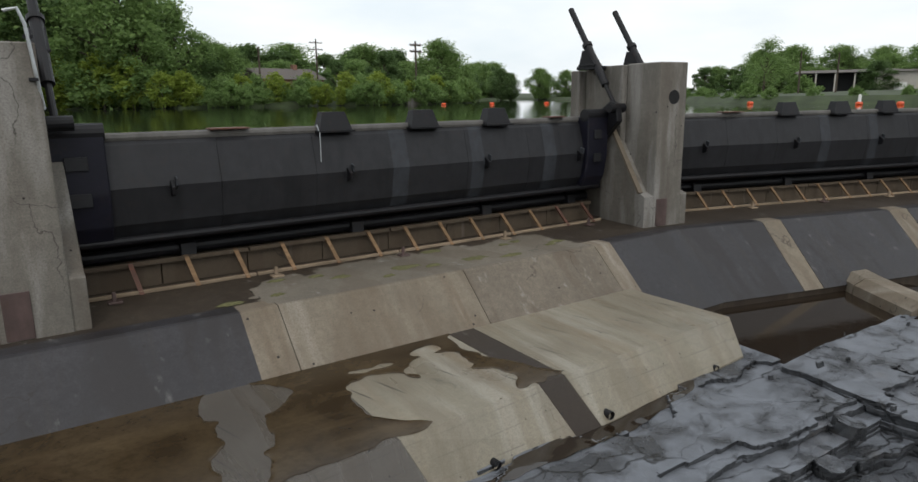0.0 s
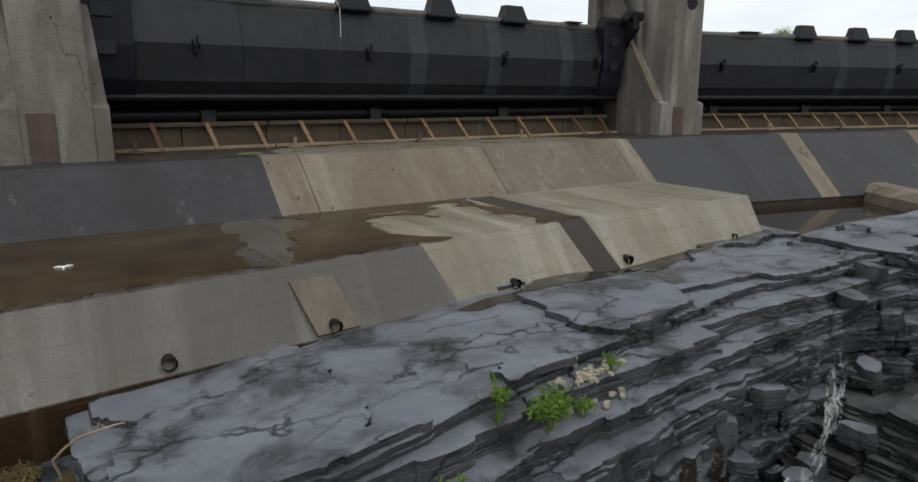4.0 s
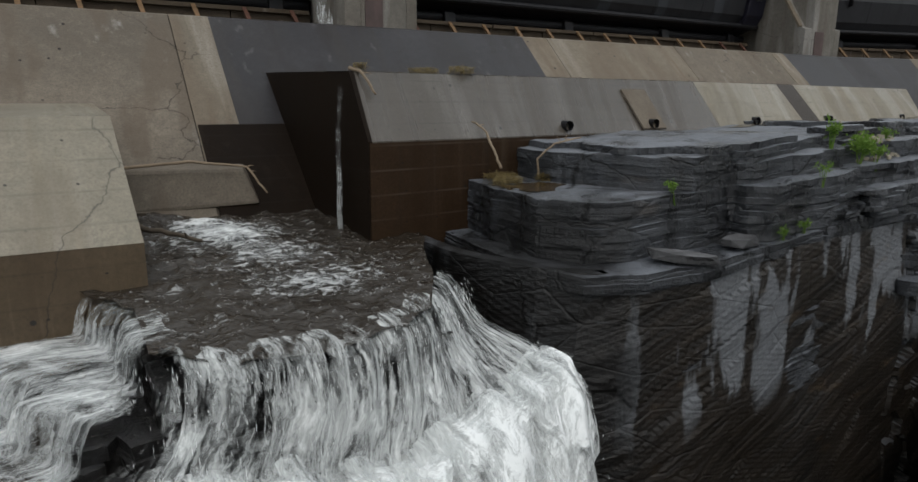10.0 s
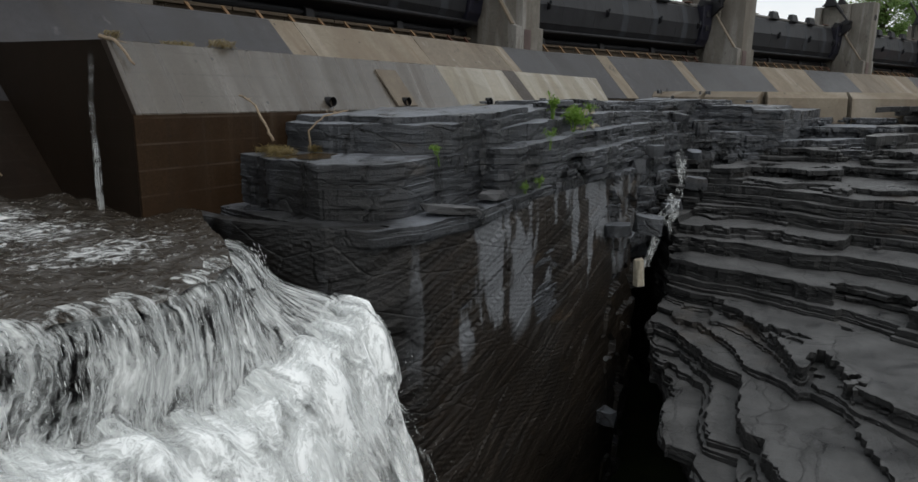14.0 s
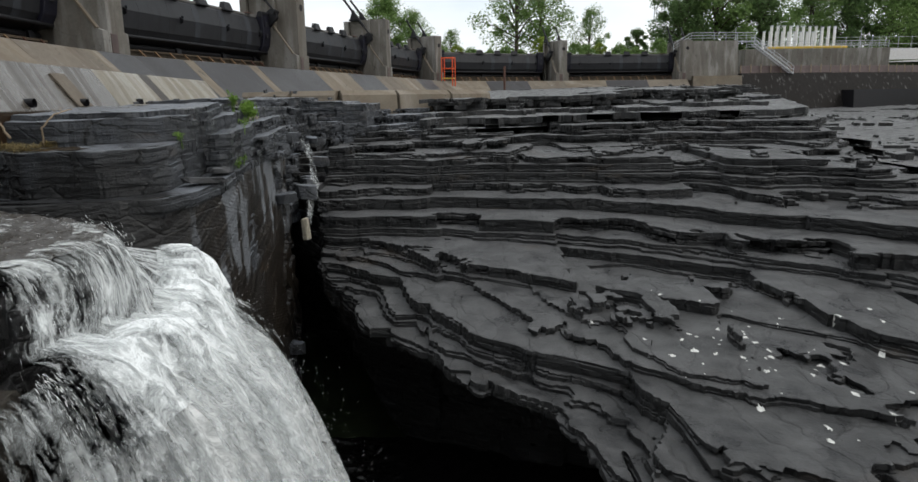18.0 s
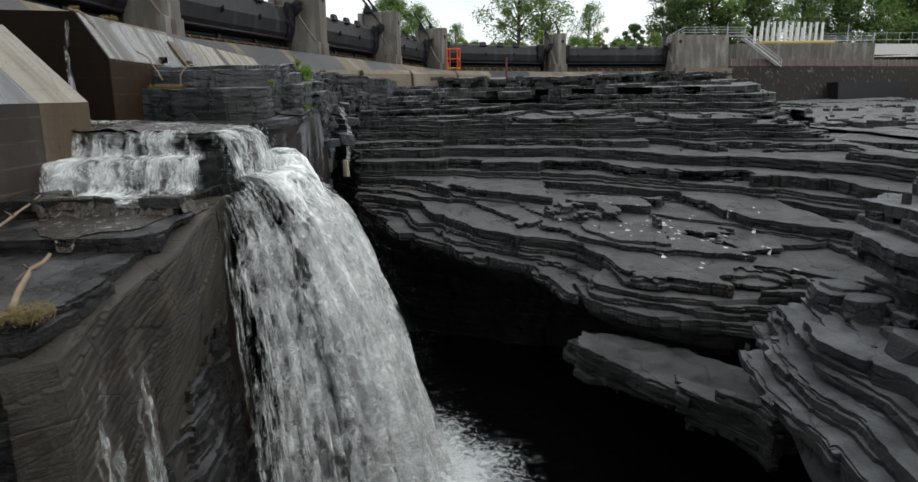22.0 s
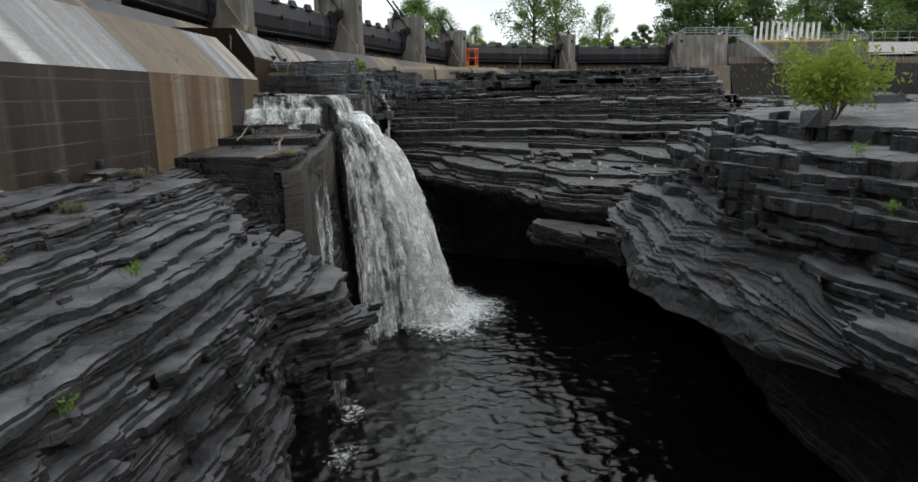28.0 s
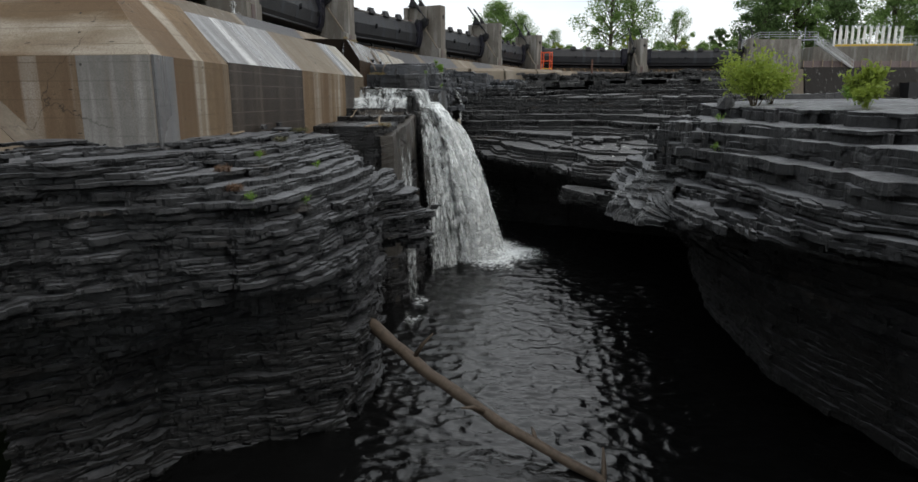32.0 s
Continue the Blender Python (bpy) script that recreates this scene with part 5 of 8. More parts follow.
def sheer_face(name, label, plan, tops, mat, seed, corner=-99.0, broken=0.0, cap=0.2):
    """A sheer face along a line of (x, y): one rough sheet with slanting cleavage ribs and spalled plates."""
    plan = np.array(plan)
    run = np.concatenate([[0], np.cumsum(np.linalg.norm(np.diff(plan, axis=0), axis=1))])
    s, u = np.meshgrid(np.arange(0, run[-1], 0.045), np.linspace(0, 1, 172), indexing="ij")
    x, y = np.interp(s, run, plan[:, 0]), np.interp(s, run, plan[:, 1])
    z = -1.2 + np.minimum(u / 0.982, 1) * (np.interp(x, tops[0], tops[1]) + 1.2)
    a = s * 0.93 - z * 0.36 + 0.1 * lattice(s, z, 1.2, seed + 1)
    b = s * 0.36 + z * 0.93 + 0.1 * lattice(s, z, 1.5, seed + 2)
    rib = (b * 9.0 + 0.8 * lattice(a / 4, b, 0.5, seed + 3)) % 1.0
    d = 0.12 * lattice(s, z, 1.6, seed + 4) + 0.016 * cellular(a / 5.0, b, 0.45, seed + 5) + 0.01 * np.abs(2 * rib - 1) + 0.012 * lattice(a, b * 4, 0.5, seed + 7)
    d = d + 0.015 * (7 - z) * np.clip((s - 1.0) / 2, 0, 1) - cap * np.clip((u - 0.982) / 0.018, 0, 1)
    d = np.where(s < broken, d + 0.12 * cellular(s, z, 0.5, seed + 8), d)
    pts = np.stack([x, y, z], -1)
    pts[..., 0] += np.where(x < corner, -d, 0.0)
    pts[..., 1] -= np.where(x < corner, 0.4 * d, d)
    return tagged(new(name, sheet_grid(name, pts, mat, smooth=False)), label, "rock", kind="structure")


def ledge_top(x, y):
    q = x - np.interp(x, (-3, 4, 8), (0.85, 0.4, 0.15)) * (np.clip(y, -16, 9) + 3) + 0.8 * lattice(x, y, 6.0, 31) * (x < 30)
    top = np.interp(q, (-8, -5, -4.6, -2.2, -1.9, 1.0, 1.3, 3.7, 4.2, 5.6, 6.0, 7.6, 8.4, 12, 12.8, 16, 17, 24, 34, 60, 84), (2.9, 3.1, 3.3, 3.42, 3.62, 3.75, 3.95, 4.05, 4.5, 4.65, 5.0, 5.2, 5.9, 6.2, 6.6, 6.9, 7.2, 7.5, 7.9, 8.2, 8.5))
    low = 5.25 + 0.003 * x
    return top - np.clip((-y - 10.0 - 0.37 * x) / 2.0, 0, 1) * np.maximum(top - low, 0)


def ledge_field(x, y, z, w):
    zr = z - 0.5 * w
    ydn = np.interp(x, (-9, -6.9, -6.3, -5.95, -4.9, -2.2, -0.5, 3, 5, 7.2, 9.6, 12, 14.5), (-7.0, -5.9, -4.4, -2.9, -2.0, -1.0, 0.4, 2.0, 2.9, 3.1, 4.3, 6.5, 9.0))
    back = ydn - y + 0.35 * lattice(x, y, 1.7, 207)
    worn = np.interp(back, (0, 0.45, 0.5, 1.0, 1.05, 1.7, 1.75, 2.5, 2.55), (0.8, 0.68, 0.5, 0.46, 0.3, 0.24, 0.13, 0.1, 0.0)) * np.interp(x, (4, 7), (1, 0))
    scarp = 0.09 * np.interp(-5.2 + 0.42 * (x + 0.6) + 0.5 * lattice(x, y, 2.3, 208) - y, (0, 0.06), (0, 1)) * (x < 3)
    d = np.minimum((ledge_top(x, y) - worn - scarp - z) * 2.2, ydn - y - np.interp(zr, (-1.3, -0.2, 1.0, 2.0, 2.6, 2.78), (13.0, 9.5, 6.0, 3.0, 1.2, 0.0)) * np.interp(x, (-1.0, 1.0, 4), (1.0, 0.6, 0.15)))
    d = np.minimum(d, x + 9.0)
    front = np.interp(x, (-9, -8, -6, -4.7, -1), (-4.7, -4.0, -2.6, -2.0, -0.6))
    top = np.interp(x, (-9, -6, -4.7, -1), (2.45, 2.3, 2.1, 1.4)) - 0.12 * (front - y)
    low = np.minimum.reduce([(front - y) * 0.9, (top - zr) * 3.0, (zr - top + 0.3) * 2.0 + 0.4 * (y - front + 0.9), -4.6 - x, x + 9.2])
    return np.maximum(d, low)


def ledge_calm(x, y, z):
    return np.interp(z, (2.5, 4.3, 5.2, 7), (0.5, 0.45, 0.7, 0.8))


def bank_lip(x):
    return np.interp(x, (-40, -30, -25, -23.7, -21.9, -19.4, -14, -10, -6), (-3.5, -3.0, -2.1, -1.4, -1.0, -0.1, 0.1, -0.5, -1.0))


def bank_rise(x):
    return np.interp(x, (-30, -25, -22, -20, -17, -14), (1.4, 1.05, 0.75, 0.6, 0.3, 0.0))


def bank_field(x, y, z, w):
    zr = z - 0.5 * w
    du = bank_rise(x)
    zp = np.where(zr < 3.2 + du, zr - du, 3.2 + (zr - 3.2 - du) * 2.1 / (2.1 - du))
    face = np.interp(zp, (-1, 1.2, 2.2, 2.8, 3.0, 3.3, 4.0, 4.6, 5.3, 5.7, 5.9, 6.2), (-6.9, -6.6, -6.0, -5.2, -3.85, -3.9, -4.5, -5.0, -5.5, -6.1, -7.4, -10))
    face = face + bank_lip(x)
    # smooth slope, a dark recess over it, and the massive beds set back above
    face = face - np.interp(zp, (3.05, 3.3, 4.1, 4.2), (0.0, 0.3, 0.55, 0.0)) * np.interp(x, (-21, -18, -11, -10), (0, 1, 1, 0))
    face = face + np.interp(zp, (4.15, 4.35, 5.5, 5.9), (0, 1, 1, 0.3)) * np.interp(x, (-20, -17, -15.4, -14.6, -11, -7), (0, 0.45, 0.55, -0.3, -0.4, -0.2))
    face = face - np.interp(zp, (4.08, 4.2, 4.6, 4.7), (0, 1, 1, 0)) * np.interp(x, (-18, -15, -9, -7.5), (0, 0.8, 0.9, 0.2))
    face = face - 0.5 * np.interp(zp, (5.45, 5.5), (0, 1)) * (lattice(x, y, 1.6, 233) > 0.1)
    east = np.interp(zr, (2.0, 3.3, 4.2, 4.3, 4.7, 4.8, 5.5, 6.6), (-6.8, -7.2, -8.0, -8.8, -8.8, -7.9, -7.5, -7.2))
    e = np.minimum(face - y, east - x + 0.25 * (-6 - y) * (y > -14))
    return np.minimum(e, (6.02 + 0.03 * (-8 - y) - zr) * 3.0)


def bank_slope():
    """The smooth inclined slab under the recess, broken into a few flat sheets."""
    X, V = np.meshgrid(np.arange(-20.5, -10.2, 0.06), np.linspace(0, 1, 40), indexing="ij")
    wide = np.interp(X, (-20.5, -18, -11, -10.2), (0.25, 1.0, 1.0, 0.5))
    wave = V + 0.1 * lattice(X, V * 1.6, 1.5, 501) + 0.04 * lattice(X, V * 1.6, 0.5, 502) + 0.05 * X
    sheet = 0.07 * (np.floor(wave * 4.3) - wave * 4.3) + 0.03 * (np.floor(wave * 11 + 0.5 * lattice(X, V, 0.8, 503)) - wave * 11)
    out = sheet + 0.05 * lattice(X, V * 1.6, 1.2, 504) + 0.015 * lattice(X, V * 1.6, 0.3, 505)
    lip = -3.78 + bank_lip(X) + 0.12 * lattice(X, 0 * X, 0.9, 507)
    Y = lip - (1.15 * V - 0.3 * np.clip(0.12 - V, 0, 1)) * wide + 0.7 * out
    Z = 3.08 + bank_rise(X) + fold(X, Y) * 0.5 + (1.12 * V - 2.2 * np.clip(0.1 - V, 0, 1)) * wide + 0.7 * out
    tagged(new("bank_slope_rock", sheet_grid("bank_slope_rock", np.stack([X, Y, Z], -1), M_SLAB, smooth=False)), "smooth inclined slate slab under the overhanging beds", "rock", kind="structure")


def bank_calm(x, y, z):
    return np.interp(z, (2.0, 3.0, 4.0), (0.4, 0.7, 1.0)) * np.where((z > 3.1) & (z < 4.5), np.interp(x, (-21, -18, -11, -10), (1, 0.4, 0.4, 1)), 1.0)


def far_field(x, y, z, w):
    top = ledge_top(x, y) - 0.1 * np.clip((-y - 14) / 14, 0, 5) * (x < 74)
    rim = np.where((x < 22.5) & (y > 2.5) & (y < 7.3), 8.0 - 0.12 * np.abs(y - 6.4), 0.0)
    return (np.maximum(top, rim) - z) * 2.4


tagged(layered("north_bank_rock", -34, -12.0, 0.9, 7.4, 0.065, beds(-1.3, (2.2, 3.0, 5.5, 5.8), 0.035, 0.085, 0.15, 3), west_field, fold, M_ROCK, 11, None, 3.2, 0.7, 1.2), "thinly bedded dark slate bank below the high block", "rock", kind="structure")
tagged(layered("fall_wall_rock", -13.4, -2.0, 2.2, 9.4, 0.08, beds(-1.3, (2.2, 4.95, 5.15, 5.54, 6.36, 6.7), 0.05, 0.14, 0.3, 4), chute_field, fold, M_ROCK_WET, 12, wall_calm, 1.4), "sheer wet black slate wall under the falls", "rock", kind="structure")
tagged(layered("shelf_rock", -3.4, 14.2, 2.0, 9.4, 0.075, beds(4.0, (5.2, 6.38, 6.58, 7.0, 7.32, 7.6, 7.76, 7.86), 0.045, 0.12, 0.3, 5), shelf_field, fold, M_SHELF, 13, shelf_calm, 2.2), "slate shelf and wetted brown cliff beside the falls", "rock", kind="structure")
sheer_face("cliff_face_rock", "sheer brown wet slate face with pale dry tongues", [(7.2, 4.3), (5.8, 4.1), (4.4, 4.1), (2.0, 3.98), (0.9, 3.9), (-0.2, 3.8), (-1.3, 3.88), (-1.95, 4.25), (-2.25, 4.7), (-2.45, 5.5), (-2.6, 6.95)], ((-3, 8), (6.52, 6.52)), M_CLIFF, 400, -1.7, 2.0)
sheer_face("fall_face_rock", "sheer brown-grey slate face beside the falls", [(-6.6, 3.62), (-7.6, 3.56), (-9.0, 3.48), (-12.4, 3.34), (-12.6, 3.75)], ((-12.6, -10.5, -8.0, -6.6), (4.86, 5.14, 5.46, 5.42)), M_FALLFACE, 450, cap=0.5)
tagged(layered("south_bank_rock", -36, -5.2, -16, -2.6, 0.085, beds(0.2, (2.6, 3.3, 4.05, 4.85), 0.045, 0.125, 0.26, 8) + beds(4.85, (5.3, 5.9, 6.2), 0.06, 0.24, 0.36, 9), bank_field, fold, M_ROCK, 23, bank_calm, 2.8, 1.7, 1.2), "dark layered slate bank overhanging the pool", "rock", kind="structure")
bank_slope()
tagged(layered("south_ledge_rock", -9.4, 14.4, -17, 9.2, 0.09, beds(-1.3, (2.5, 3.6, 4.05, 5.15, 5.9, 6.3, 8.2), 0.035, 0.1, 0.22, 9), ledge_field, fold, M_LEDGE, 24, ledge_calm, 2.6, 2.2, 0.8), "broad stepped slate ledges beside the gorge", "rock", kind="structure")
tagged(layered("toe_rock", 13.3, 26.2, -0.2, 9.4, 0.1, beds(3.6, (6.6, 7.2, 7.9, 8.3), 0.05, 0.13, 0.3, 15), lambda x, y, z, w: np.minimum(far_field(x, y, z, w), np.minimum((x - 13.55) * 2 - 0.3 * np.abs(y - 5), np.interp(x, (14, 17.2, 18, 26), (9.5, 7.9, 7.4, 7.2)) - y)), fold, M_SHELF, 43, lambda x, y, z: 0.6, 2.2), "wet slate slabs below the dam toe", "rock", kind="structure")
tagged(layered("river_bed_rock", 14.0, 86, -66, 13, 0.36, beds(2.0, (6.6, 7.2, 7.9, 9.2), 0.12, 0.26, 0.4, 5), lambda x, y, z, w: np.minimum(far_field(x, y, z, w), np.maximum(np.maximum(x - 25.9, 0.2 - y), y - 10.6)), fold, M_ROCK_FAR, 41, None, 2.6, 1.6, 1.6), "broad stepped slate river bed below the dam", "rock", kind="structure")
tagged(layered("south_river_bed_rock", -45, 14.2, -66, -15.8, 0.42, beds(3.0, (6.7, 9.2), 0.16, 0.3, 0.45, 6), lambda x, y, z, w: (np.where(x < -9, 5.5, ledge_top(x, y)) - z) * 2.4, fold, M_ROCK_FAR, 61, None, 2.4, 1.5, 1.5), "flat slate shelf away from the gorge", "rock", kind="structure")


bpy.context.view_layer.update()
ROCKS = [o for o in bpy.data.objects if o.name.endswith("_rock")]


def rest(x, y, z, lift=1.0):
    """Height of the rock below a point."""
    hits = []
    for o in ROCKS:
        ok, p, _, _ = o.ray_cast(Vector((x, y, z + lift)), Vector((0, 0, -1)))
        if ok:
            hits.append(p.z)
    return max(hits) if hits else z


# ---- water ----
def pool():
    X, Y = np.meshgrid(np.arange(-40, 4, 0.06), np.arange(-11, 5.4, 0.06), indexing="ij")
    near = np.exp(-((X + 5.6) ** 2 + (Y - 1.6) ** 2) / 9.0)
    chop = 1 - np.abs(lattice(X + 0.2 * Y, Y * 0.55, 0.33, 5))
    chip = 1 - np.abs(lattice(X - 0.25 * Y, Y * 0.6, 0.19, 6))
    Z = POOL - 0.07 + 0.055 * chop**2 + 0.03 * chip**2 + 0.03 * lattice(X, Y, 1.9, 4) + near * 0.1 * lattice(X, Y, 0.45, 9)
    return tagged(new("gorge_pool", sheet_grid("gorge_pool", np.stack([X, Y, Z], -1), M_POOL)), "dark rippled river pool in the gorge", "water", kind="structure")


def drop_sheet(lip, reach, z1, n, m, seed, wob=0.12, vy=2.0, spread=0.0):
    """Falling water: from a lip (points x, y, z) out along reach (x, y) by v * time, down to z1."""
    lip = np.array(lip, float)
    s = np.linspace(0, len(lip) - 1, n)
    base = np.stack([np.interp(s, np.arange(len(lip)), lip[:, k]) for k in range(3)], 1)
    u = np.linspace(0, 1, m)
    tt = u[None] * np.sqrt(np.maximum(base[:, 2:3] - z1, 0.05) * 2 / 9.8)
    cross = (s / s[-1])[:, None]
    X = base[:, :1] + reach[0] * vy * tt + spread * (cross - 0.5) * u[None]
    Y = base[:, 1:2] + reach[1] * vy * tt
    Z = base[:, 2:3] - 4.9 * tt**2
    a, b = cross * n * 0.11 + 0 * u, u[None] * 3 + 0 * cross
    push = wob * (lattice(a * 5, b, 1.3, seed) + 0.6 * lattice(a * 12, b, 1.0, seed + 1)) * np.minimum(1, u * 3)[None]
    return np.stack([X + push * reach[1] * 0.3, Y + push * reach[1], Z + 0.3 * push], -1)


def path_sheet(cols, m, seed, wob):
    """Water along a bent path: cols is (k, n, 3) key points, joined smoothly down each column."""
    k, n, _ = cols.shape
    v = np.linspace(0, k - 1, m)
    pts = np.stack([np.stack([np.interp(v, np.arange(k), cols[:, c, a]) for c in range(n)]) for a in range(3)], -1)
    for _ in range(3):
        pts[:, 1:-1] = (pts[:, :-2] + 2 * pts[:, 1:-1] + pts[:, 2:]) / 4
    a, b = np.arange(n)[:, None] * 0.3 + 0 * v, v[None] * 1.4 + 0 * pts[..., 0]
    push = wob * (lattice(a, b, 1.3, seed) + 0.5 * lattice(a * 2.7, b * 1.5, 1.0, seed + 1))
    pts[..., 1] -= push * np.clip((v - 4) / 3, 0, 1)[None]
    pts[..., 2] += 0.4 * push * np.clip((v - 3) / 2, 0, 1)[None]
    return pts


def disc_grid(cx, cy, rx, ry, z, seed, high, nr=26, na=72):
    """A low round mound of water whose map runs outwards from its middle."""
    a, r = np.meshgrid(np.linspace(0, 2 * math.pi, na), np.linspace(0, 1, nr), indexing="ij")
    q = r * (1 + 0.2 * lattice(np.cos(a) * 3, np.sin(a) * 3, 1.0, seed))
    X, Y = cx + rx * q * np.cos(a), cy + ry * q * np.sin(a)
    Z = z + (1 - r**2) * high * (1 + 0.35 * lattice(X, Y, 0.5, seed + 1) + 0.2 * lattice(X, Y, 0.2, seed + 2))
    return np.stack([X, Y, Z], -1)


def falls():
    f = thing("waterfall", "white waterfall pouring over a slate lip into the pool", "waterfall")

    def strand(name, pts, mat):
        ob = new(name, sheet_grid(name, pts, mat))
        ob.parent = f

    n = 130
    s = np.linspace(0, 6, n)
    keys = np.arange(7)
    lip = np.stack([np.interp(s, keys, c) for c in ((-6.55, -5.9, -5.1, -4.36, -3.75, -3.2, -2.8), (4.15, 3.72, 3.68, 3.83, 4.4, 5.0, 5.5), (6.44, 6.47, 6.47, 6.47, 6.46, 6.4, 6.34))], 1)
    ledge = np.stack([np.interp(s, keys, c) for c in ((-6.95, -6.1, -5.3, -4.55, -3.65, -2.9, -2.4), (3.5, 3.3, 3.2, 3.2, 3.5, 3.8, 4.15), (5.6, 5.52, 5.42, 5.4, 5.5, 5.6, 5.6))], 1)
    lip[:, 2] += 0.03 * lattice(s * 8, 0 * s, 1.0, 5)
    lip[:, 1] += 0.06 * lattice(s * 5, 0 * s, 1.0, 6)
    ledge[:, 2] += 0.1 * lattice(s * 3, 0 * s, 1.0, 7)
    for k, (mat, out, v) in enumerate(((M_WHITE_THIN, 0.0, 0.5), (M_WHITE, 0.06, 1.1), (M_WHITE_DENSE, 0.12, 1.6), (M_WHITE, 0.18, 2.1))):
        o = np.array((0.0, -1.0, 0.0))
        rows = [lip + (0, 0.35, 0.015 * k), lip + o * out * 0.3 + (0, 0.08, 0.02 * k + 0.01), lip + o * (0.12 + out) + (0, 0, -0.1), 0.75 * lip + 0.25 * ledge + o * (0.12 + out) + (0, 0, -0.2),
                ledge + (0, 0.12, 0.16 + 0.03 * k), ledge + o * (0.1 + out) + (0, 0, 0.06 + 0.03 * k)]
        tt = np.linspace(0.12, 1, 9) * math.sqrt(2 * (5.4 - POOL) / 9.8)
        push = v * (0.55 + 0.45 * np.sin(np.clip(s / 6, 0, 1) * math.pi))[:, None]
        for u in tt:
            rows.append(ledge + o * (0.1 + out) + np.concatenate([0.12 * (s[:, None] - 3) * u * 0.3, -push * u, np.full((n, 1), -4.9 * u * u)], 1))
        rows[-1][:, 2] = POOL - 0.05
        strand("main_fall", path_sheet(np.stack(rows if k < 2 else rows[4:]), 110, 70 + 3 * k, 0.1 + 0.05 * k), mat)
    for k, (mat, v) in enumerate(((M_WHITE_DENSE, 1.5), (M_WHITE_DENSE, 1.95), (M_WHITE_THIN, 2.6))):
        strand("lower_fall", drop_sheet([tuple(p) for p in ledge[8:112:6]], (-0.1, -1.0), POOL - 0.05, 100, 60, 90 + k, 0.3, v, 0.5), mat)
    # white water thrown up where the curtain strikes the ledge
    v = np.linspace(0, 1, 26)
    q, u = np.meshgrid(s, v, indexing="ij")
    lump = 0.1 * lattice(q * 1.2, u * 1.2, 0.5, 171) + 0.05 * lattice(q * 1.2, u * 1.2, 0.22, 172)
    for k in range(2):
        fore = np.interp(u, (0, 0.25, 0.55, 0.8, 1), (-0.25, -0.05, 0.3, 0.6, 0.8)) + 0.1 * k + 0.5 * lump
        rise = np.interp(u, (0, 0.25, 0.55, 0.8, 1), (0.0, 0.2, 0.18, -0.12, -0.6)) + lump
        strand("impact_foam", np.stack([ledge[:, :1] + 0 * u, ledge[:, 1:2] - fore, ledge[:, 2:] + rise], -1), M_IMPACT)
    # the side spill off the chute, down two steps on to the lower shelf, then over the shelf's edge
    yy = np.linspace(3.85, 6.15, 70)
    jag = 0.1 * lattice(yy, 0 * yy, 0.4, 3) + 0.05 * lattice(yy, 0 * yy, 0.15, 4)
    one, two = spill_one(yy) + jag, spill_two(yy) + 1.5 * np.roll(jag, 17)
    for q, mat in enumerate((M_SPILL, M_SPILL, M_WHITE_THIN)):
        rows = [np.stack([x - 0.05 * q, yy + 0.02 * q, z + 0.025 * q + 0.05 * jag], 1) for x, z in ((one + 0.3, 6.48), (one, 6.46), (one - 0.08, 6.3), (one - 0.12, 6.08), (0.55 * one + 0.45 * two, 6.09), (two, 6.06), (two - 0.08, 5.86), (two - 0.12, 5.62), (two - 0.5, 5.56))]
        strand("side_cascade", path_sheet(np.stack(rows), 70, 120 + q, 0.0), mat)
    for q, (mat, v) in enumerate(((M_STRANDS, 0.8), (M_STRANDS, 1.15))):
        strand("shelf_fall", drop_sheet([(-7.95 + 0.2 * q, 3.5, 5.57), (-7.3, 3.42, 5.58), (-6.8, 3.35, 5.56), (-6.2, 3.25, 5.52)], (-0.12, -1.0), POOL - 0.05, 60, 60, 140 + q, 0.14, v, 0.3), mat)
    strand("foam_patch", disc_grid(-8.0, 5.0, 1.3, 1.1, 5.56, 260, 0.05), M_SOFT_THIN)
    # thin fall at the west end of the sheer wall, and the low spouts at the foot of the gully
    for k, (a, b, z0, z1, v, mat) in enumerate((((-12.6, 3.2), (-12.35, 3.1), 4.95, POOL, 0.35, M_TRICKLE), ((-11.9, 3.12), (-11.7, 3.1), 5.0, POOL, 0.3, M_TRICKLE), ((-9.2, 3.2), (-7.2, 3.25), 5.5, POOL, 0.5, M_TRICKLE))):
        strand("thin_fall", drop_sheet([(*a, z0), ((a[0] + b[0]) / 2, (a[1] + b[1]) / 2, z0 + 0.03), (*b, z0)], (-0.1, -1.0), z1, 16, 40, 110 + k, 0.08, v), mat)
    # foam where the water lands
    for k, (cx, cy, rx, ry, high) in enumerate(((-5.3, 0.3, 3.4, 2.4, 0.12), (-5.3, 0.8, 2.6, 1.5, 0.4), (-14.7, 2.3, 1.0, 0.6, 0.05), (-12.8, 2.4, 1.1, 0.6, 0.05))):
        strand("foam_patch", disc_grid(cx, cy, rx, ry, POOL + 0.09, 200 + 5 * k, high), M_SOFT if k < 2 else M_SOFT_THIN)
    # spray: loose drops round the fall
    r = np.random.default_rng(7)
    c = 3600
    t = r.uniform(0.15, 1.12, c)
    v = r.choice((1.2, 2.0, 2.5, 2.9), c) + r.normal(0, 0.2, c)
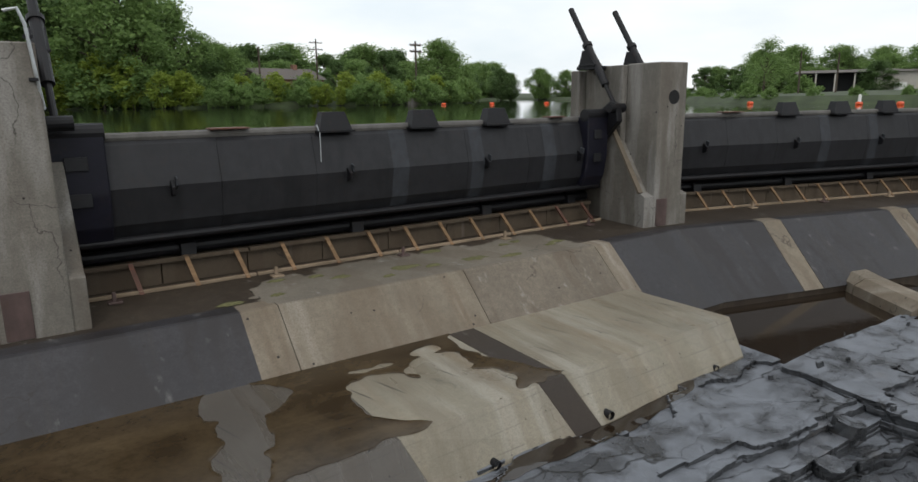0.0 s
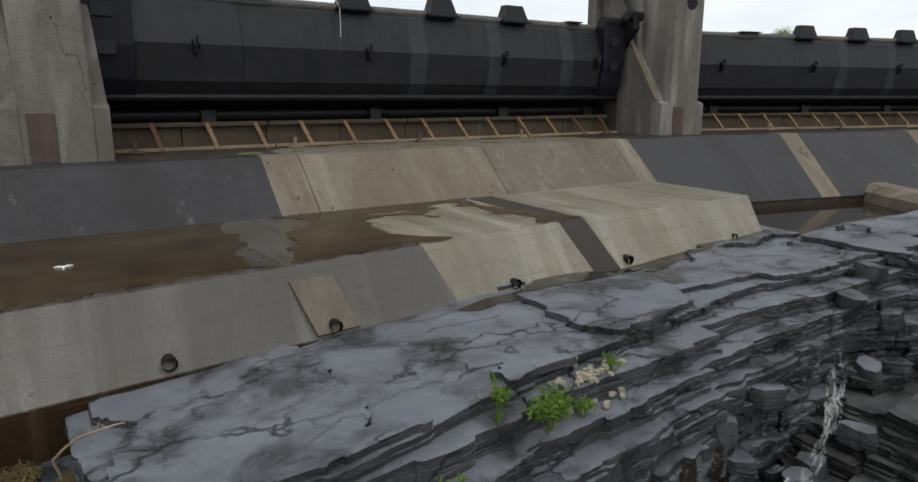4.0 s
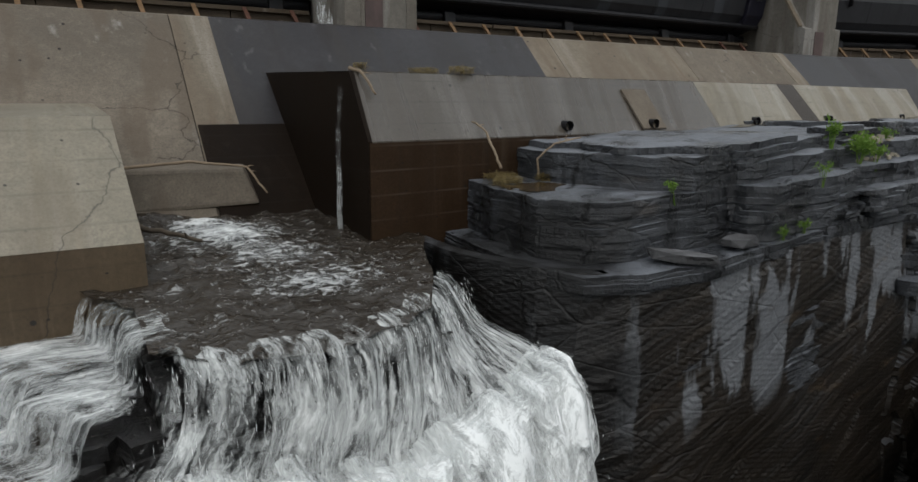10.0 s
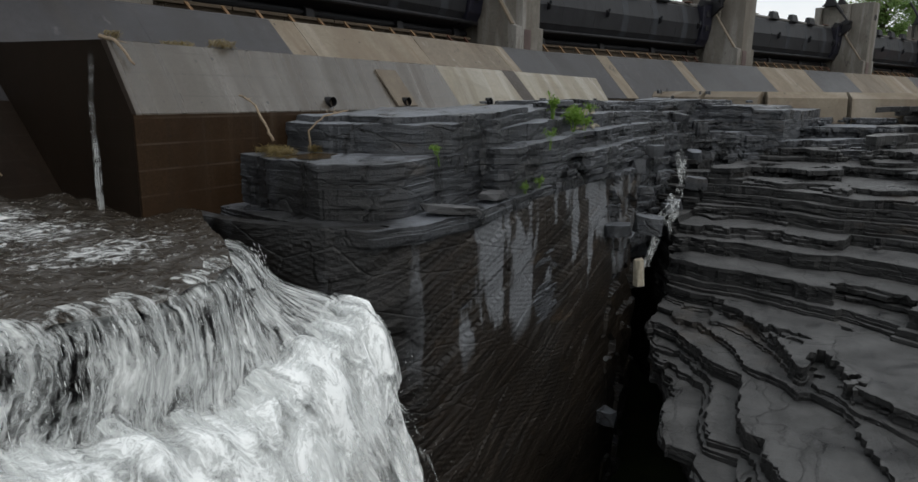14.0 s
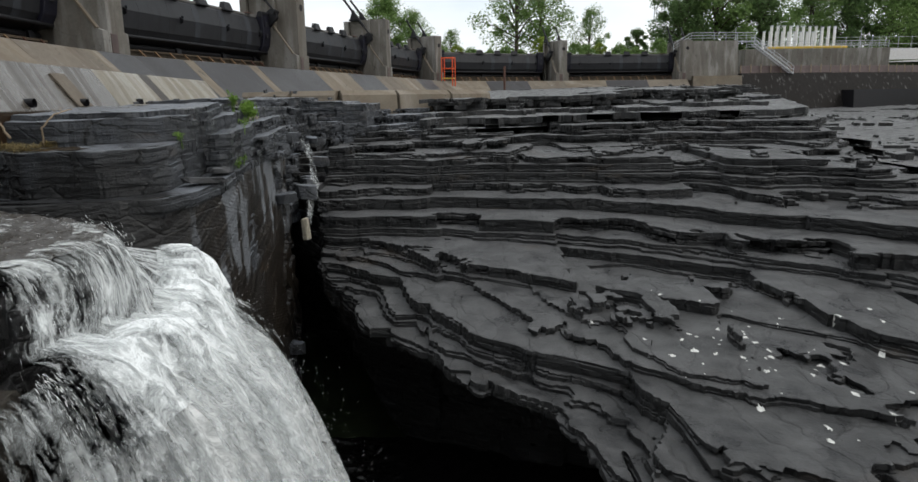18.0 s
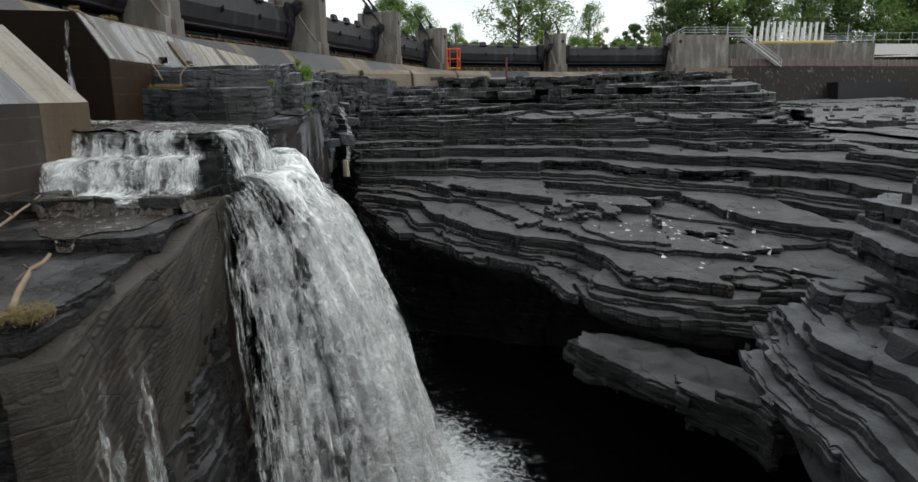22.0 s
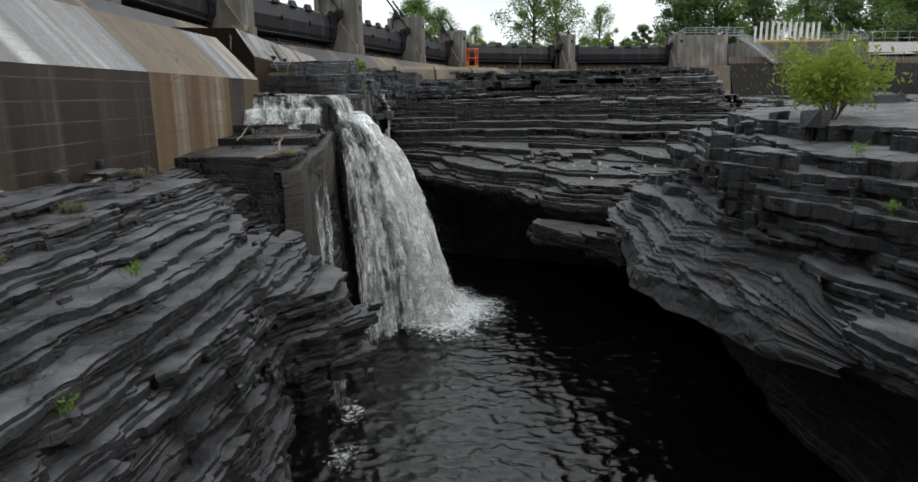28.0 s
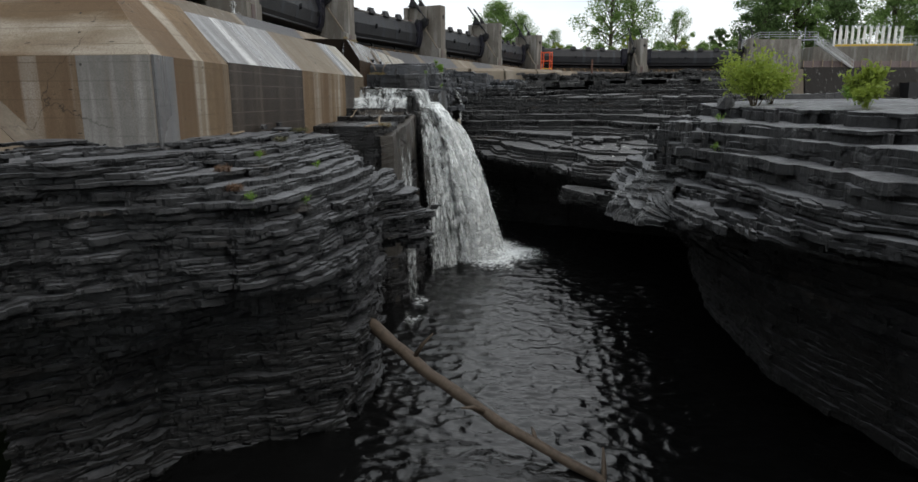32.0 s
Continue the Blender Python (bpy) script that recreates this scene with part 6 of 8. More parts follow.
    p = np.stack([r.uniform(-7.2, -2.7, c), 3.2 - v * t + r.normal(0, 0.1, c), 5.4 - 4.9 * t**2 + r.normal(0, 0.15, c)], 1)
    p[:900] = np.stack([r.normal(-5.4, 1.5, 900), r.normal(0.9, 1.0, 900), POOL + np.abs(r.normal(0, 0.35, 900))], 1)
    sz = r.uniform(0.0015, 0.0055, c)[:, None]
    # torn flakes: short white streaks along the way of the water
    c2 = 9000
    sp = r.uniform(0, 6, c2)
    hop = r.uniform(0, 1, c2) < 0.04
    t2 = np.where(hop, r.uniform(0.02, 0.42, c2), r.uniform(0.02, 1.1, c2))
    start = np.stack([np.interp(sp, s, lip[:, k]) for k in range(3)], 1)
    step = np.stack([np.interp(sp, s, ledge[:, k]) for k in range(3)], 1)
    v2 = np.where(hop, r.uniform(0.3, 1.2, c2), r.uniform(0.4, 2.3, c2) * (0.55 + 0.45 * np.sin(sp / 6 * math.pi)))
    org = np.where(hop[:, None], start, step)
    p2 = org + np.stack([0.036 * (sp - 3) * t2 + r.normal(0, 0.03, c2), -v2 * t2 - 0.15 + r.normal(0, 0.04, c2), -4.9 * t2**2 + r.normal(0, 0.05, c2)], 1)
    way = np.stack([0 * t2, -v2, -9.8 * t2 - 0.3], 1)
    way /= np.linalg.norm(way, axis=1)[:, None]
    sd = np.cross(way, (1.0, 0.2, 0.1))
    sd /= np.linalg.norm(sd, axis=1)[:, None]
    ot = np.cross(way, sd)
    ln = r.uniform(0.02, 0.11, c2)[:, None] * np.minimum(1, 0.3 + t2)[:, None]
    wd = r.uniform(0.001, 0.0035, c2)[:, None]
    v4 = np.stack([p2 - way * ln, p2 + sd * wd, p2 - sd * wd * 0.5 + ot * wd, p2 - sd * wd * 0.5 - ot * wd, p2 + way * ln], 1).reshape(-1, 3)
    i4 = np.arange(c2)[:, None, None] * 5 + np.array([(0, 1, 2), (0, 2, 3), (0, 3, 1), (4, 2, 1), (4, 3, 2), (4, 1, 3)])[None]
    flk = tagged(new("torn_spray", raw_mesh("torn_spray", v4, i4.reshape(-1, 3), np.zeros((0, 4), int), M_FOAM)), kind="stuff")
    flk.parent = f
    tet = np.array([(1, 0, -0.6), (-0.6, 0.9, -0.6), (-0.6, -0.9, -0.6), (0, 0, 2.2)])
    vv = (p[:, None] + tet[None] * sz[:, None]).reshape(-1, 3)
    idx = np.arange(c)[:, None, None] * 4 + np.array([(0, 1, 3), (1, 2, 3), (2, 0, 3), (0, 2, 1)])[None]
    ob = tagged(new("spray", raw_mesh("spray", vv, idx.reshape(-1, 3), np.zeros((0, 4), int), M_FOAM)), kind="stuff")
    ob.parent = f
    return f


def chute_water():
    U, V = np.meshgrid(np.linspace(-6.4, -2.5, 90), np.linspace(0, 1, 150), indexing="ij")
    front = np.interp(U, (-6.4, -5.9, -5.1, -4.36, -3.9, -3.3, -2.9, -2.5), (4.25, 3.72, 3.66, 3.83, 4.15, 5.2, 6.2, 6.9))
    X, Y = U, front + V * (11.2 - front)
    X = X - 0.45 * np.clip((Y - 5.3) / 0.8, 0, 1) * (U < -6.1)
    hump = np.exp(-((X + 5.6) ** 2 + (Y - 8.6) ** 2) / 2.0)
    Z = 6.47 - 0.2 * np.clip((X + 3.2) / 0.8, 0, 1) * (Y < 5.6) + 0.04 * lattice(X, Y, 0.4, 15) + 0.035 * lattice(X, Y, 0.16, 16) + hump * (0.1 + 0.1 * lattice(X, Y, 0.35, 18)) + 0.03 * (Y - 4)
    return tagged(new("chute_water", sheet_grid("chute_water", np.stack([X, Y, Z], -1), M_RUSH)), "shallow brown rushing water above the falls", "water", kind="structure")


def boil():
    """White water where the chute is struck from above."""
    t = thing("boiling_water", "white boiling water in the chute between concrete blocks", "water", kind="structure")
    for k, (cx, cy, rx, ry, high) in enumerate(((-5.1, 7.7, 1.1, 1.5, 0.1), (-5.3, 8.3, 0.8, 1.0, 0.14), (-4.7, 6.6, 1.3, 1.5, 0.05), (-4.6, 5.4, 1.5, 1.0, 0.03))):
        o = new("foam_mound", sheet_grid("foam_mound", disc_grid(cx, cy, rx, ry, 6.5 + 0.03 * (cy - 4), 240 + k * 4, high), M_SOFT_MID if k < 2 else M_SOFT_THIN))
        o.parent = t
    return t


boil()
pool()
falls()
chute_water()


# ---- puddles, plants, driftwood and other small things ----
def puddle():
    """Brown water film on the toe block's top, leaving dry islands."""
    st = 0.06
    X, Y = np.meshgrid(np.arange(-3.2, 9.4, st), np.arange(7.4, 11.8, st), indexing="ij")
    edge = block_top(X) + 0.12
    nz = 0.12 * lattice(X, Y, 0.6, 301) + 0.07 * lattice(X, Y, 0.22, 302)
    bank = np.interp(Y, (8.4, 8.9, 9.8, 10.6, 11.4, 11.75), (8.5, 8.2, 7.7, 7.3, 7.4, 8.0))
    F = np.minimum(np.minimum(Y - edge, bank - X), 11.7 - Y + 0 * X)

    def blob(cx, cy, rx, ry):
        return np.sqrt(((X - cx) / rx) ** 2 + ((Y - cy) / ry) ** 2) * min(rx, ry) - min(rx, ry)

    for cx, cy, rx, ry in ((2.75, 10.95, 0.75, 0.72), (2.5, 9.9, 0.36, 0.8), (2.12, 8.9, 0.34, 0.65), (6.0, 9.1, 1.4, 0.85), (5.1, 9.6, 0.75, 1.0), (6.5, 10.3, 0.75, 0.6), (6.6, 11.0, 0.45, 0.22), (5.4, 10.85, 0.5, 0.12)):
        F = np.minimum(F, blob(cx, cy, rx, ry))
    F = F + nz
    px, py, cut, faces, segs = marched(X, Y, F, np.ones((X.shape[0] - 1, X.shape[1] - 1), bool))
    top = block_top(px)
    pz = 8.81 + (py - top) * (8.9 - 8.81) / (11.75 - top) + 0.012 - 0.006 * cut
    return tagged(new("puddle", raw_mesh("puddle", np.stack([px, py, pz], 1), faces, np.zeros((0, 4), int), M_BROWN, True)), "thin brown puddle on the toe block, with dry islands", "puddle", kind="structure")


def film(name, cx, cy, rx, ry, z, seed, label, mat=None, rag=0.35, slope=0.0):
    st = max(0.05, min(rx, ry) / 25)
    X, Y = np.meshgrid(np.arange(cx - rx * 1.5, cx + rx * 1.5, st), np.arange(cy - ry * 1.5, cy + ry * 1.5, st), indexing="ij")
    F = 1 - np.sqrt(((X - cx) / rx) ** 2 + ((Y - cy) / ry) ** 2) + rag * lattice(X, Y, max(rx, ry) * 0.35, seed) + 0.4 * rag * lattice(X, Y, 0.25, seed + 1)
    px, py, cut, faces, segs = marched(X, Y, F, np.ones((X.shape[0] - 1, X.shape[1] - 1), bool))
    pz = z + slope * (py - cy) + 0 * px
    return tagged(new(name, raw_mesh(name, np.stack([px, py, pz], 1), faces, np.zeros((0, 4), int), mat or M_BROWN, True)), label, "puddle", kind="structure")


puddle()
foot_film = film("foot_puddle", 8.6, 7.66, 3.4, 0.34, 7.9, 331, "brown puddle along the foot of the toe block", M_STILL, rag=0.25)
for q in foot_film.data.vertices:
    q.co.y += 0.08 * (q.co.x - 8.6)
    q.co.z = rest(q.co.x, q.co.y, 7.7, 0.5) + 0.012
film("toe_pool", 18.4, 9.4, 5.6, 3.6, 7.9, 311, "still brown pool at the toe of the dam", M_STILL, rag=0.1)
film("ledge_puddle", -1.15, 5.95, 0.5, 0.45, rest(-1.15, 5.95, 7.3) + 0.012, 317, "brown puddle on a slate ledge beside the wall", rag=0.3)
shelf_film = film("lower_shelf_water", -8.5, 4.6, 1.5, 1.05, 5.53, 319, "brown water running over the lower slate shelf", M_RUSH, rag=0.2)
for q in shelf_film.data.vertices:
    q.co.z = min(rest(q.co.x, q.co.y, 5.6, 0.4), 5.75) + 0.015
M_DRY = concrete("dry_crest_concrete", (0.2, 0.175, 0.14), streak=0.2, pits=False)
M_MOSS = plain("dry_moss", (0.1, 0.095, 0.04), 0.95, 0, 0.5, 30.0)


def dry_crest():
    """The dry pale stretch of the crest, ragged where it meets the wet."""
    X, Y = np.meshgrid(np.arange(3.2, 14.4, 0.05), np.arange(12.72, 15.3, 0.05), indexing="ij")
    F = np.minimum(np.minimum(X - 4.1, 13.2 - X), np.minimum(15.05 - Y - 0.05 * np.abs(X - 8), 0.5)) + 0.3 * lattice(X, Y, 0.7, 321) + 0.2 * lattice(X, Y, 0.25, 322) + 0.1 * lattice(X, Y, 0.12, 323)
    px, py, cut, faces, segs = marched(X, Y, F, np.ones((X.shape[0] - 1, X.shape[1] - 1), bool))
    return tagged(new("dry_crest_patch", raw_mesh("dry_crest_patch", np.stack([px, py, 0 * px + CREST + 0.014], 1), faces, np.zeros((0, 4), int), M_DRY, True)), "dry pale stretch of the concrete crest", "stain", kind="structure")


dry_crest()


def moss_patch(x, y, z, r, seed):
    bm = bm_new()
    rg = random.Random(seed)
    n = 16
    ring = []
    c = bm.verts.new((x, y, z + 0.035))
    for k in range(n):
        a = 6.283 * k / n
        q = r * rg.uniform(0.5, 1.2)
        ring.append((bm.verts.new((x + math.cos(a) * q * 1.5, y + math.sin(a) * q * 0.7, z)), bm.verts.new((x + math.cos(a) * q * 0.8, y + math.sin(a) * q * 0.4, z + rg.uniform(0.02, 0.05)))))
    for k in range(n):
        a, b = ring[k], ring[(k + 1) % n]
        bm.faces.new((a[0], b[0], b[1], a[1]))
        bm.faces.new((a[1], b[1], c))
    return solo("moss_patch", bm, M_MOSS, "low olive moss mat growing on the concrete crest", "moss", group="moss on the crest", smooth=True)


rm = random.Random(31)
for k in range(16):
    moss_patch(3.6 + k * 0.62 + rm.uniform(-0.3, 0.3), rm.uniform(13.1, 14.9), CREST + 0.018, rm.uniform(0.12, 0.3), k)


def drain(x, y, z, way=(0, -1, 0)):
    d = thing("drain_pipe", "short black drain pipe stub in the concrete", "pipe", "drain pipes")
    w = Vector(way)
    p = Vector((x, y, z))
    bm = bm_new()
    tube(bm, [p - w * 0.3, p + w * 0.04], 0.085, 14, False)
    tube(bm, [p + w * 0.04, p + w * 0.04, p - w * 0.25], [0.085, 0.065, 0.065], 14, False)
    part("sleeve", bm, M_STEEL, d)
    bm = bm_new()
    tube(bm, [p - w * 0.2, p - w * 0.19], 0.064, 14)
    part("bore", bm, bpy.data.materials["dark_void"], d)
    return d


for x in (0.43, 2.6, 6.0, 8.9, 12.5):
    drain(x, float(block_foot(x)) + 0.015, 8.02)
drain(-22.72, 6.13, 5.42, (-1, 0, 0))


def branch(name, pts, r, mat, label, twigs=0, seed=0, category="branch"):
    """A crooked tapering piece of wood, with side twigs."""
    rg = random.Random(seed)
    b = thing(name, label, category)
    pts = [Vector(p) for p in pts]
    if name == "driftwood_branch":
        r *= 0.55
        drop = min(p.z - rest(p.x, p.y, p.z) for p in pts)
        pts = [p - Vector((0, 0, drop - r)) for p in pts]
    fine = []
    for a, c in zip(pts, pts[1:]):
        for k in range(5):
            j = Vector((rg.uniform(-1, 1), rg.uniform(-1, 1), rg.uniform(-0.6, 0.6))) * r * (0.5 if name != "fallen_log" else 0.12)
            fine.append(a.lerp(c, k / 5) + j)
    fine.append(pts[-1])
    bm = bm_new()
    n = len(fine)
    tube(bm, fine, [r * (1 - 0.5 * k / n) * rg.uniform(0.9, 1.12) for k in range(n)], 9)
    part("stem", bm, mat, b, smooth=True)
    for k in range(twigs):
        o = fine[rg.randrange(n // 4, n - 1)]
        d = Vector((rg.uniform(-1, 1), rg.uniform(-1, 1), rg.uniform(-0.2, 0.8))).normalized()
        L = rg.uniform(3, 9) * r
        bm = bm_new()
        tube(bm, [o, o + d * L * 0.5 + Vector((0, 0, r * 0.4)), o + d * L], [r * 0.4, r * 0.28, r * 0.12], 6)
        part("twig", bm, mat, b, smooth=True)
    return b


branch("driftwood_stick", [(-1.3, 6.75, 7.45), (-1.37, 6.84, 7.66), (-1.42, 7.0, 7.98), (-1.5, 7.17, 8.1), (-1.55, 7.2, 8.12)], 0.022, M_DRIFT, "weathered stick leaning against the toe block wall", 1, 1, "stick")
branch("driftwood_stick", [(-0.77, 6.55, 7.3), (-0.85, 6.5, 7.6), (-0.62, 6.4, 7.82), (-0.2, 6.3, 7.9)], 0.018, M_DRIFT, "bent bleached stick caught on the slate ledge", 3, 2, "stick")
branch("driftwood_stick", [(-6.25, 9.3, 7.45), (-5.2, 9.3, 7.5), (-4.4, 9.2, 7.4), (-4.15, 9.0, 7.0)], 0.025, M_DRIFT, "long thin branch lying over the broken footing", 3, 3, "stick")
branch("driftwood_stick", [(-6.3, 7.6, 6.95), (-5.9, 7.4, 6.85), (-5.45, 7.2, 6.72)], 0.04, M_BARK, "dark wet stick jutting from the chute side", 1, 4, "stick")
branch("driftwood_branch", [(-12.1, 3.9, 5.14), (-11.6, 4.05, 5.34), (-11.1, 4.1, 5.42)], 0.06, M_DRIFT, "short pale driftwood billet on wet slate", 2, 5)
branch("driftwood_branch", [(-12.9, 4.2, 5.12), (-12.4, 4.0, 5.16), (-12.1, 3.75, 5.15)], 0.055, M_DRIFT, "short pale driftwood billet on wet slate", 1, 6)
branch("driftwood_branch", [(-10.8, 5.3, 5.46), (-9.6, 5.5, 5.58), (-8.4, 5.75, 5.75)], 0.045, M_DRIFT, "long pale driftwood branch along the wall foot", 4, 7)
branch("driftwood_branch", [(-14.9, 5.6, 5.2), (-15.4, 5.4, 5.42), (-15.9, 5.1, 5.62)], 0.03, M_DRIFT, "thin bare branch by the wall foot", 4, 8)
branch("driftwood_branch", [(-16.6, 5.7, 5.3), (-16.2, 5.75, 5.34)], 0.07, M_DRIFT, "pale broken billet by the wall foot", 0, 12)
branch("driftwood_branch", [(-19.3, 5.7, 5.3), (-18.6, 5.72, 5.32)], 0.06, M_DRIFT, "pale broken billet by the wall foot", 0, 13)
branch("fallen_log", [(-19.9, 2.6, 1.16), (-20.4, 1.75, 0.74), (-21.1, 0.63, 0.2), (-21.85, -0.95, -0.45), (-22.8, -2.8, -0.92), (-23.0, -3.2, -1.1)], 0.16, M_LOG, "long barkless tree trunk leaning from the bank into the pool", 5, 9, "log")
branch("driftwood_stick", [(-3.24, 7.75, 8.86), (-3.15, 7.55, 8.8), (-3.02, 7.35, 8.5)], 0.03, M_DRIFT, "short stick hooked over the block corner", 1, 10, "stick")


def straw(x, y, z, r, seed, n=420, mat=None, label="matted dry straw and grass debris", up=0.1):
    g = np.random.default_rng(seed)
    n = int(n * min(1, r / 0.25))
    z = rest(x, y, z, 0.5) if z < 8 else z
    a, q = g.uniform(0, 6.283, n), r * np.sqrt(g.uniform(0, 1, n))
    p = np.stack([x + np.cos(a) * q, y + np.sin(a) * q, z + g.uniform(0, up, n)], 1)
    d = np.stack([g.normal(size=n), g.normal(size=n), g.normal(size=n) * 0.35], 1)
    d /= np.linalg.norm(d, axis=1)[:, None]
    L = g.uniform(0.02, 0.09, n)[:, None]
    s = np.cross(d, (0, 0, 1.0))
    s = s / (np.linalg.norm(s, axis=1)[:, None] + 1e-9) * 0.0035
    m = p + np.array((0, 0, 0.012))
    v = np.stack([p - d * L - s, p - d * L + s, m + s * 1.5, p + d * L, m - s * 1.5], 1).reshape(-1, 3)
    i = np.arange(n)[:, None] * 5
    tri = np.concatenate([i + np.array([[0, 1, 2]]), i + np.array([[0, 2, 4]]), i + np.array([[4, 2, 3]])])
    return tagged(new("straw_heap", raw_mesh("straw_heap", v, tri, np.zeros((0, 4), int), mat or M_STRAW)), label, "debris", kind="stuff")


M_STRAW = leaf("dry_straw", (0.17, 0.13, 0.055), (0.28, 0.22, 0.1))
M_RUSSET = leaf("russet_debris", (0.1, 0.05, 0.03), (0.16, 0.1, 0.06))
for k, (x, y, z, r) in enumerate(((-1.22, 6.9, 7.5, 0.26), (-1.37, 6.5, 7.36, 0.22), (-0.7, 6.5, 7.4, 0.14), (-1.5, 8.8, 8.84, 0.26), (-1.35, 7.85, 8.83, 0.2), (-3.1, 7.7, 8.83, 0.1),
                                  (-12.2, 3.7, 5.1, 0.22))):
    straw(x, y, z, r, 400 + k)
for k, (x, y, z, r) in enumerate(((-15.2, 5.2, 5.12, 0.4), (-15.7, 5.4, 5.2, 0.3), (-14.6, 4.7, 4.9, 0.25), (-21.0, 4.3, 4.9, 0.16), (-23.2, 4.0, 4.75, 0.15), (-19.0, 4.6, 4.95, 0.16), (-24.0, 3.4, 4.2, 0.14))):
    straw(x, y, z, r, 430 + k, 600, M_RUSSET if k % 2 == 0 else M_MOSS, "matted russet twigs and dry weed on slate")


def weed(x, y, z, h, w, seed, mat, label, n=220, name="weed", leaf_len=0.05, category="plant"):
    """A many-stemmed leafy plant."""
    g = np.random.default_rng(seed)
    low = rest(x, y, z)
    if abs(low - z) > 0.7:
        return None
    z = low
    t = thing(name, label, category)
    bm = bm_new()
    tips = []
    stems = 5 + int(h * 4)
    for k in range(stems):
        a, q = g.uniform(0, 6.28), w * 0.5 * g.uniform(0.2, 1)
        top = Vector((x + math.cos(a) * q, y + math.sin(a) * q, z + h * g.uniform(0.6, 1)))
        mid = Vector((x, y, z)).lerp(top, 0.5) + Vector((0, 0, 0.1 * h))
        tube(bm, [(x + g.uniform(-0.03, 0.03), y + g.uniform(-0.03, 0.03), z - 0.15), mid, top], [0.012 * h + 0.003, 0.008 * h + 0.002, 0.002], 5)
        tips.append((mid, top))
    tagged(part("stem", bm, mat if h < 1 else M_BARK, t), kind="stuff")
    pick = g.integers(0, stems, n)
    u = g.uniform(0.0, 1.05, n)[:, None]
    A, B = np.array([tuple(p) for p, _ in tips])[pick], np.array([tuple(q) for _, q in tips])[pick]
    p = A * (1 - u) + B * u + g.normal(0, w * 0.08, (n, 3))
    d = g.normal(size=(n, 3)) + np.array((0, 0, 0.4))
    d /= np.linalg.norm(d, axis=1)[:, None]
    b = np.cross(d, g.normal(size=(n, 3)))
    b /= np.linalg.norm(b, axis=1)[:, None]
    s = leaf_len * g.uniform(0.6, 1.3, n)[:, None]
    v = np.stack([p, p + d * s + b * s * 0.4, p + d * s * 2, p + d * s - b * s * 0.4], 1).reshape(-1, 3)
    o = tagged(new("leaves", raw_mesh("leaves", v, np.zeros((0, 3), int), np.arange(4 * n).reshape(-1, 4), mat)), kind="stuff")
    o.parent = t
    return t


M_WEED = leaf("fresh_weed_green", (0.1, 0.19, 0.03), (0.17, 0.27, 0.05))
weed(3.09, 4.45, 7.6, 0.5, 0.25, 51, M_WEED, "tall fresh green weed in a slate crack", 160, leaf_len=0.035)
weed(3.7, 4.32, 7.1, 0.5, 0.6, 52, M_WEED, "bushy fresh green weed hanging on the slate rim", 700, leaf_len=0.035)
weed(4.2, 4.35, 7.2, 0.25, 0.3, 53, M_WEED, "small green weed on the slate rim", 150, leaf_len=0.03)
weed(5.0, 4.6, 7.35, 0.2, 0.25, 54, M_WEED, "small green weed on the slate rim", 110, leaf_len=0.03)
for k, (x, y, z) in enumerate(((1.3, 3.9, 6.5), (2.2, 4.0, 6.75), (1.8, 3.95, 6.3), (-0.3, 4.4, 6.75))):
    weed(x, y, z, 0.18, 0.25, 60 + k, M_WEED, "small yellow-green weed on the cliff face", 90, leaf_len=0.025)
for k, (x, y, z) in enumerate(((-24.0, 3.1, 4.05), (-22.6, 2.7, 3.6), (-20.2, 3.3, 4.6), (-21.6, 4.0, 4.85), (-19.0, -5.5, 5.2), (-17.5, -5.9, 5.7))):
    weed(x, y, z, 0.16, 0.25, 70 + k, M_WEED, "small grassy weed in a slate crack", 110, leaf_len=0.022)
weed(-12.6, -8.1, 5.95, 1.45, 2.3, 81, M_LEAF_C, "bright yellow-green young bush on the slate ledge", 3200, "bush", 0.075, "bush")
weed(-11.2, -9.0, 5.9, 1.0, 1.6, 82, M_LEAF_C, "bright yellow-green young bush on the slate ledge", 1500, "bush", 0.07, "bush")
weed(-17.2, -9.3, 5.95, 0.9, 1.0, 83, M_LEAF_C, "small bright green bush on the slate ledge", 1200, "bush", 0.07, "bush")
weed(-16.0, -9.6, 5.95, 0.5, 0.9, 84, M_WEED, "low green bush on the slate ledge", 600, "bush", 0.06, "bush")
weed(-18.4, -8.8, 5.95, 0.5, 0.7, 85, M_LEAF_C, "small bright green bush on the slate ledge", 500, "bush", 0.06, "bush")


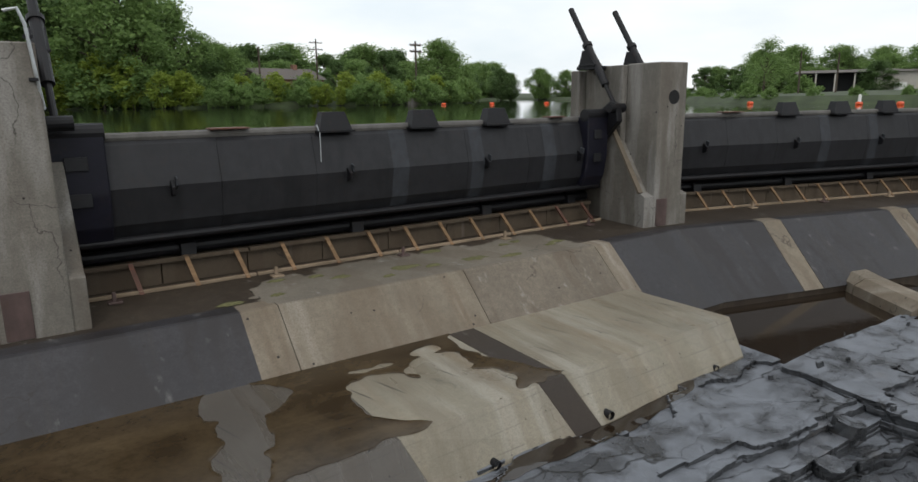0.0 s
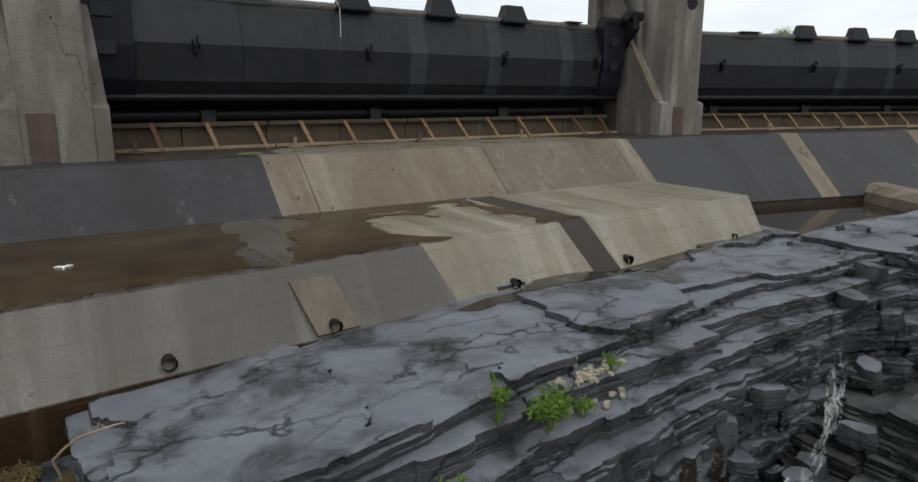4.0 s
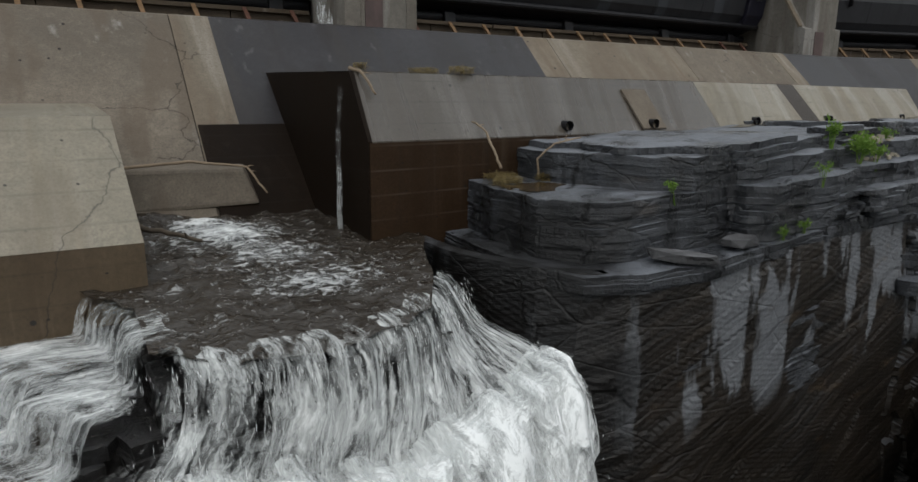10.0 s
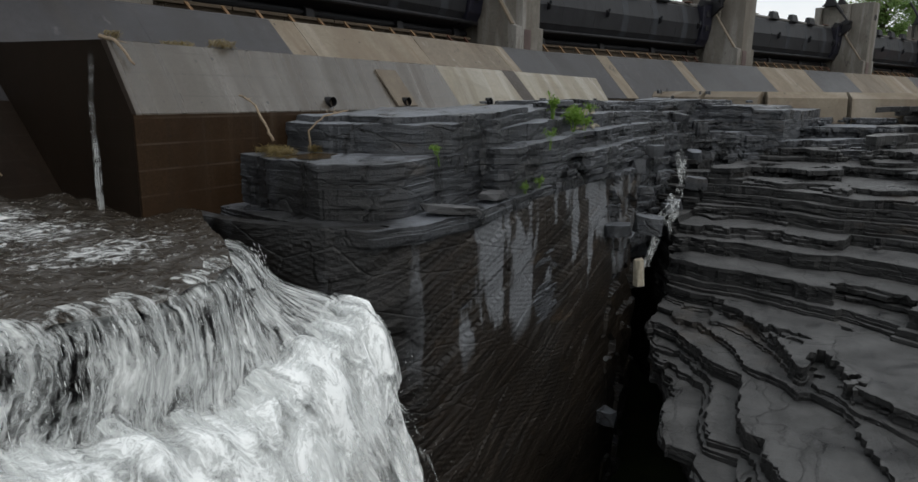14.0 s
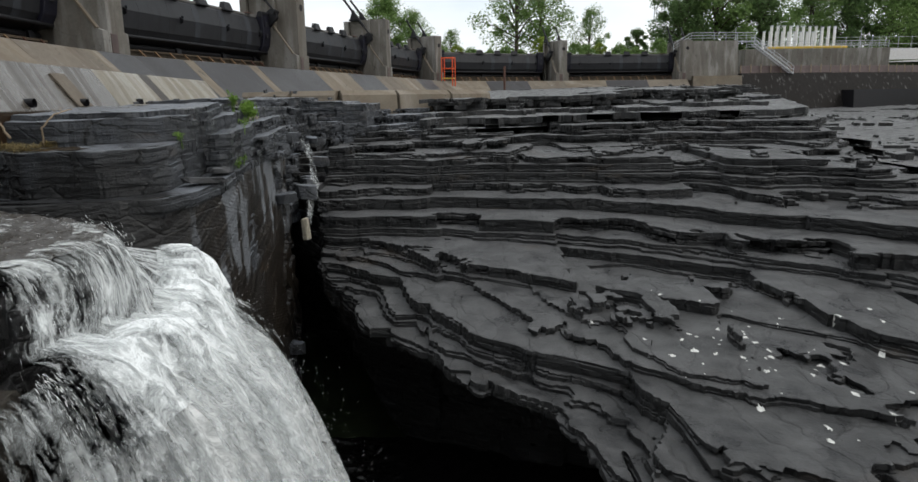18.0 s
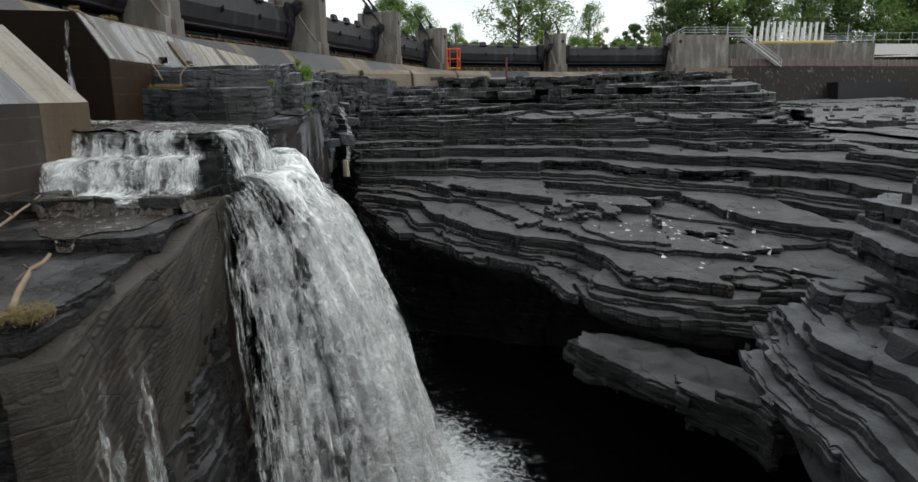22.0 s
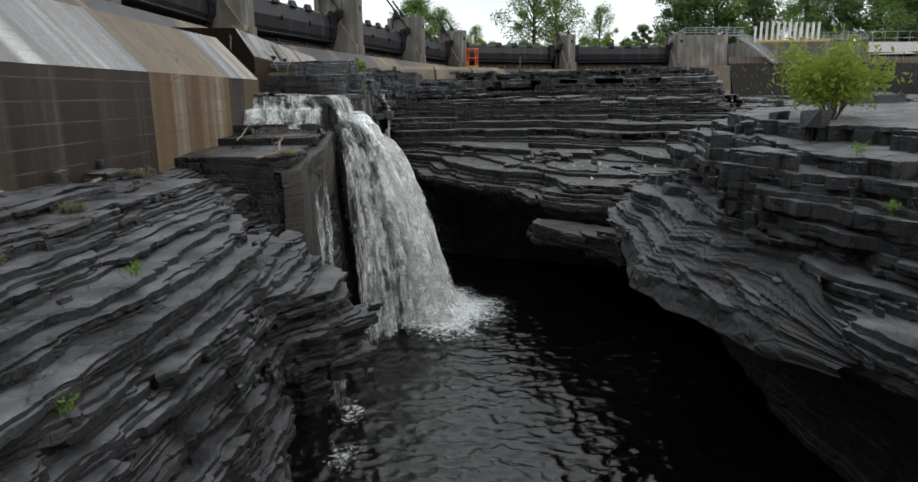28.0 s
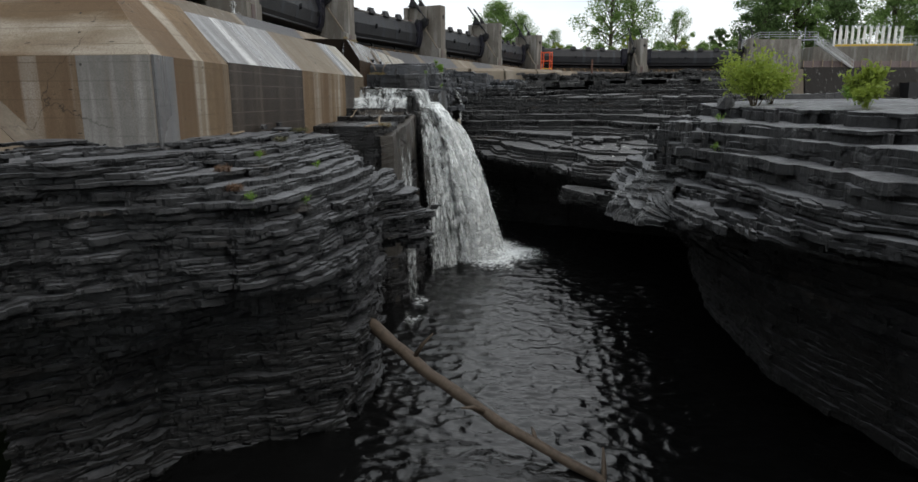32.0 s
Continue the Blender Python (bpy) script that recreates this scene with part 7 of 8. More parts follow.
def stone(x, y, z, sx, sy, sz, seed, mat, label, group="", name="loose_stone"):
    """A broken angular block."""
    g = random.Random(seed)
    bm = bm_new()
    pts = []
    for k in range(18):
        a = 6.283 * (k // 2) / 9 + g.uniform(-0.3, 0.3)
        h = -1 if k % 2 else 1
        q = g.uniform(0.7, 1) * (1 if h < 0 else 0.92)
        pts.append(bm.verts.new((math.cos(a) * sx * q, math.sin(a) * sy * q, h * sz * g.uniform(0.85, 1))))
    res = bmesh.ops.convex_hull(bm, input=pts)
    bmesh.ops.delete(bm, geom=[v for v in bm.verts if not v.link_faces], context="VERTS")
    ob = solo(name, bm, mat, label, "stone", group=group)
    ob.matrix_world = Matrix.Translation((x, y, z)) @ Euler((g.uniform(-0.12, 0.12), g.uniform(-0.12, 0.12), g.uniform(0, 6.28))).to_matrix().to_4x4()
    return ob


M_STONE = slate("dry_grey_slate", (0.05, 0.05, 0.052), (0.05, 0.05, 0.054), wet_at=0.62, ochre=0.1)
M_PALE = plain("pale_broken_stone", (0.3, 0.27, 0.21), 0.85, 0, 0.3, 14.0)
stone(0.52, 4.02, 6.7, 0.42, 0.24, 0.045, 1, M_STONE, "flat dry grey slate slab on the rim")
stone(-0.62, 3.95, 6.64, 0.5, 0.26, 0.05, 2, M_STONE, "flat dry grey slate slab on the rim")
stone(5.2, 3.42, 4.6, 0.16, 0.13, 0.3, 7, M_PALE, "pale foam-white block wedged in the cleft")
for k, (x, y, z, a, b, h) in enumerate(((-6.3, 3.8, 5.85, 0.1, 0.12, 0.26), (-3.72, 4.24, 5.88, 0.12, 0.14, 0.34))):
    stone(x, y, z, a, b, h, 40 + k, M_ROCK_WET, "wet black slate nub standing in the falls", "nubs in the falls")
rs = random.Random(77)
for k in range(46):
    sx, sy = 4.5 + rs.gauss(0, 0.28), 4.62 + rs.gauss(0, 0.1)
    stone(sx, sy, rest(sx, sy, 7.5) + rs.uniform(0.01, 0.06), rs.uniform(0.03, 0.085), rs.uniform(0.025, 0.06), rs.uniform(0.015, 0.035), 100 + k, M_PALE, "small pale broken stone in a heap", "pale rubble heap")
for k in range(15):
    # tumbled blocks in the cleft between the ledges
    u = rs.random()
    x, y = 4.6 + u * 8 + rs.uniform(-0.5, 0.5), 3.4 + u * 1.2 + rs.uniform(-0.5, 0.8)
    stone(x, y, rest(x, y, 5.2 + u * 2.2) + 0.1, rs.uniform(0.2, 0.45), rs.uniform(0.2, 0.4), rs.uniform(0.1, 0.22), 200 + k, M_SHELF, "tumbled angular slate block in the cleft", "blocks in the cleft")
for k in range(14):
    x, y = rs.uniform(-15.5, -8), rs.uniform(-7.5, -5.6)
    stone(x, y, rest(x, y, 5.7) + 0.05, rs.uniform(0.3, 0.8), rs.uniform(0.25, 0.5), rs.uniform(0.08, 0.2), 300 + k, M_ROCK, "loose slate slab on the ledge top", "slabs on the ledge")


def plastic_scrap(x, y, z):
    """A three-armed bit of white plastic lying in the puddle."""
    bm = bm_new()
    for a in (0.5, 2.7, 4.6):
        d = Vector((math.cos(a), math.sin(a), 0.0))
        tube(bm, [Vector((x, y, z)), Vector((x, y, z + 0.008)) + d * 0.06, Vector((x, y, z)) + d * 0.12], [0.02, 0.017, 0.012], 8)
    solo("plastic_scrap", bm, plain("white_plastic", (0.75, 0.75, 0.74), 0.5, 0, 0.1), "three-armed white plastic scrap lying in the puddle", "litter")


plastic_scrap(-0.43, 9.5, 8.865)
M_LIME = plain("white_lime_splash", (0.6, 0.6, 0.57), 0.9, 0, 0.2, 20.0)


def droppings():
    """White lime splashes on the flat ledge."""
    g = np.random.default_rng(12)
    vs, ts = [], []
    for k in range(60):
        x, y = g.normal(-2.6, 1.3), g.normal(-5.4, 1.0)
        r = g.uniform(0.015, 0.07)
        a = np.sort(g.uniform(0, 6.283, 9))
        q = r * g.uniform(0.4, 1.3, 9)
        base = len(vs)
        for u, w in [(0, 0)] + list(zip(np.cos(a) * q * 1.6, np.sin(a) * q)):
            vs.append((x + u, y + w, rest(x + u, y + w, 3.6) + 0.006))
        ts += [(base, base + 1 + i, base + 1 + (i + 1) % 9) for i in range(9)]
    return tagged(new("lime_splashes", raw_mesh("lime_splashes", np.array(vs), np.array(ts), np.zeros((0, 4), int), M_LIME)), "white lime splashes on a slate ledge", "stain", kind="stuff")


droppings()


def cascade():
    """The small cascade that runs down the cleft."""
    c = thing("small_cascade", "thin white cascade tumbling down a cleft in the slate", "waterfall")
    line = np.array([(10.7, 4.75, 7.5), (9.9, 4.3, 7.1), (9.2, 3.95, 6.6), (8.2, 3.7, 6.2), (7.3, 3.5, 5.9), (6.4, 3.45, 5.4), (5.5, 3.4, 4.6)])
    for k in range(1):
        v = np.linspace(0, 6, 90)
        mid = np.stack([np.interp(v, np.arange(7), line[:, a]) for a in range(3)], 1)
        u = np.linspace(-1, 1, 9)
        pts = mid[None] + u[:, None, None] * np.array((0.12, -0.5, 0.0)) * (0.26 + 0.12 * lattice(v * 3, 0 * v, 1.0, 70 + k))[None, :, None]
        for a in range(pts.shape[0]):
            for b in range(pts.shape[1]):
                pts[a, b, 2] = max(rest(pts[a, b, 0], pts[a, b, 1], pts[a, b, 2], 0.6), pts[a, b, 2] - 0.4) + 0.03
        o = new("run", sheet_grid("run", pts, M_TRICKLE))
        o.parent = c
    return c


cascade()


def gully_run():
    """Water sliding down the smooth chute beside the sheer wall."""
    c = thing("gully_stream", "thin water sliding down the slate gully", "stream")
    line = [(-15.1, 4.7, 4.5), (-14.6, 4.3, 4.0), (-14.1, 3.8, 3.4), (-13.6, 3.35, 2.6), (-13.3, 3.1, 1.6)]
    line = np.array(line)
    v = np.linspace(0, 4, 50)
    mid = np.stack([np.interp(v, np.arange(5), line[:, k]) for k in range(3)], 1)
    u = np.linspace(-1, 1, 16)
    pts = mid[None] + u[:, None, None] * np.array((0.5, 0.4, 0.0)) * 0.9
    for a in range(16):
        for b in range(50):
            pts[a, b, 2] = rest(pts[a, b, 0], pts[a, b, 1], pts[a, b, 2], 0.6) + 0.03
    o = new("run", sheet_grid("run", pts, M_TRICKLE))
    o.parent = c


gully_run()


def broken_footing():
    bm = bm_new()
    solid(bm, [(-6.5, 9.35, 6.75), (-4.2, 9.25, 6.8), (-3.9, 10.6, 6.8), (-6.5, 10.6, 6.75)], [(-6.5, 9.5, 7.4), (-4.4, 9.42, 7.36), (-4.1, 10.6, 7.4), (-6.5, 10.6, 7.45)])
    es = bm.edges[:]
    bmesh.ops.bevel(bm, geom=es, offset=0.06, segments=2, affect="EDGES", profile=0.6)
    return solo("broken_footing", bm, M_TANROUGH, "broken old concrete footing at the foot of the dam face", "footing", "structure")


broken_footing()


def wing_wall():
    w = thing("cross_wall", "low curved concrete training wall across the river bed", "wall", kind="structure")
    line = [(23.6, 11.0), (21.8, 8.8), (20.3, 6.6), (19.9, 4.5), (20.9, 2.0), (22.6, -0.5), (24.8, -2.6)]
    for a, b in zip(line, line[1:]):
        a, b = Vector((*a, 0)), Vector((*b, 0))
        d = (b - a).normalized()
        s = Vector((-d.y, d.x, 0))
        a, b = a + d * 0.01, b - d * 0.01
        bm = bm_new()
        prof = ((-0.75, 7.2), (-0.62, 8.2), (-0.3, 8.42), (0.3, 8.42), (0.75, 7.2))
        solid(bm, [a + s * q + Vector((0, 0, z)) for q, z in prof], [b + s * q + Vector((0, 0, z)) for q, z in prof])
        part("wall_segment", bm, M_TAN, w)
    return w


wing_wall()


def leak():
    c = thing("gate_leak", "white water leaking past the gate beside the pier", "leak")
    for k in range(2):
        pts = drop_sheet([(-1.55, 14.3 - 0.1 * k, 11.0), (-1.35, 14.2 - 0.1 * k, 11.1), (-1.2, 14.1 - 0.1 * k, 11.0)], (0, -1.0), CREST + 0.02, 14, 20, 300 + k, 0.1, 0.6)
        o = new("jet", sheet_grid("jet", pts, M_TRICKLE))
        o.parent = c
    for k in range(2):
        pts = drop_sheet([(-3.35 - 0.03 * k, 7.7, 8.8), (-3.35 - 0.03 * k, 7.77, 8.8), (-3.36 - 0.03 * k, 7.85, 8.8)], (-1, -0.1), 6.5, 12, 24, 320 + k, 0.03, 0.12)
        o = new("trickle", sheet_grid("trickle", pts, M_TRICKLE))
        o.parent = c


leak()


def conduit():
    c = thing("pier_conduit", "grey steel conduit bent down the pier side", "pipe")
    bm = bm_new()
    tube(bm, [(0.1, 13.36, 15.6), (0.3, 13.33, 15.65), (0.38, 13.33, 15.4), (0.44, 13.34, 14.6), (0.5, 13.5, 14.0)], 0.03, 8)
    part("tube", bm, M_GALV, c)
    for z in (15.2, 14.5):
        bm = bm_new()
        box(bm, 0.33, 0.47, 13.33, 13.42, z - 0.03, z + 0.03, 0.005)
        part("clamp", bm, M_STEEL, c)


conduit()


def rope():
    bm = bm_new()
    tube(bm, [(6.35, 15.55, 13.5), (6.32, 15.3, 13.3), (6.3, 15.25, 12.9), (6.28, 15.22, 12.6)], 0.012, 6)
    return solo("rope", bm, M_GALV, "frayed pale rope hanging over the gate", "rope")


rope()


# ---- river banks, trees and buildings in the distance ----
def shore(x):
    return np.interp(x, (-300, 0, 8, 20, 34, 47, 60, 72, 84, 110, 300), (108, 106, 104, 93, 96, 90, 92, 100, 150, 190, 190))


def right_bank(y):
    return np.interp(y, (-60, -34, -18, 0, 12, 22, 30, 44, 58, 75, 100, 190), (96, 92, 90, 84, 72, 64, 61, 65, 76, 104, 118, 150))


M_GRASSLAND = plain("rough_grass", (0.035, 0.05, 0.018), 0.9, 0, 0.45, 0.7)


def ground():
    far = np.concatenate([np.arange(-1600, -200, 100), np.arange(-200, 260, 4), np.arange(300, 1700, 100)])
    X, Y = np.meshgrid(far, far, indexing="ij")
    lake = np.minimum(shore(X) - Y, right_bank(Y) - X)
    up = Y > np.interp(X, (-300, 17, 34, 51, 68, 76, 78, 90), (14, 14, 10, 5, 0, -16, -33, -46))
    z = 13.3 - np.clip(lake * 0.8, -0.6, 6)
    z = z + np.clip(-lake - 20, 0, 300) * 0.012
    river = np.minimum.reduce([X + 300, np.where(Y < -36, 96, 86) - X, Y + 82])
    z = np.where(~up, np.where(river > 0, -3.0, 13.0), z)
    z = z + 0.3 * lattice(X, Y, 14.0, 3) * (lake < -8)
    me = sheet_grid("ground", np.stack([X, Y, z], -1), M_GRASSLAND)
    return tagged(new("ground", me), "grassy river banks reaching to the horizon", "ground", kind="structure")


ground()


def lake():
    bm = bm_new()
    pts = [(-300, 15.75), (17.4, 15.75), (34.9, 11.2), (51.7, 6.6), (69.3, 1.9), (78.7, -15.6), (80.7, -33), (82, -36), (100, -36), (240, 100), (240, 260), (-300, 260)]
    bm.faces.new([bm.verts.new((x, y, LAKE)) for x, y in pts])
    return solo("reservoir", bm, M_LAKE, "still reservoir water behind the dam gates", "water", "structure")


lake()


def tree_mesh(seed, h, w, mat, n, leaf_size, lean, trunk, lobes_n=22):
    r = np.random.default_rng(seed)
    bm = bm_new()
    tube(bm, [(0, 0, -0.6), (lean * 0.2, 0, h * 0.3), (lean * 0.6, 0.1, h * 0.6), (lean, 0, h * 0.82)], [0.024 * h, 0.018 * h, 0.012 * h, 0.004 * h], 7)
    lobes = []
    for k in range(lobes_n):
        a = k * 2.4 + r.uniform(-0.4, 0.4)
        t = trunk + (0.93 - trunk) * (k + 0.5) / lobes_n
        rad = w * 0.42 * math.sin(math.pi * min(0.97, max(0.2, (t - trunk + 0.22) / (1.22 - trunk)))) * r.uniform(0.25, 1.2)
        c = Vector((math.cos(a) * rad + lean * t, math.sin(a) * rad, h * t))
        lobes.append((c, w * r.choice((0.06, 0.09, 0.13, 0.19))))
        tube(bm, [(lean * t * 0.6, 0, h * t * 0.62), c.lerp(Vector((lean * t, 0, h * t * 0.72)), 0.4), c], [0.007 * h, 0.005 * h, 0.0015 * h], 5, False)
    lobes.append((Vector((lean, 0, h * 0.9)), w * 0.16))
    wood = as_mesh("trunk", bm, M_BARK)
    cs, rs = np.array([tuple(c) for c, _ in lobes]), np.array([q for _, q in lobes])
    pick = r.integers(0, len(lobes), n)
    d = r.normal(size=(n, 3))
    d /= np.linalg.norm(d, axis=1)[:, None]
    rad = rs[pick] * (0.3 + 0.9 * r.uniform(0, 1, n) ** 0.5)
    p = cs[pick] + d * rad[:, None] * np.array([1, 1, 0.75]) + r.normal(0, w * 0.026, (n, 3))
    ax = r.normal(size=(n, 3)) * np.array([1, 1, 0.5])
    ax /= np.linalg.norm(ax, axis=1)[:, None]
    b = np.cross(ax, d + 0.7 * r.normal(size=(n, 3)))
    b /= np.linalg.norm(b, axis=1)[:, None] + 1e-9
    s = leaf_size * r.uniform(0.5, 1.2, n)[:, None]
    v = np.stack([p - ax * s, p + b * s * 0.5, p + ax * s, p - b * s * 0.5], 1).reshape(-1, 3)
    return wood, raw_mesh("crown", v, np.zeros((0, 3), int), np.arange(4 * n).reshape(-1, 4), mat)


def tree_kind(seed, h, w, mat, label, n, size, lean=0.0, trunk=0.1, name="tree", lobes_n=22):
    t = thing(name, label, "shrub" if name == "shrub" else "tree", "trees on the banks")
    for nm, me in zip(("trunk", "crown"), tree_mesh(seed, h, w, mat, n, size, lean, trunk, lobes_n)):
        o = new(nm, me)
        o.parent = t
    return t


def woods():
    kinds = [tree_kind(1, 18, 13, M_LEAF_A, "broad leafy green tree on the river bank", 17000, 0.3, 0, 0.05, lobes_n=44),
             tree_kind(2, 17, 11, M_LEAF_B, "dark green leafy tree on the river bank", 16000, 0.3, 0, 0.05, lobes_n=44),
             tree_kind(3, 4, 6, M_LEAF_A, "low bushy green shrub on the shore", 2600, 0.24, 0, 0.05, "shrub"),
             tree_kind(4, 16, 12, M_LEAF_A, "tall airy deciduous tree with open branches", 7000, 0.24, 0.6, 0.22),
             tree_kind(5, 5, 5, M_LEAF_C, "rounded yellow-green shrub on the shore", 2600, 0.24, 0, 0.05, "shrub"),
             tree_kind(6, 14, 10, M_LEAF_B, "dense dark green tree", 12000, 0.3, 0, 0.08)]
    r = random.Random(9)
    spots = []
    # tall wood on the far shore
    for k in range(28):
        x = -36 + k * 2.0
        s = 0.75 + 0.45 * (x < 15)
        spots.append((r.choice((0, 1, 1, 0)), x + r.uniform(-1, 1), float(shore(x)) + r.uniform(4, 18), s * r.uniform(0.85, 1.15)))
        spots.append((r.choice((2, 2, 4)), x + r.uniform(-1, 1), float(shore(x)) + r.uniform(0.6, 2.5), r.uniform(0.9, 1.5)))
    # gardens and lower trees farther along
    for k in range(40):
        x = 18 + k * 1.5
        y = float(shore(x))
        spots.append((r.choice((2, 2, 2, 4)), x, y + r.uniform(-0.8, 2), r.uniform(0.5, 1.0)))
        if k % 2 == 0:
            spots.append((r.choice((2, 2, 2, 4)), x, y + r.uniform(4, 8), r.uniform(0.8, 1.1)))
    for x, y, k, s, f in ((19, 108, 1, 1.0, 1), (22, 106, 0, 0.85, 1), (26, 106, 1, 0.55, 1.3), (30.5, 110, 0, 0.52, 1.5), (35, 116, 4, 1.1, 1), (41.5, 103, 4, 1.0, 0.9), (47, 114, 5, 0.45, 1.2), (51, 112, 5, 0.55, 1.1), (58.5, 108, 5, 0.66, 1.15), (62, 112, 1, 0.5, 1.1),
                          (70, 108, 0, 0.64, 1.3), (75, 112, 0, 0.55, 1.3)):
        spots.append((k, x, y, s, f))
    for k in range(13):
        x = 38 + k * 4.4
        spots.append((r.choice((0, 1, 5, 5)), x, 165 + r.uniform(-4, 14), r.uniform(0.72, 0.98), r.uniform(1.4, 1.9)))
        spots.append((r.choice((0, 1, 5)), x + 2, 150 + r.uniform(-6, 6), r.uniform(0.45, 0.6), 1.7))
    # across the far water, and the grassy right bank with its hill of trees
    for k in range(16):
        spots.append((r.choice((0, 1, 5)), 92 + k * 5 + r.uniform(-2, 2), 200 + r.uniform(0, 20), r.uniform(0.55, 0.85), 1.6))
    for k in range(22):
        y = 2 + k * 4.0
        x = float(right_bank(y))
        spots.append((2, x + r.uniform(1, 4), y, r.uniform(0.25, 0.5)))
        spots.append((r.choice((0, 1, 5)), x + 95 + r.uniform(0, 40), y * 1.7 + 10, r.uniform(0.4, 0.62), 1.7))
    for k in range(9):
        spots.append((r.choice((0, 1, 5)), 114 + k * 4.4, 176 - k * 3.6 + r.uniform(-4, 4), r.uniform(0.4, 0.6), 1.3))
    for x, y, k, s, f in ((150, 131, 1, 0.62, 1.0), (127.6, 77, 3, 0.72, 1.0), (121, 86, 5, 0.45, 1.4), (133, 72, 2, 1.0, 1.3), (118, 92, 2, 0.9, 1.4)):
        spots.append((k, x, y, s, f))
    for k in range(12):
        spots.append((r.choice((0, 1, 5)), 214 + k * 2.6, 140 - k * 5.0 + r.uniform(-4, 4), r.uniform(0.65, 0.95), 1.5))
    # behind the far gates and the works
    for k in range(16):
        spots.append((r.choice((2, 4, 2)), 92 + r.uniform(0, 6), 2 - k * 2.6, r.uniform(0.4, 0.75)))
    for x, y, k, s, f in ((106, 8.5, 0, 0.66, 1.15), (108, 4, 3, 0.62, 1.2), (108, -2.5, 3, 0.4, 1.0), (106, -14, 3, 1.1, 1.0), (107, -18.5, 3, 1.02, 1.0), (106, -26.5, 3, 0.6, 0.9), (106, -35, 5, 0.42, 1.2), (104, -31.5, 2, 0.8, 1.0), (106, -43, 1, 0.95, 1.0), (109, -50, 0, 1.15, 1.0), (107, -57, 1, 1.0, 1.0),
                          (118, -72, 0, 0.85, 1.0), (116, -78, 1, 0.95, 1.0), (114, -85, 0, 1.05, 1.0), (116, -92, 1, 1.0, 1.0), (114, -99, 0, 1.1, 1.0)):
        spots.append((k, x, y, s, f))
    used = set()
    for k, x, y, s, *wide in spots:
        f = wide[0] if wide else 1.0
        m = Matrix.Translation((x, y, 13.3)) @ Matrix.Rotation(r.uniform(0, 6.28), 4, "Z") @ Matrix.Diagonal((s * f, s * f, s, 1))
        ob = kinds[k] if k not in used else copy_thing(kinds[k], Matrix.Identity(4))
        used.add(k)
        ob.matrix_world = m


woods()
M_BRICK = plain("red_brick_far", (0.2, 0.1, 0.07), 0.85, 0, 0.25, 3.0)
M_ROOF = plain("brown_shingle_roof", (0.1, 0.085, 0.075), 0.85, 0, 0.2, 4.0)
M_SIDING = plain("pale_metal_siding", (0.45, 0.42, 0.38), 0.6, 0, 0.1, 1.0)
M_GLASS = plain("dark_window_glass", (0.02, 0.025, 0.03), 0.1)
M_WHITEPAINT = plain("white_paint", (0.75, 0.75, 0.73), 0.5, 0, 0.08)
M_ORANGE = plain("orange_plastic", (0.7, 0.09, 0.02), 0.5, 0, 0.15)
M_YELLOW = plain("yellow_paint", (0.6, 0.4, 0.04), 0.5, 0, 0.15)
M_GRAVEL = plain("grey_gravel", (0.33, 0.32, 0.31), 0.95, 0, 0.3, 5.0)


def house(x, y, z, w, d, h, turn):
    ho = thing("house", "low brick house with a shallow brown roof behind the trees", "house", at=Matrix.Translation((x, y, z)) @ Matrix.Rotation(turn, 4, "Z"))
    bm = bm_new()
    box(bm, -w / 2, w / 2, -d / 2, d / 2, -1, h)
    part("wall", bm, M_BRICK, ho)
    bm = bm_new()
    prism(bm, [(-d / 2 - 0.5, h), (0, h + 1.9), (d / 2 + 0.5, h)], -w / 2 - 0.4, w / 2 + 0.4)
    roof = part("roof", bm, M_ROOF, ho)
    bm = bm_new()
    box(bm, w * 0.2, w * 0.2 + 0.8, -0.4, 0.4, h + 0.8, h + 2.6)
    part("chimney", bm, M_BRICK, roof)
    for k in range(4):
        bm = bm_new()
        box(bm, -w / 2 + 1.2 + k * w / 4.4, -w / 2 + 2.4 + k * w / 4.4, -d / 2 - 0.05, -d / 2 + 0.02, 1.0, 2.3)
        win = part("window", bm, M_WHITEPAINT, ho)
        bm = bm_new()
        box(bm, -w / 2 + 1.3 + k * w / 4.4, -w / 2 + 2.3 + k * w / 4.4, -d / 2 - 0.07, -d / 2 - 0.05, 1.1, 2.2)
        part("pane", bm, M_GLASS, win)


house(40.5, 112, 14.2, 12, 8, 3.2, 0.25)


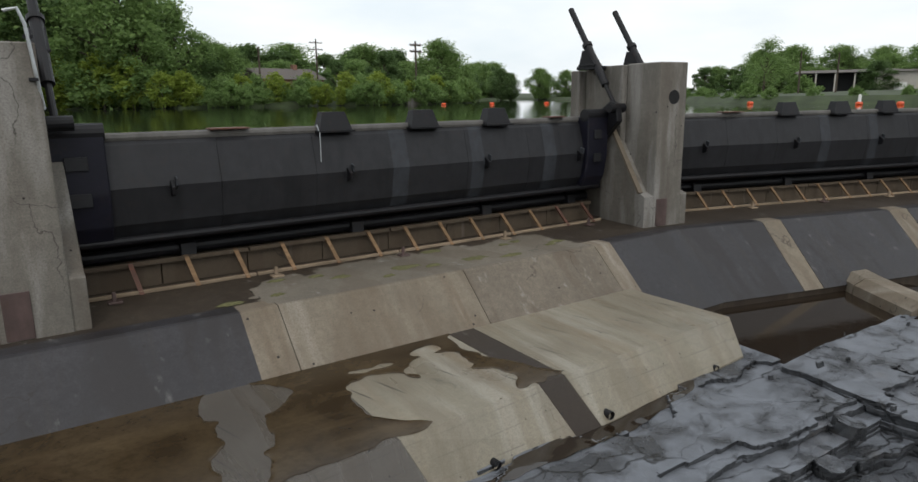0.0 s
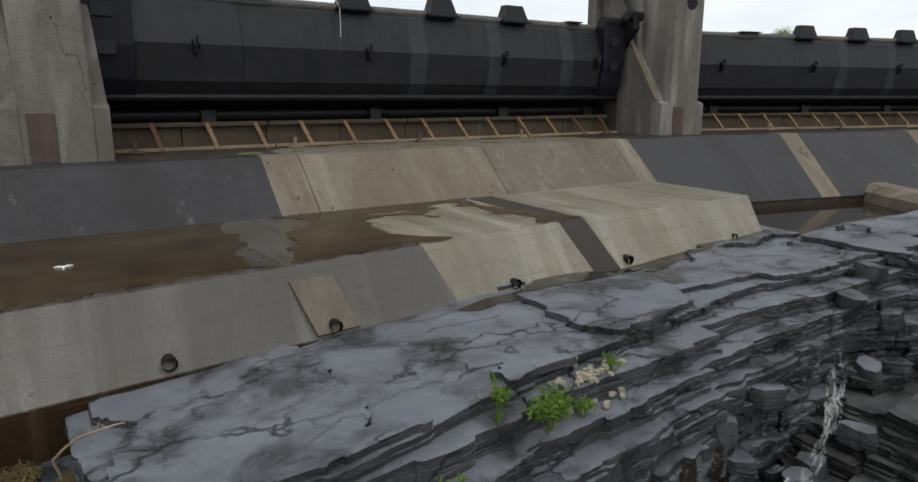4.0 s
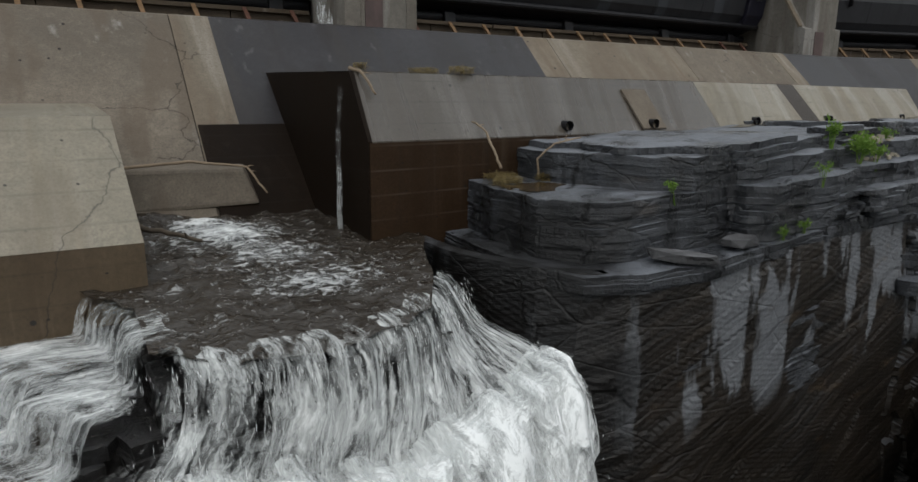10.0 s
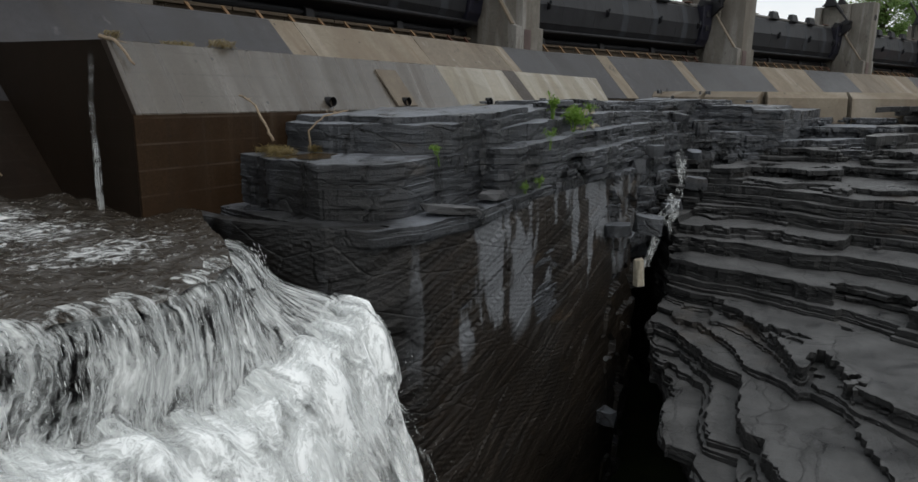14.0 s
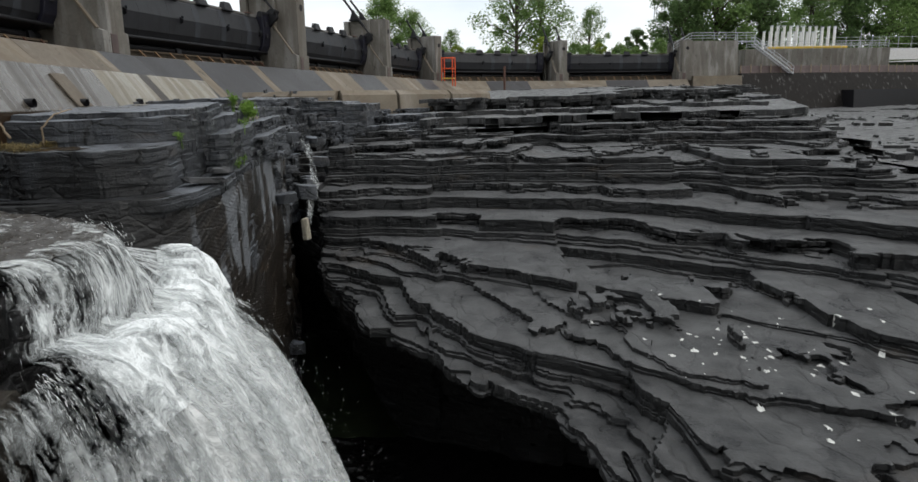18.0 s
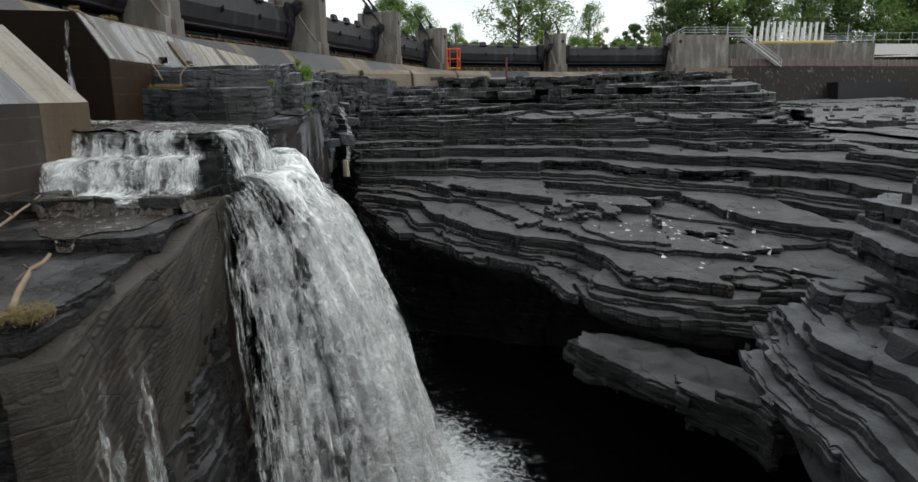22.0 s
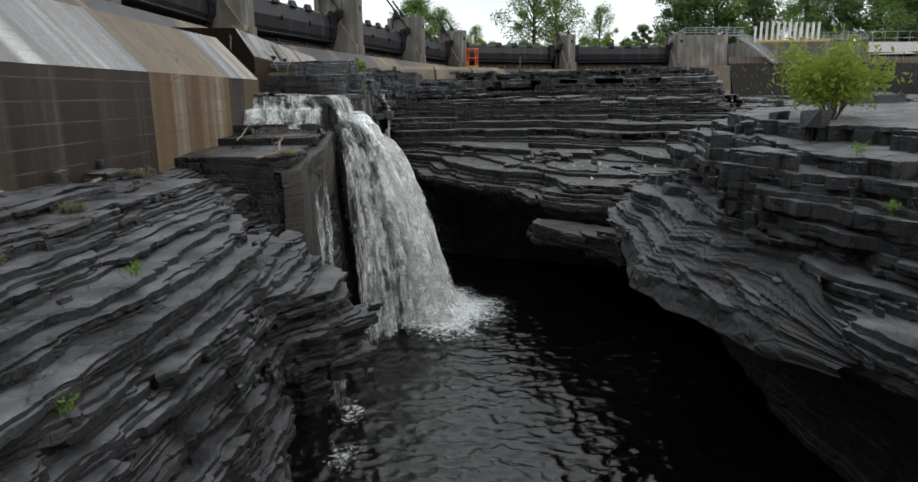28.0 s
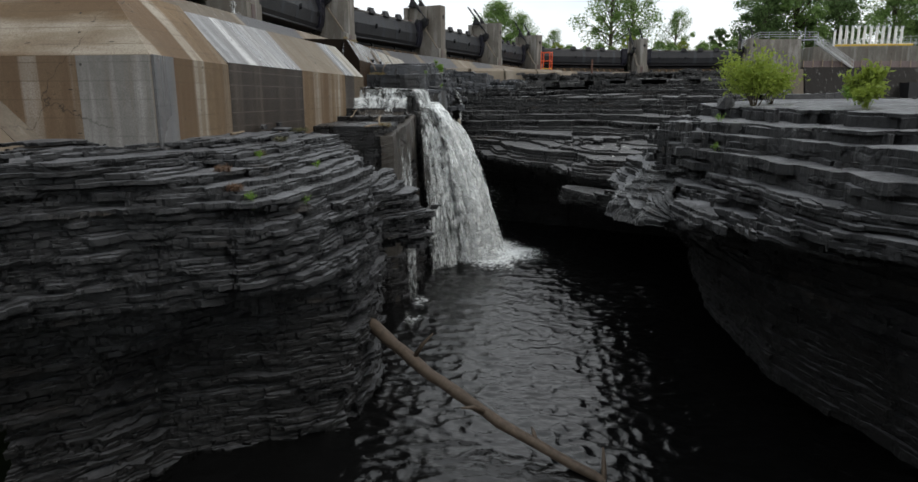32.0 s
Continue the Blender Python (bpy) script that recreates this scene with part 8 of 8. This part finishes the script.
def warehouse():
    w = thing("warehouse", "long pale metal warehouse with an open loading bay", "warehouse", at=Matrix.Translation((172, 68, 14.2)) @ Matrix.Rotation(-1.16, 4, "Z") @ Matrix.Diagonal((0.85, 1, 0.55, 1)))
    bm = bm_new()
    box(bm, -8, 38, 0, 22, -1, 8.5)
    part("wall", bm, M_SIDING, w)
    bm = bm_new()
    prism(bm, [(-0.8, 8.5), (11, 10.2), (22.8, 8.5)], -28.5, 38.5)
    part("roof", bm, M_ROOF, w)
    bm = bm_new()
    box(bm, -28, -8.05, 6, 22, -1, 8.45)
    part("loading_bay", bm, M_STEEL, w, "shaded open bay")
    for k in range(5):
        bm = bm_new()
        box(bm, -27.8 + k * 4.8, -27.4 + k * 4.8, -0.4, 0.0, -1, 8.45)
        part("post", bm, M_SIDING, w)
    for k in range(5):
        bm = bm_new()
        box(bm, -4 + k * 8, -1 + k * 8, -0.08, 0.0, 0, 4)
        part("door", bm, M_WHITEPAINT, w)


warehouse()


def pole(x, y, h, arms=True, name="utility_pole"):
    p = thing(name, "weathered wooden utility pole with cross-arms", "utility pole", "utility poles", at=Matrix.Translation((x, y, 13)))
    bm = bm_new()
    tube(bm, [(0, 0, -0.5), (0, 0, h)], [0.2, 0.12], 8)
    part("post", bm, M_BARK, p)
    for k in range(2 if arms else 0):
        bm = bm_new()
        box(bm, -1.2, 1.2, -0.06, 0.06, h - 0.7 - 1.1 * k, h - 0.55 - 1.1 * k)
        arm = part("cross_arm", bm, M_BARK, p)
        for q in (-1.0, -0.4, 0.4, 1.0):
            bm = bm_new()
            tube(bm, [(q, 0, h - 0.55 - 1.1 * k), (q, 0, h - 0.3 - 1.1 * k)], 0.05, 6)
            part("insulator", bm, M_GALV, arm)


for x, y, h, a in ((34, 103, 9, False), (45.5, 108, 11, True), (62.5, 104, 11, True), (63.8, 106, 11, True), (128, 70, 9, False), (122, 60, 8, False)):
    pole(x, y, h, a)


def buoy(x, y, tall):
    x, y = x * 1.12, y * 1.12
    b = thing("buoy", "orange float of the safety boom" if not tall else "white and orange marker buoy on the water", "buoy", "buoys of the boom" if not tall else "")
    bm = bm_new()
    tube(bm, [(x - 0.35, y, LAKE + 0.1), (x - 0.28, y, LAKE + 0.1), (x + 0.28, y, LAKE + 0.1), (x + 0.35, y, LAKE + 0.1)], [0.08, 0.17, 0.17, 0.08], 12)
    part("float", bm, M_ORANGE, b, smooth=True)
    if tall:
        bm = bm_new()
        tube(bm, [(x, y, LAKE + 0.2), (x, y, LAKE + 0.75), (x, y, LAKE + 0.85)], [0.13, 0.11, 0.04], 12)
        part("marker", bm, M_WHITEPAINT, b, "white upright marker")


for k, (x, y, tall) in enumerate(((46, 70, 0), (50.5, 66, 0), (55, 61, 0), (57.5, 57, 1), (58.6, 57.6, 0), (53, 33, 0), (52, 25, 0), (51.5, 23.5, 1), (51, 20.6, 0))):
    buoy(x, y, tall)


def shore_bits():
    """A notice board and a small concrete landing on the far shore."""
    b = thing("notice_board", "blank white notice board on two posts", "sign", at=Matrix.Translation((47.4, 103.5, 13.2)))
    bm = bm_new()
    box(bm, -0.5, 0.5, -0.05, 0.05, 2.2, 3.9, 0.02)
    part("board", bm, M_WHITEPAINT, b)
    for x in (-0.35, 0.35):
        bm = bm_new()
        tube(bm, [(x, 0.08, -0.3), (x, 0.08, 2.4)], 0.05, 6)
        part("post", bm, M_GALV, b)
    q = thing("landing", "small concrete landing with a steel rail", "landing", at=Matrix.Translation((54.2, 91.5, 13.0)))
    bm = bm_new()
    box(bm, -1.3, 1.3, -0.8, 3, -1, 1.2, 0.05)
    part("block", bm, M_PIER, q)
    bm = bm_new()
    for z in (1.8, 2.3):
        tube(bm, [(-0.2, -0.6, z), (1.2, -0.6, z)], 0.04, 6)
    for x in (-0.2, 0.5, 1.2):
        tube(bm, [(x, -0.6, 1.2), (x, -0.6, 2.3)], 0.04, 6)
    part("rail", bm, M_GALV, q)


shore_bits()


def railing(parent, a, b, h=1.05, n=None, rails=3, mat=None):
    a, b = Vector(a), Vector(b)
    n = n or max(2, int((b - a).length / 1.4))
    up = Vector((0, 0, h))
    rail = None
    bm = bm_new()
    for k in range(rails):
        tube(bm, [a + up * (k + 1) / rails, b + up * (k + 1) / rails], 0.035, 6)
    rail = part("handrail", bm, mat or M_GALV, parent)
    for k in range(n + 1):
        p = a.lerp(b, k / n)
        bm = bm_new()
        tube(bm, [p, p + up], 0.035, 6)
        part("rail_post", bm, mat or M_GALV, rail)


def works():
    """Abutment, stair, battered spillway wall and the pump deck beyond the far gates."""
    ab = thing("abutment", "square weathered concrete abutment with a railed top", "abutment", kind="structure")
    bm = bm_new()
    solid(bm, [(78.6, -34.2, 4), (79.2, -41.6, 4), (88, -41.6, 4), (88, -34.2, 4)], [(79.4, -34.5, 15.05), (79.6, -41.1, 15.05), (88, -41.1, 15.05), (88, -34.5, 15.05)])
    part("abutment_body", bm, M_PIER, ab)
    bm = bm_new()
    solid(bm, [(77.2, -34.4, 4), (77.8, -41.9, 4), (80, -41.9, 4), (80, -34.4, 4)], [(77.9, -34.6, 10.4), (78.4, -41.4, 10.4), (80, -41.4, 10.4), (80, -34.6, 10.4)])
    part("abutment_plinth", bm, M_TAN, ab)
    railing(ab, (79.6, -34.6, 15.05), (79.7, -41.0, 15.05))
    railing(ab, (79.6, -34.6, 15.05), (78.9, -32.0, 13.6))
    st = thing("steel_stair", "galvanised steel stair with handrails beside the abutment", "stair")
    top, bot = Vector((80.0, -43.5, 14.6)), Vector((80.4, -49.5, 10.6))
    for s in (0.0, 0.9):
        bm = bm_new()
        o = Vector((s, 0, 0))
        tube(bm, [top + o, bot + o], 0.09, 6)
        part("stringer", bm, M_GALV, st)
        railing(st, top + o, bot + o, 1.05, 6, 2)
    for k in range(20):
        q = top.lerp(bot, (k + 0.5) / 20)
        bm = bm_new()
        box(bm, q.x, q.x + 0.9, q.y - 0.13, q.y + 0.13, q.z - 0.02, q.z + 0.02)
        part("tread", bm, M_GALV, st)
    bm = bm_new()
    box(bm, 79.9, 81.2, -43.6, -41.0, 14.9, 15.02)
    part("landing", bm, M_GALV, st)
    railing(st, (79.9, -41.0, 15.02), (79.9, -43.6, 15.02))
    wall = thing("spillway_wall", "dark wet battered concrete spillway wall", "wall", kind="structure")
    pts = [(79.6, -41.9), (80.6, -48), (82.2, -56), (84.6, -66), (88, -78)]
    for k, (a, b) in enumerate(zip(pts, pts[1:])):
        bm = bm_new()
        solid(bm, [(a[0] - 2.6, a[1], 4.6), (b[0] - 2.6, b[1] + 0.01, 4.6), (b[0] + 2, b[1] + 0.01, 4.6), (a[0] + 2, a[1], 4.6)], [(a[0], a[1], 10.7), (b[0], b[1] + 0.01, 10.75), (b[0] + 2, b[1] + 0.01, 10.75), (a[0] + 2, a[1], 10.7)])
        part("wall_length", bm, M_DARKWALL, wall)
        n = max(2, int((Vector(b) - Vector(a)).length / 1.5))
        fence = thing("board_fence", "row of flashboards with steel posts on the spillway wall", "flashboards", "flashboards on the wall") if k >= 0 else None
        for j in range(n):
            p, q = Vector((*a, 0)).lerp(Vector((*b, 0)), j / n), Vector((*a, 0)).lerp(Vector((*b, 0)), (j + 1) / n)
            bm = bm_new()
            solid(bm, [p + Vector((0.5, 0, 10.7)), q + Vector((0.5, 0.02, 10.75)), q + Vector((0.6, 0.02, 10.75)), p + Vector((0.6, 0, 10.7))], [p + Vector((0.8, 0, 11.7)), q + Vector((0.8, 0.02, 11.75)), q + Vector((0.9, 0.02, 11.75)), p + Vector((0.9, 0, 11.7))])
            part("board", bm, M_PLATE, fence)
            bm = bm_new()
            tube(bm, [p + Vector((0.35, 0, 10.7)), p + Vector((0.45, 0, 11.9))], 0.07, 6)
            part("post", bm, M_DRIFT, fence)
    bm = bm_new()
    solid(bm, [(77.9, -57, 5), (80.5, -69, 5), (84, -69, 5), (82, -57, 5)], [(78.6, -57.2, 8.3), (81.2, -69, 8.3), (84, -69, 8.3), (82, -57.2, 8.3)])
    part("lower_ledge", bm, M_STEEL, wall, "dark wet lower step")
    deck = thing("pump_deck", "concrete pump deck carrying a row of white vertical pipes", "pump deck", kind="structure")
    bm = bm_new()
    box(bm, 88, 104, -68, -46, 8, 14.4, 0.05)
    part("deck_wall", bm, M_PIER, deck)
    railing(deck, (88.2, -46.2, 14.4), (88.2, -67.8, 14.4))
    for k in range(11):
        y = -51.2 - k * 0.98
        for j in range(2 if k < 9 else 1):
            bm = bm_new()
            x = 91 + j * 3.2
            h = 17.9 - 0.02 * k - 0.5 * j
            tube(bm, [(x, y - 0.4 * j, 14.4), (x, y - 0.4 * j, h)], 0.2, 10)
            pipe = part("riser_pipe", bm, M_WHITEPAINT, deck, "white vertical pipe")
            bm = bm_new()
            tube(bm, [(x, y - 0.4 * j, h), (x, y - 0.4 * j, h + 0.12)], 0.27, 10)
            part("flange", bm, M_GALV, pipe)
    bm = bm_new()
    tube(bm, [(90, -50.2, 14.7), (90, -62.5, 14.7)], 0.22, 8)
    part("header_pipe", bm, M_YELLOW, deck, "yellow-brown header pipe")
    for k in range(4):
        lamp = thing("lamp_post", "slim grey lamp post on the works deck", "lamp post", "lamp posts")
        x, y = 89 + k, -44.8 - k * 7
        bm = bm_new()
        tube(bm, [(x, y, 14.0), (x, y, 17.6), (x - 0.5, y, 17.8)], 0.05, 6)
        part("post", bm, M_GALV, lamp)
        bm = bm_new()
        box(bm, x - 0.75, x - 0.4, y - 0.12, y + 0.12, 17.72, 17.84, 0.02)
        part("lamp_head", bm, M_STEEL, lamp)
    bm = bm_new()
    solid(bm, [(96, -70, 12.6), (130, -66, 12.6), (130, -100, 12.6), (93, -100, 12.6)], [(102, -74, 15.2), (128, -72, 15.6), (128, -98, 15.2), (99, -98, 14.8)])
    solo("gravel_bank", bm, M_GRAVEL, "grey gravel bank behind the spillway", "gravel", "structure")
    fen = thing("chain_fence", "tall grey wire fence on posts", "fence")
    for k in range(16):
        bm = bm_new()
        tube(bm, [(108, -66 - k * 2.4, 14), (108, -66 - k * 2.4, 17.6)], 0.05, 6)
        part("post", bm, M_GALV, fen)
    bm = bm_new()
    for z in (15.2, 16.3, 17.5):
        tube(bm, [(108, -66, z), (108, -102, z)], 0.03, 6)
    part("rail", bm, M_GALV, fen)


M_DARKWALL = concrete("dark_wet_spillway", (0.022, 0.019, 0.017), stain=(0.01, 0.009, 0.008), streak=0.7, rough=0.65, spec=0.15, pale=(0.3, 0.3, 0.29), pale_at=0.67, wash_k=0.45, pits=False)
works()


def pylon():
    p = thing("pylon", "slim steel lattice pylon with cross-arms", "pylon", at=Matrix.Translation((150, -53, 13)))
    legs = [(-1, -1), (1, -1), (1, 1), (-1, 1)]
    for sx, sy in legs:
        bm = bm_new()
        tube(bm, [(sx * 1.4, sy * 1.4, 0), (sx * 0.5, sy * 0.5, 26)], 0.09, 5)
        part("leg", bm, M_GALV, p)
    bm = bm_new()
    for k in range(10):
        z, w = k * 2.6, 1.4 - k * 0.09
        for (a, b), (c, d) in zip(legs, legs[1:] + legs[:1]):
            tube(bm, [(a * w, b * w, z), (c * (w - 0.09), d * (w - 0.09), z + 2.6)], 0.05, 4)
    part("lattice", bm, M_GALV, p)
    for z in (19, 21.5, 24):
        bm = bm_new()
        tube(bm, [(0, -2.6, z), (0, 2.6, z)], 0.09, 5)
        part("cross_arm", bm, M_GALV, p)


pylon()


def orange_frame():
    f = thing("orange_frame", "orange tubular steel frame standing on the crest", "steel frame", at=Matrix.Translation((66.6, -0.7, CREST - 0.6)) @ Matrix.Rotation(-0.3, 4, "Z"))
    for x, y in ((0, 0), (0, -1.3), (1.1, 0), (1.1, -1.3)):
        bm = bm_new()
        tube(bm, [(x, y, 0), (x, y, 3.3)], 0.07, 7)
        part("post", bm, M_ORANGE, f)
    for z in (0.9, 2.0, 3.2):
        for a, b in (((0, 0), (0, -1.3)), ((0, 0), (1.1, 0)), ((1.1, 0), (1.1, -1.3)), ((0, -1.3), (1.1, -1.3))):
            bm = bm_new()
            tube(bm, [(*a, z), (*b, z)], 0.055, 6)
            part("brace", bm, M_ORANGE if z > 1 else M_YELLOW, f)


orange_frame()


def marker_post():
    bm = bm_new()
    tube(bm, [(68.5, -8.2, 8.3), (68.5, -8.2, 11.6)], 0.13, 8)
    return solo("marker_post", bm, M_RUST, "rusty brown post standing in the river bed", "post")


marker_post()


def substation():
    s = thing("substation_frame", "distant grey substation gantry", "gantry", at=Matrix.Translation((190, -2, 13)))
    for k in range(5):
        bm = bm_new()
        tube(bm, [(0, k * 3, 0), (0, k * 3, 11 - (k % 2) * 2)], 0.12, 5)
        part("mast", bm, M_GALV, s)
    for z in (7, 8.5, 9.5):
        bm = bm_new()
        tube(bm, [(0, 0, z), (0, 12, z)], 0.1, 5)
        part("beam", bm, M_GALV, s)


substation()
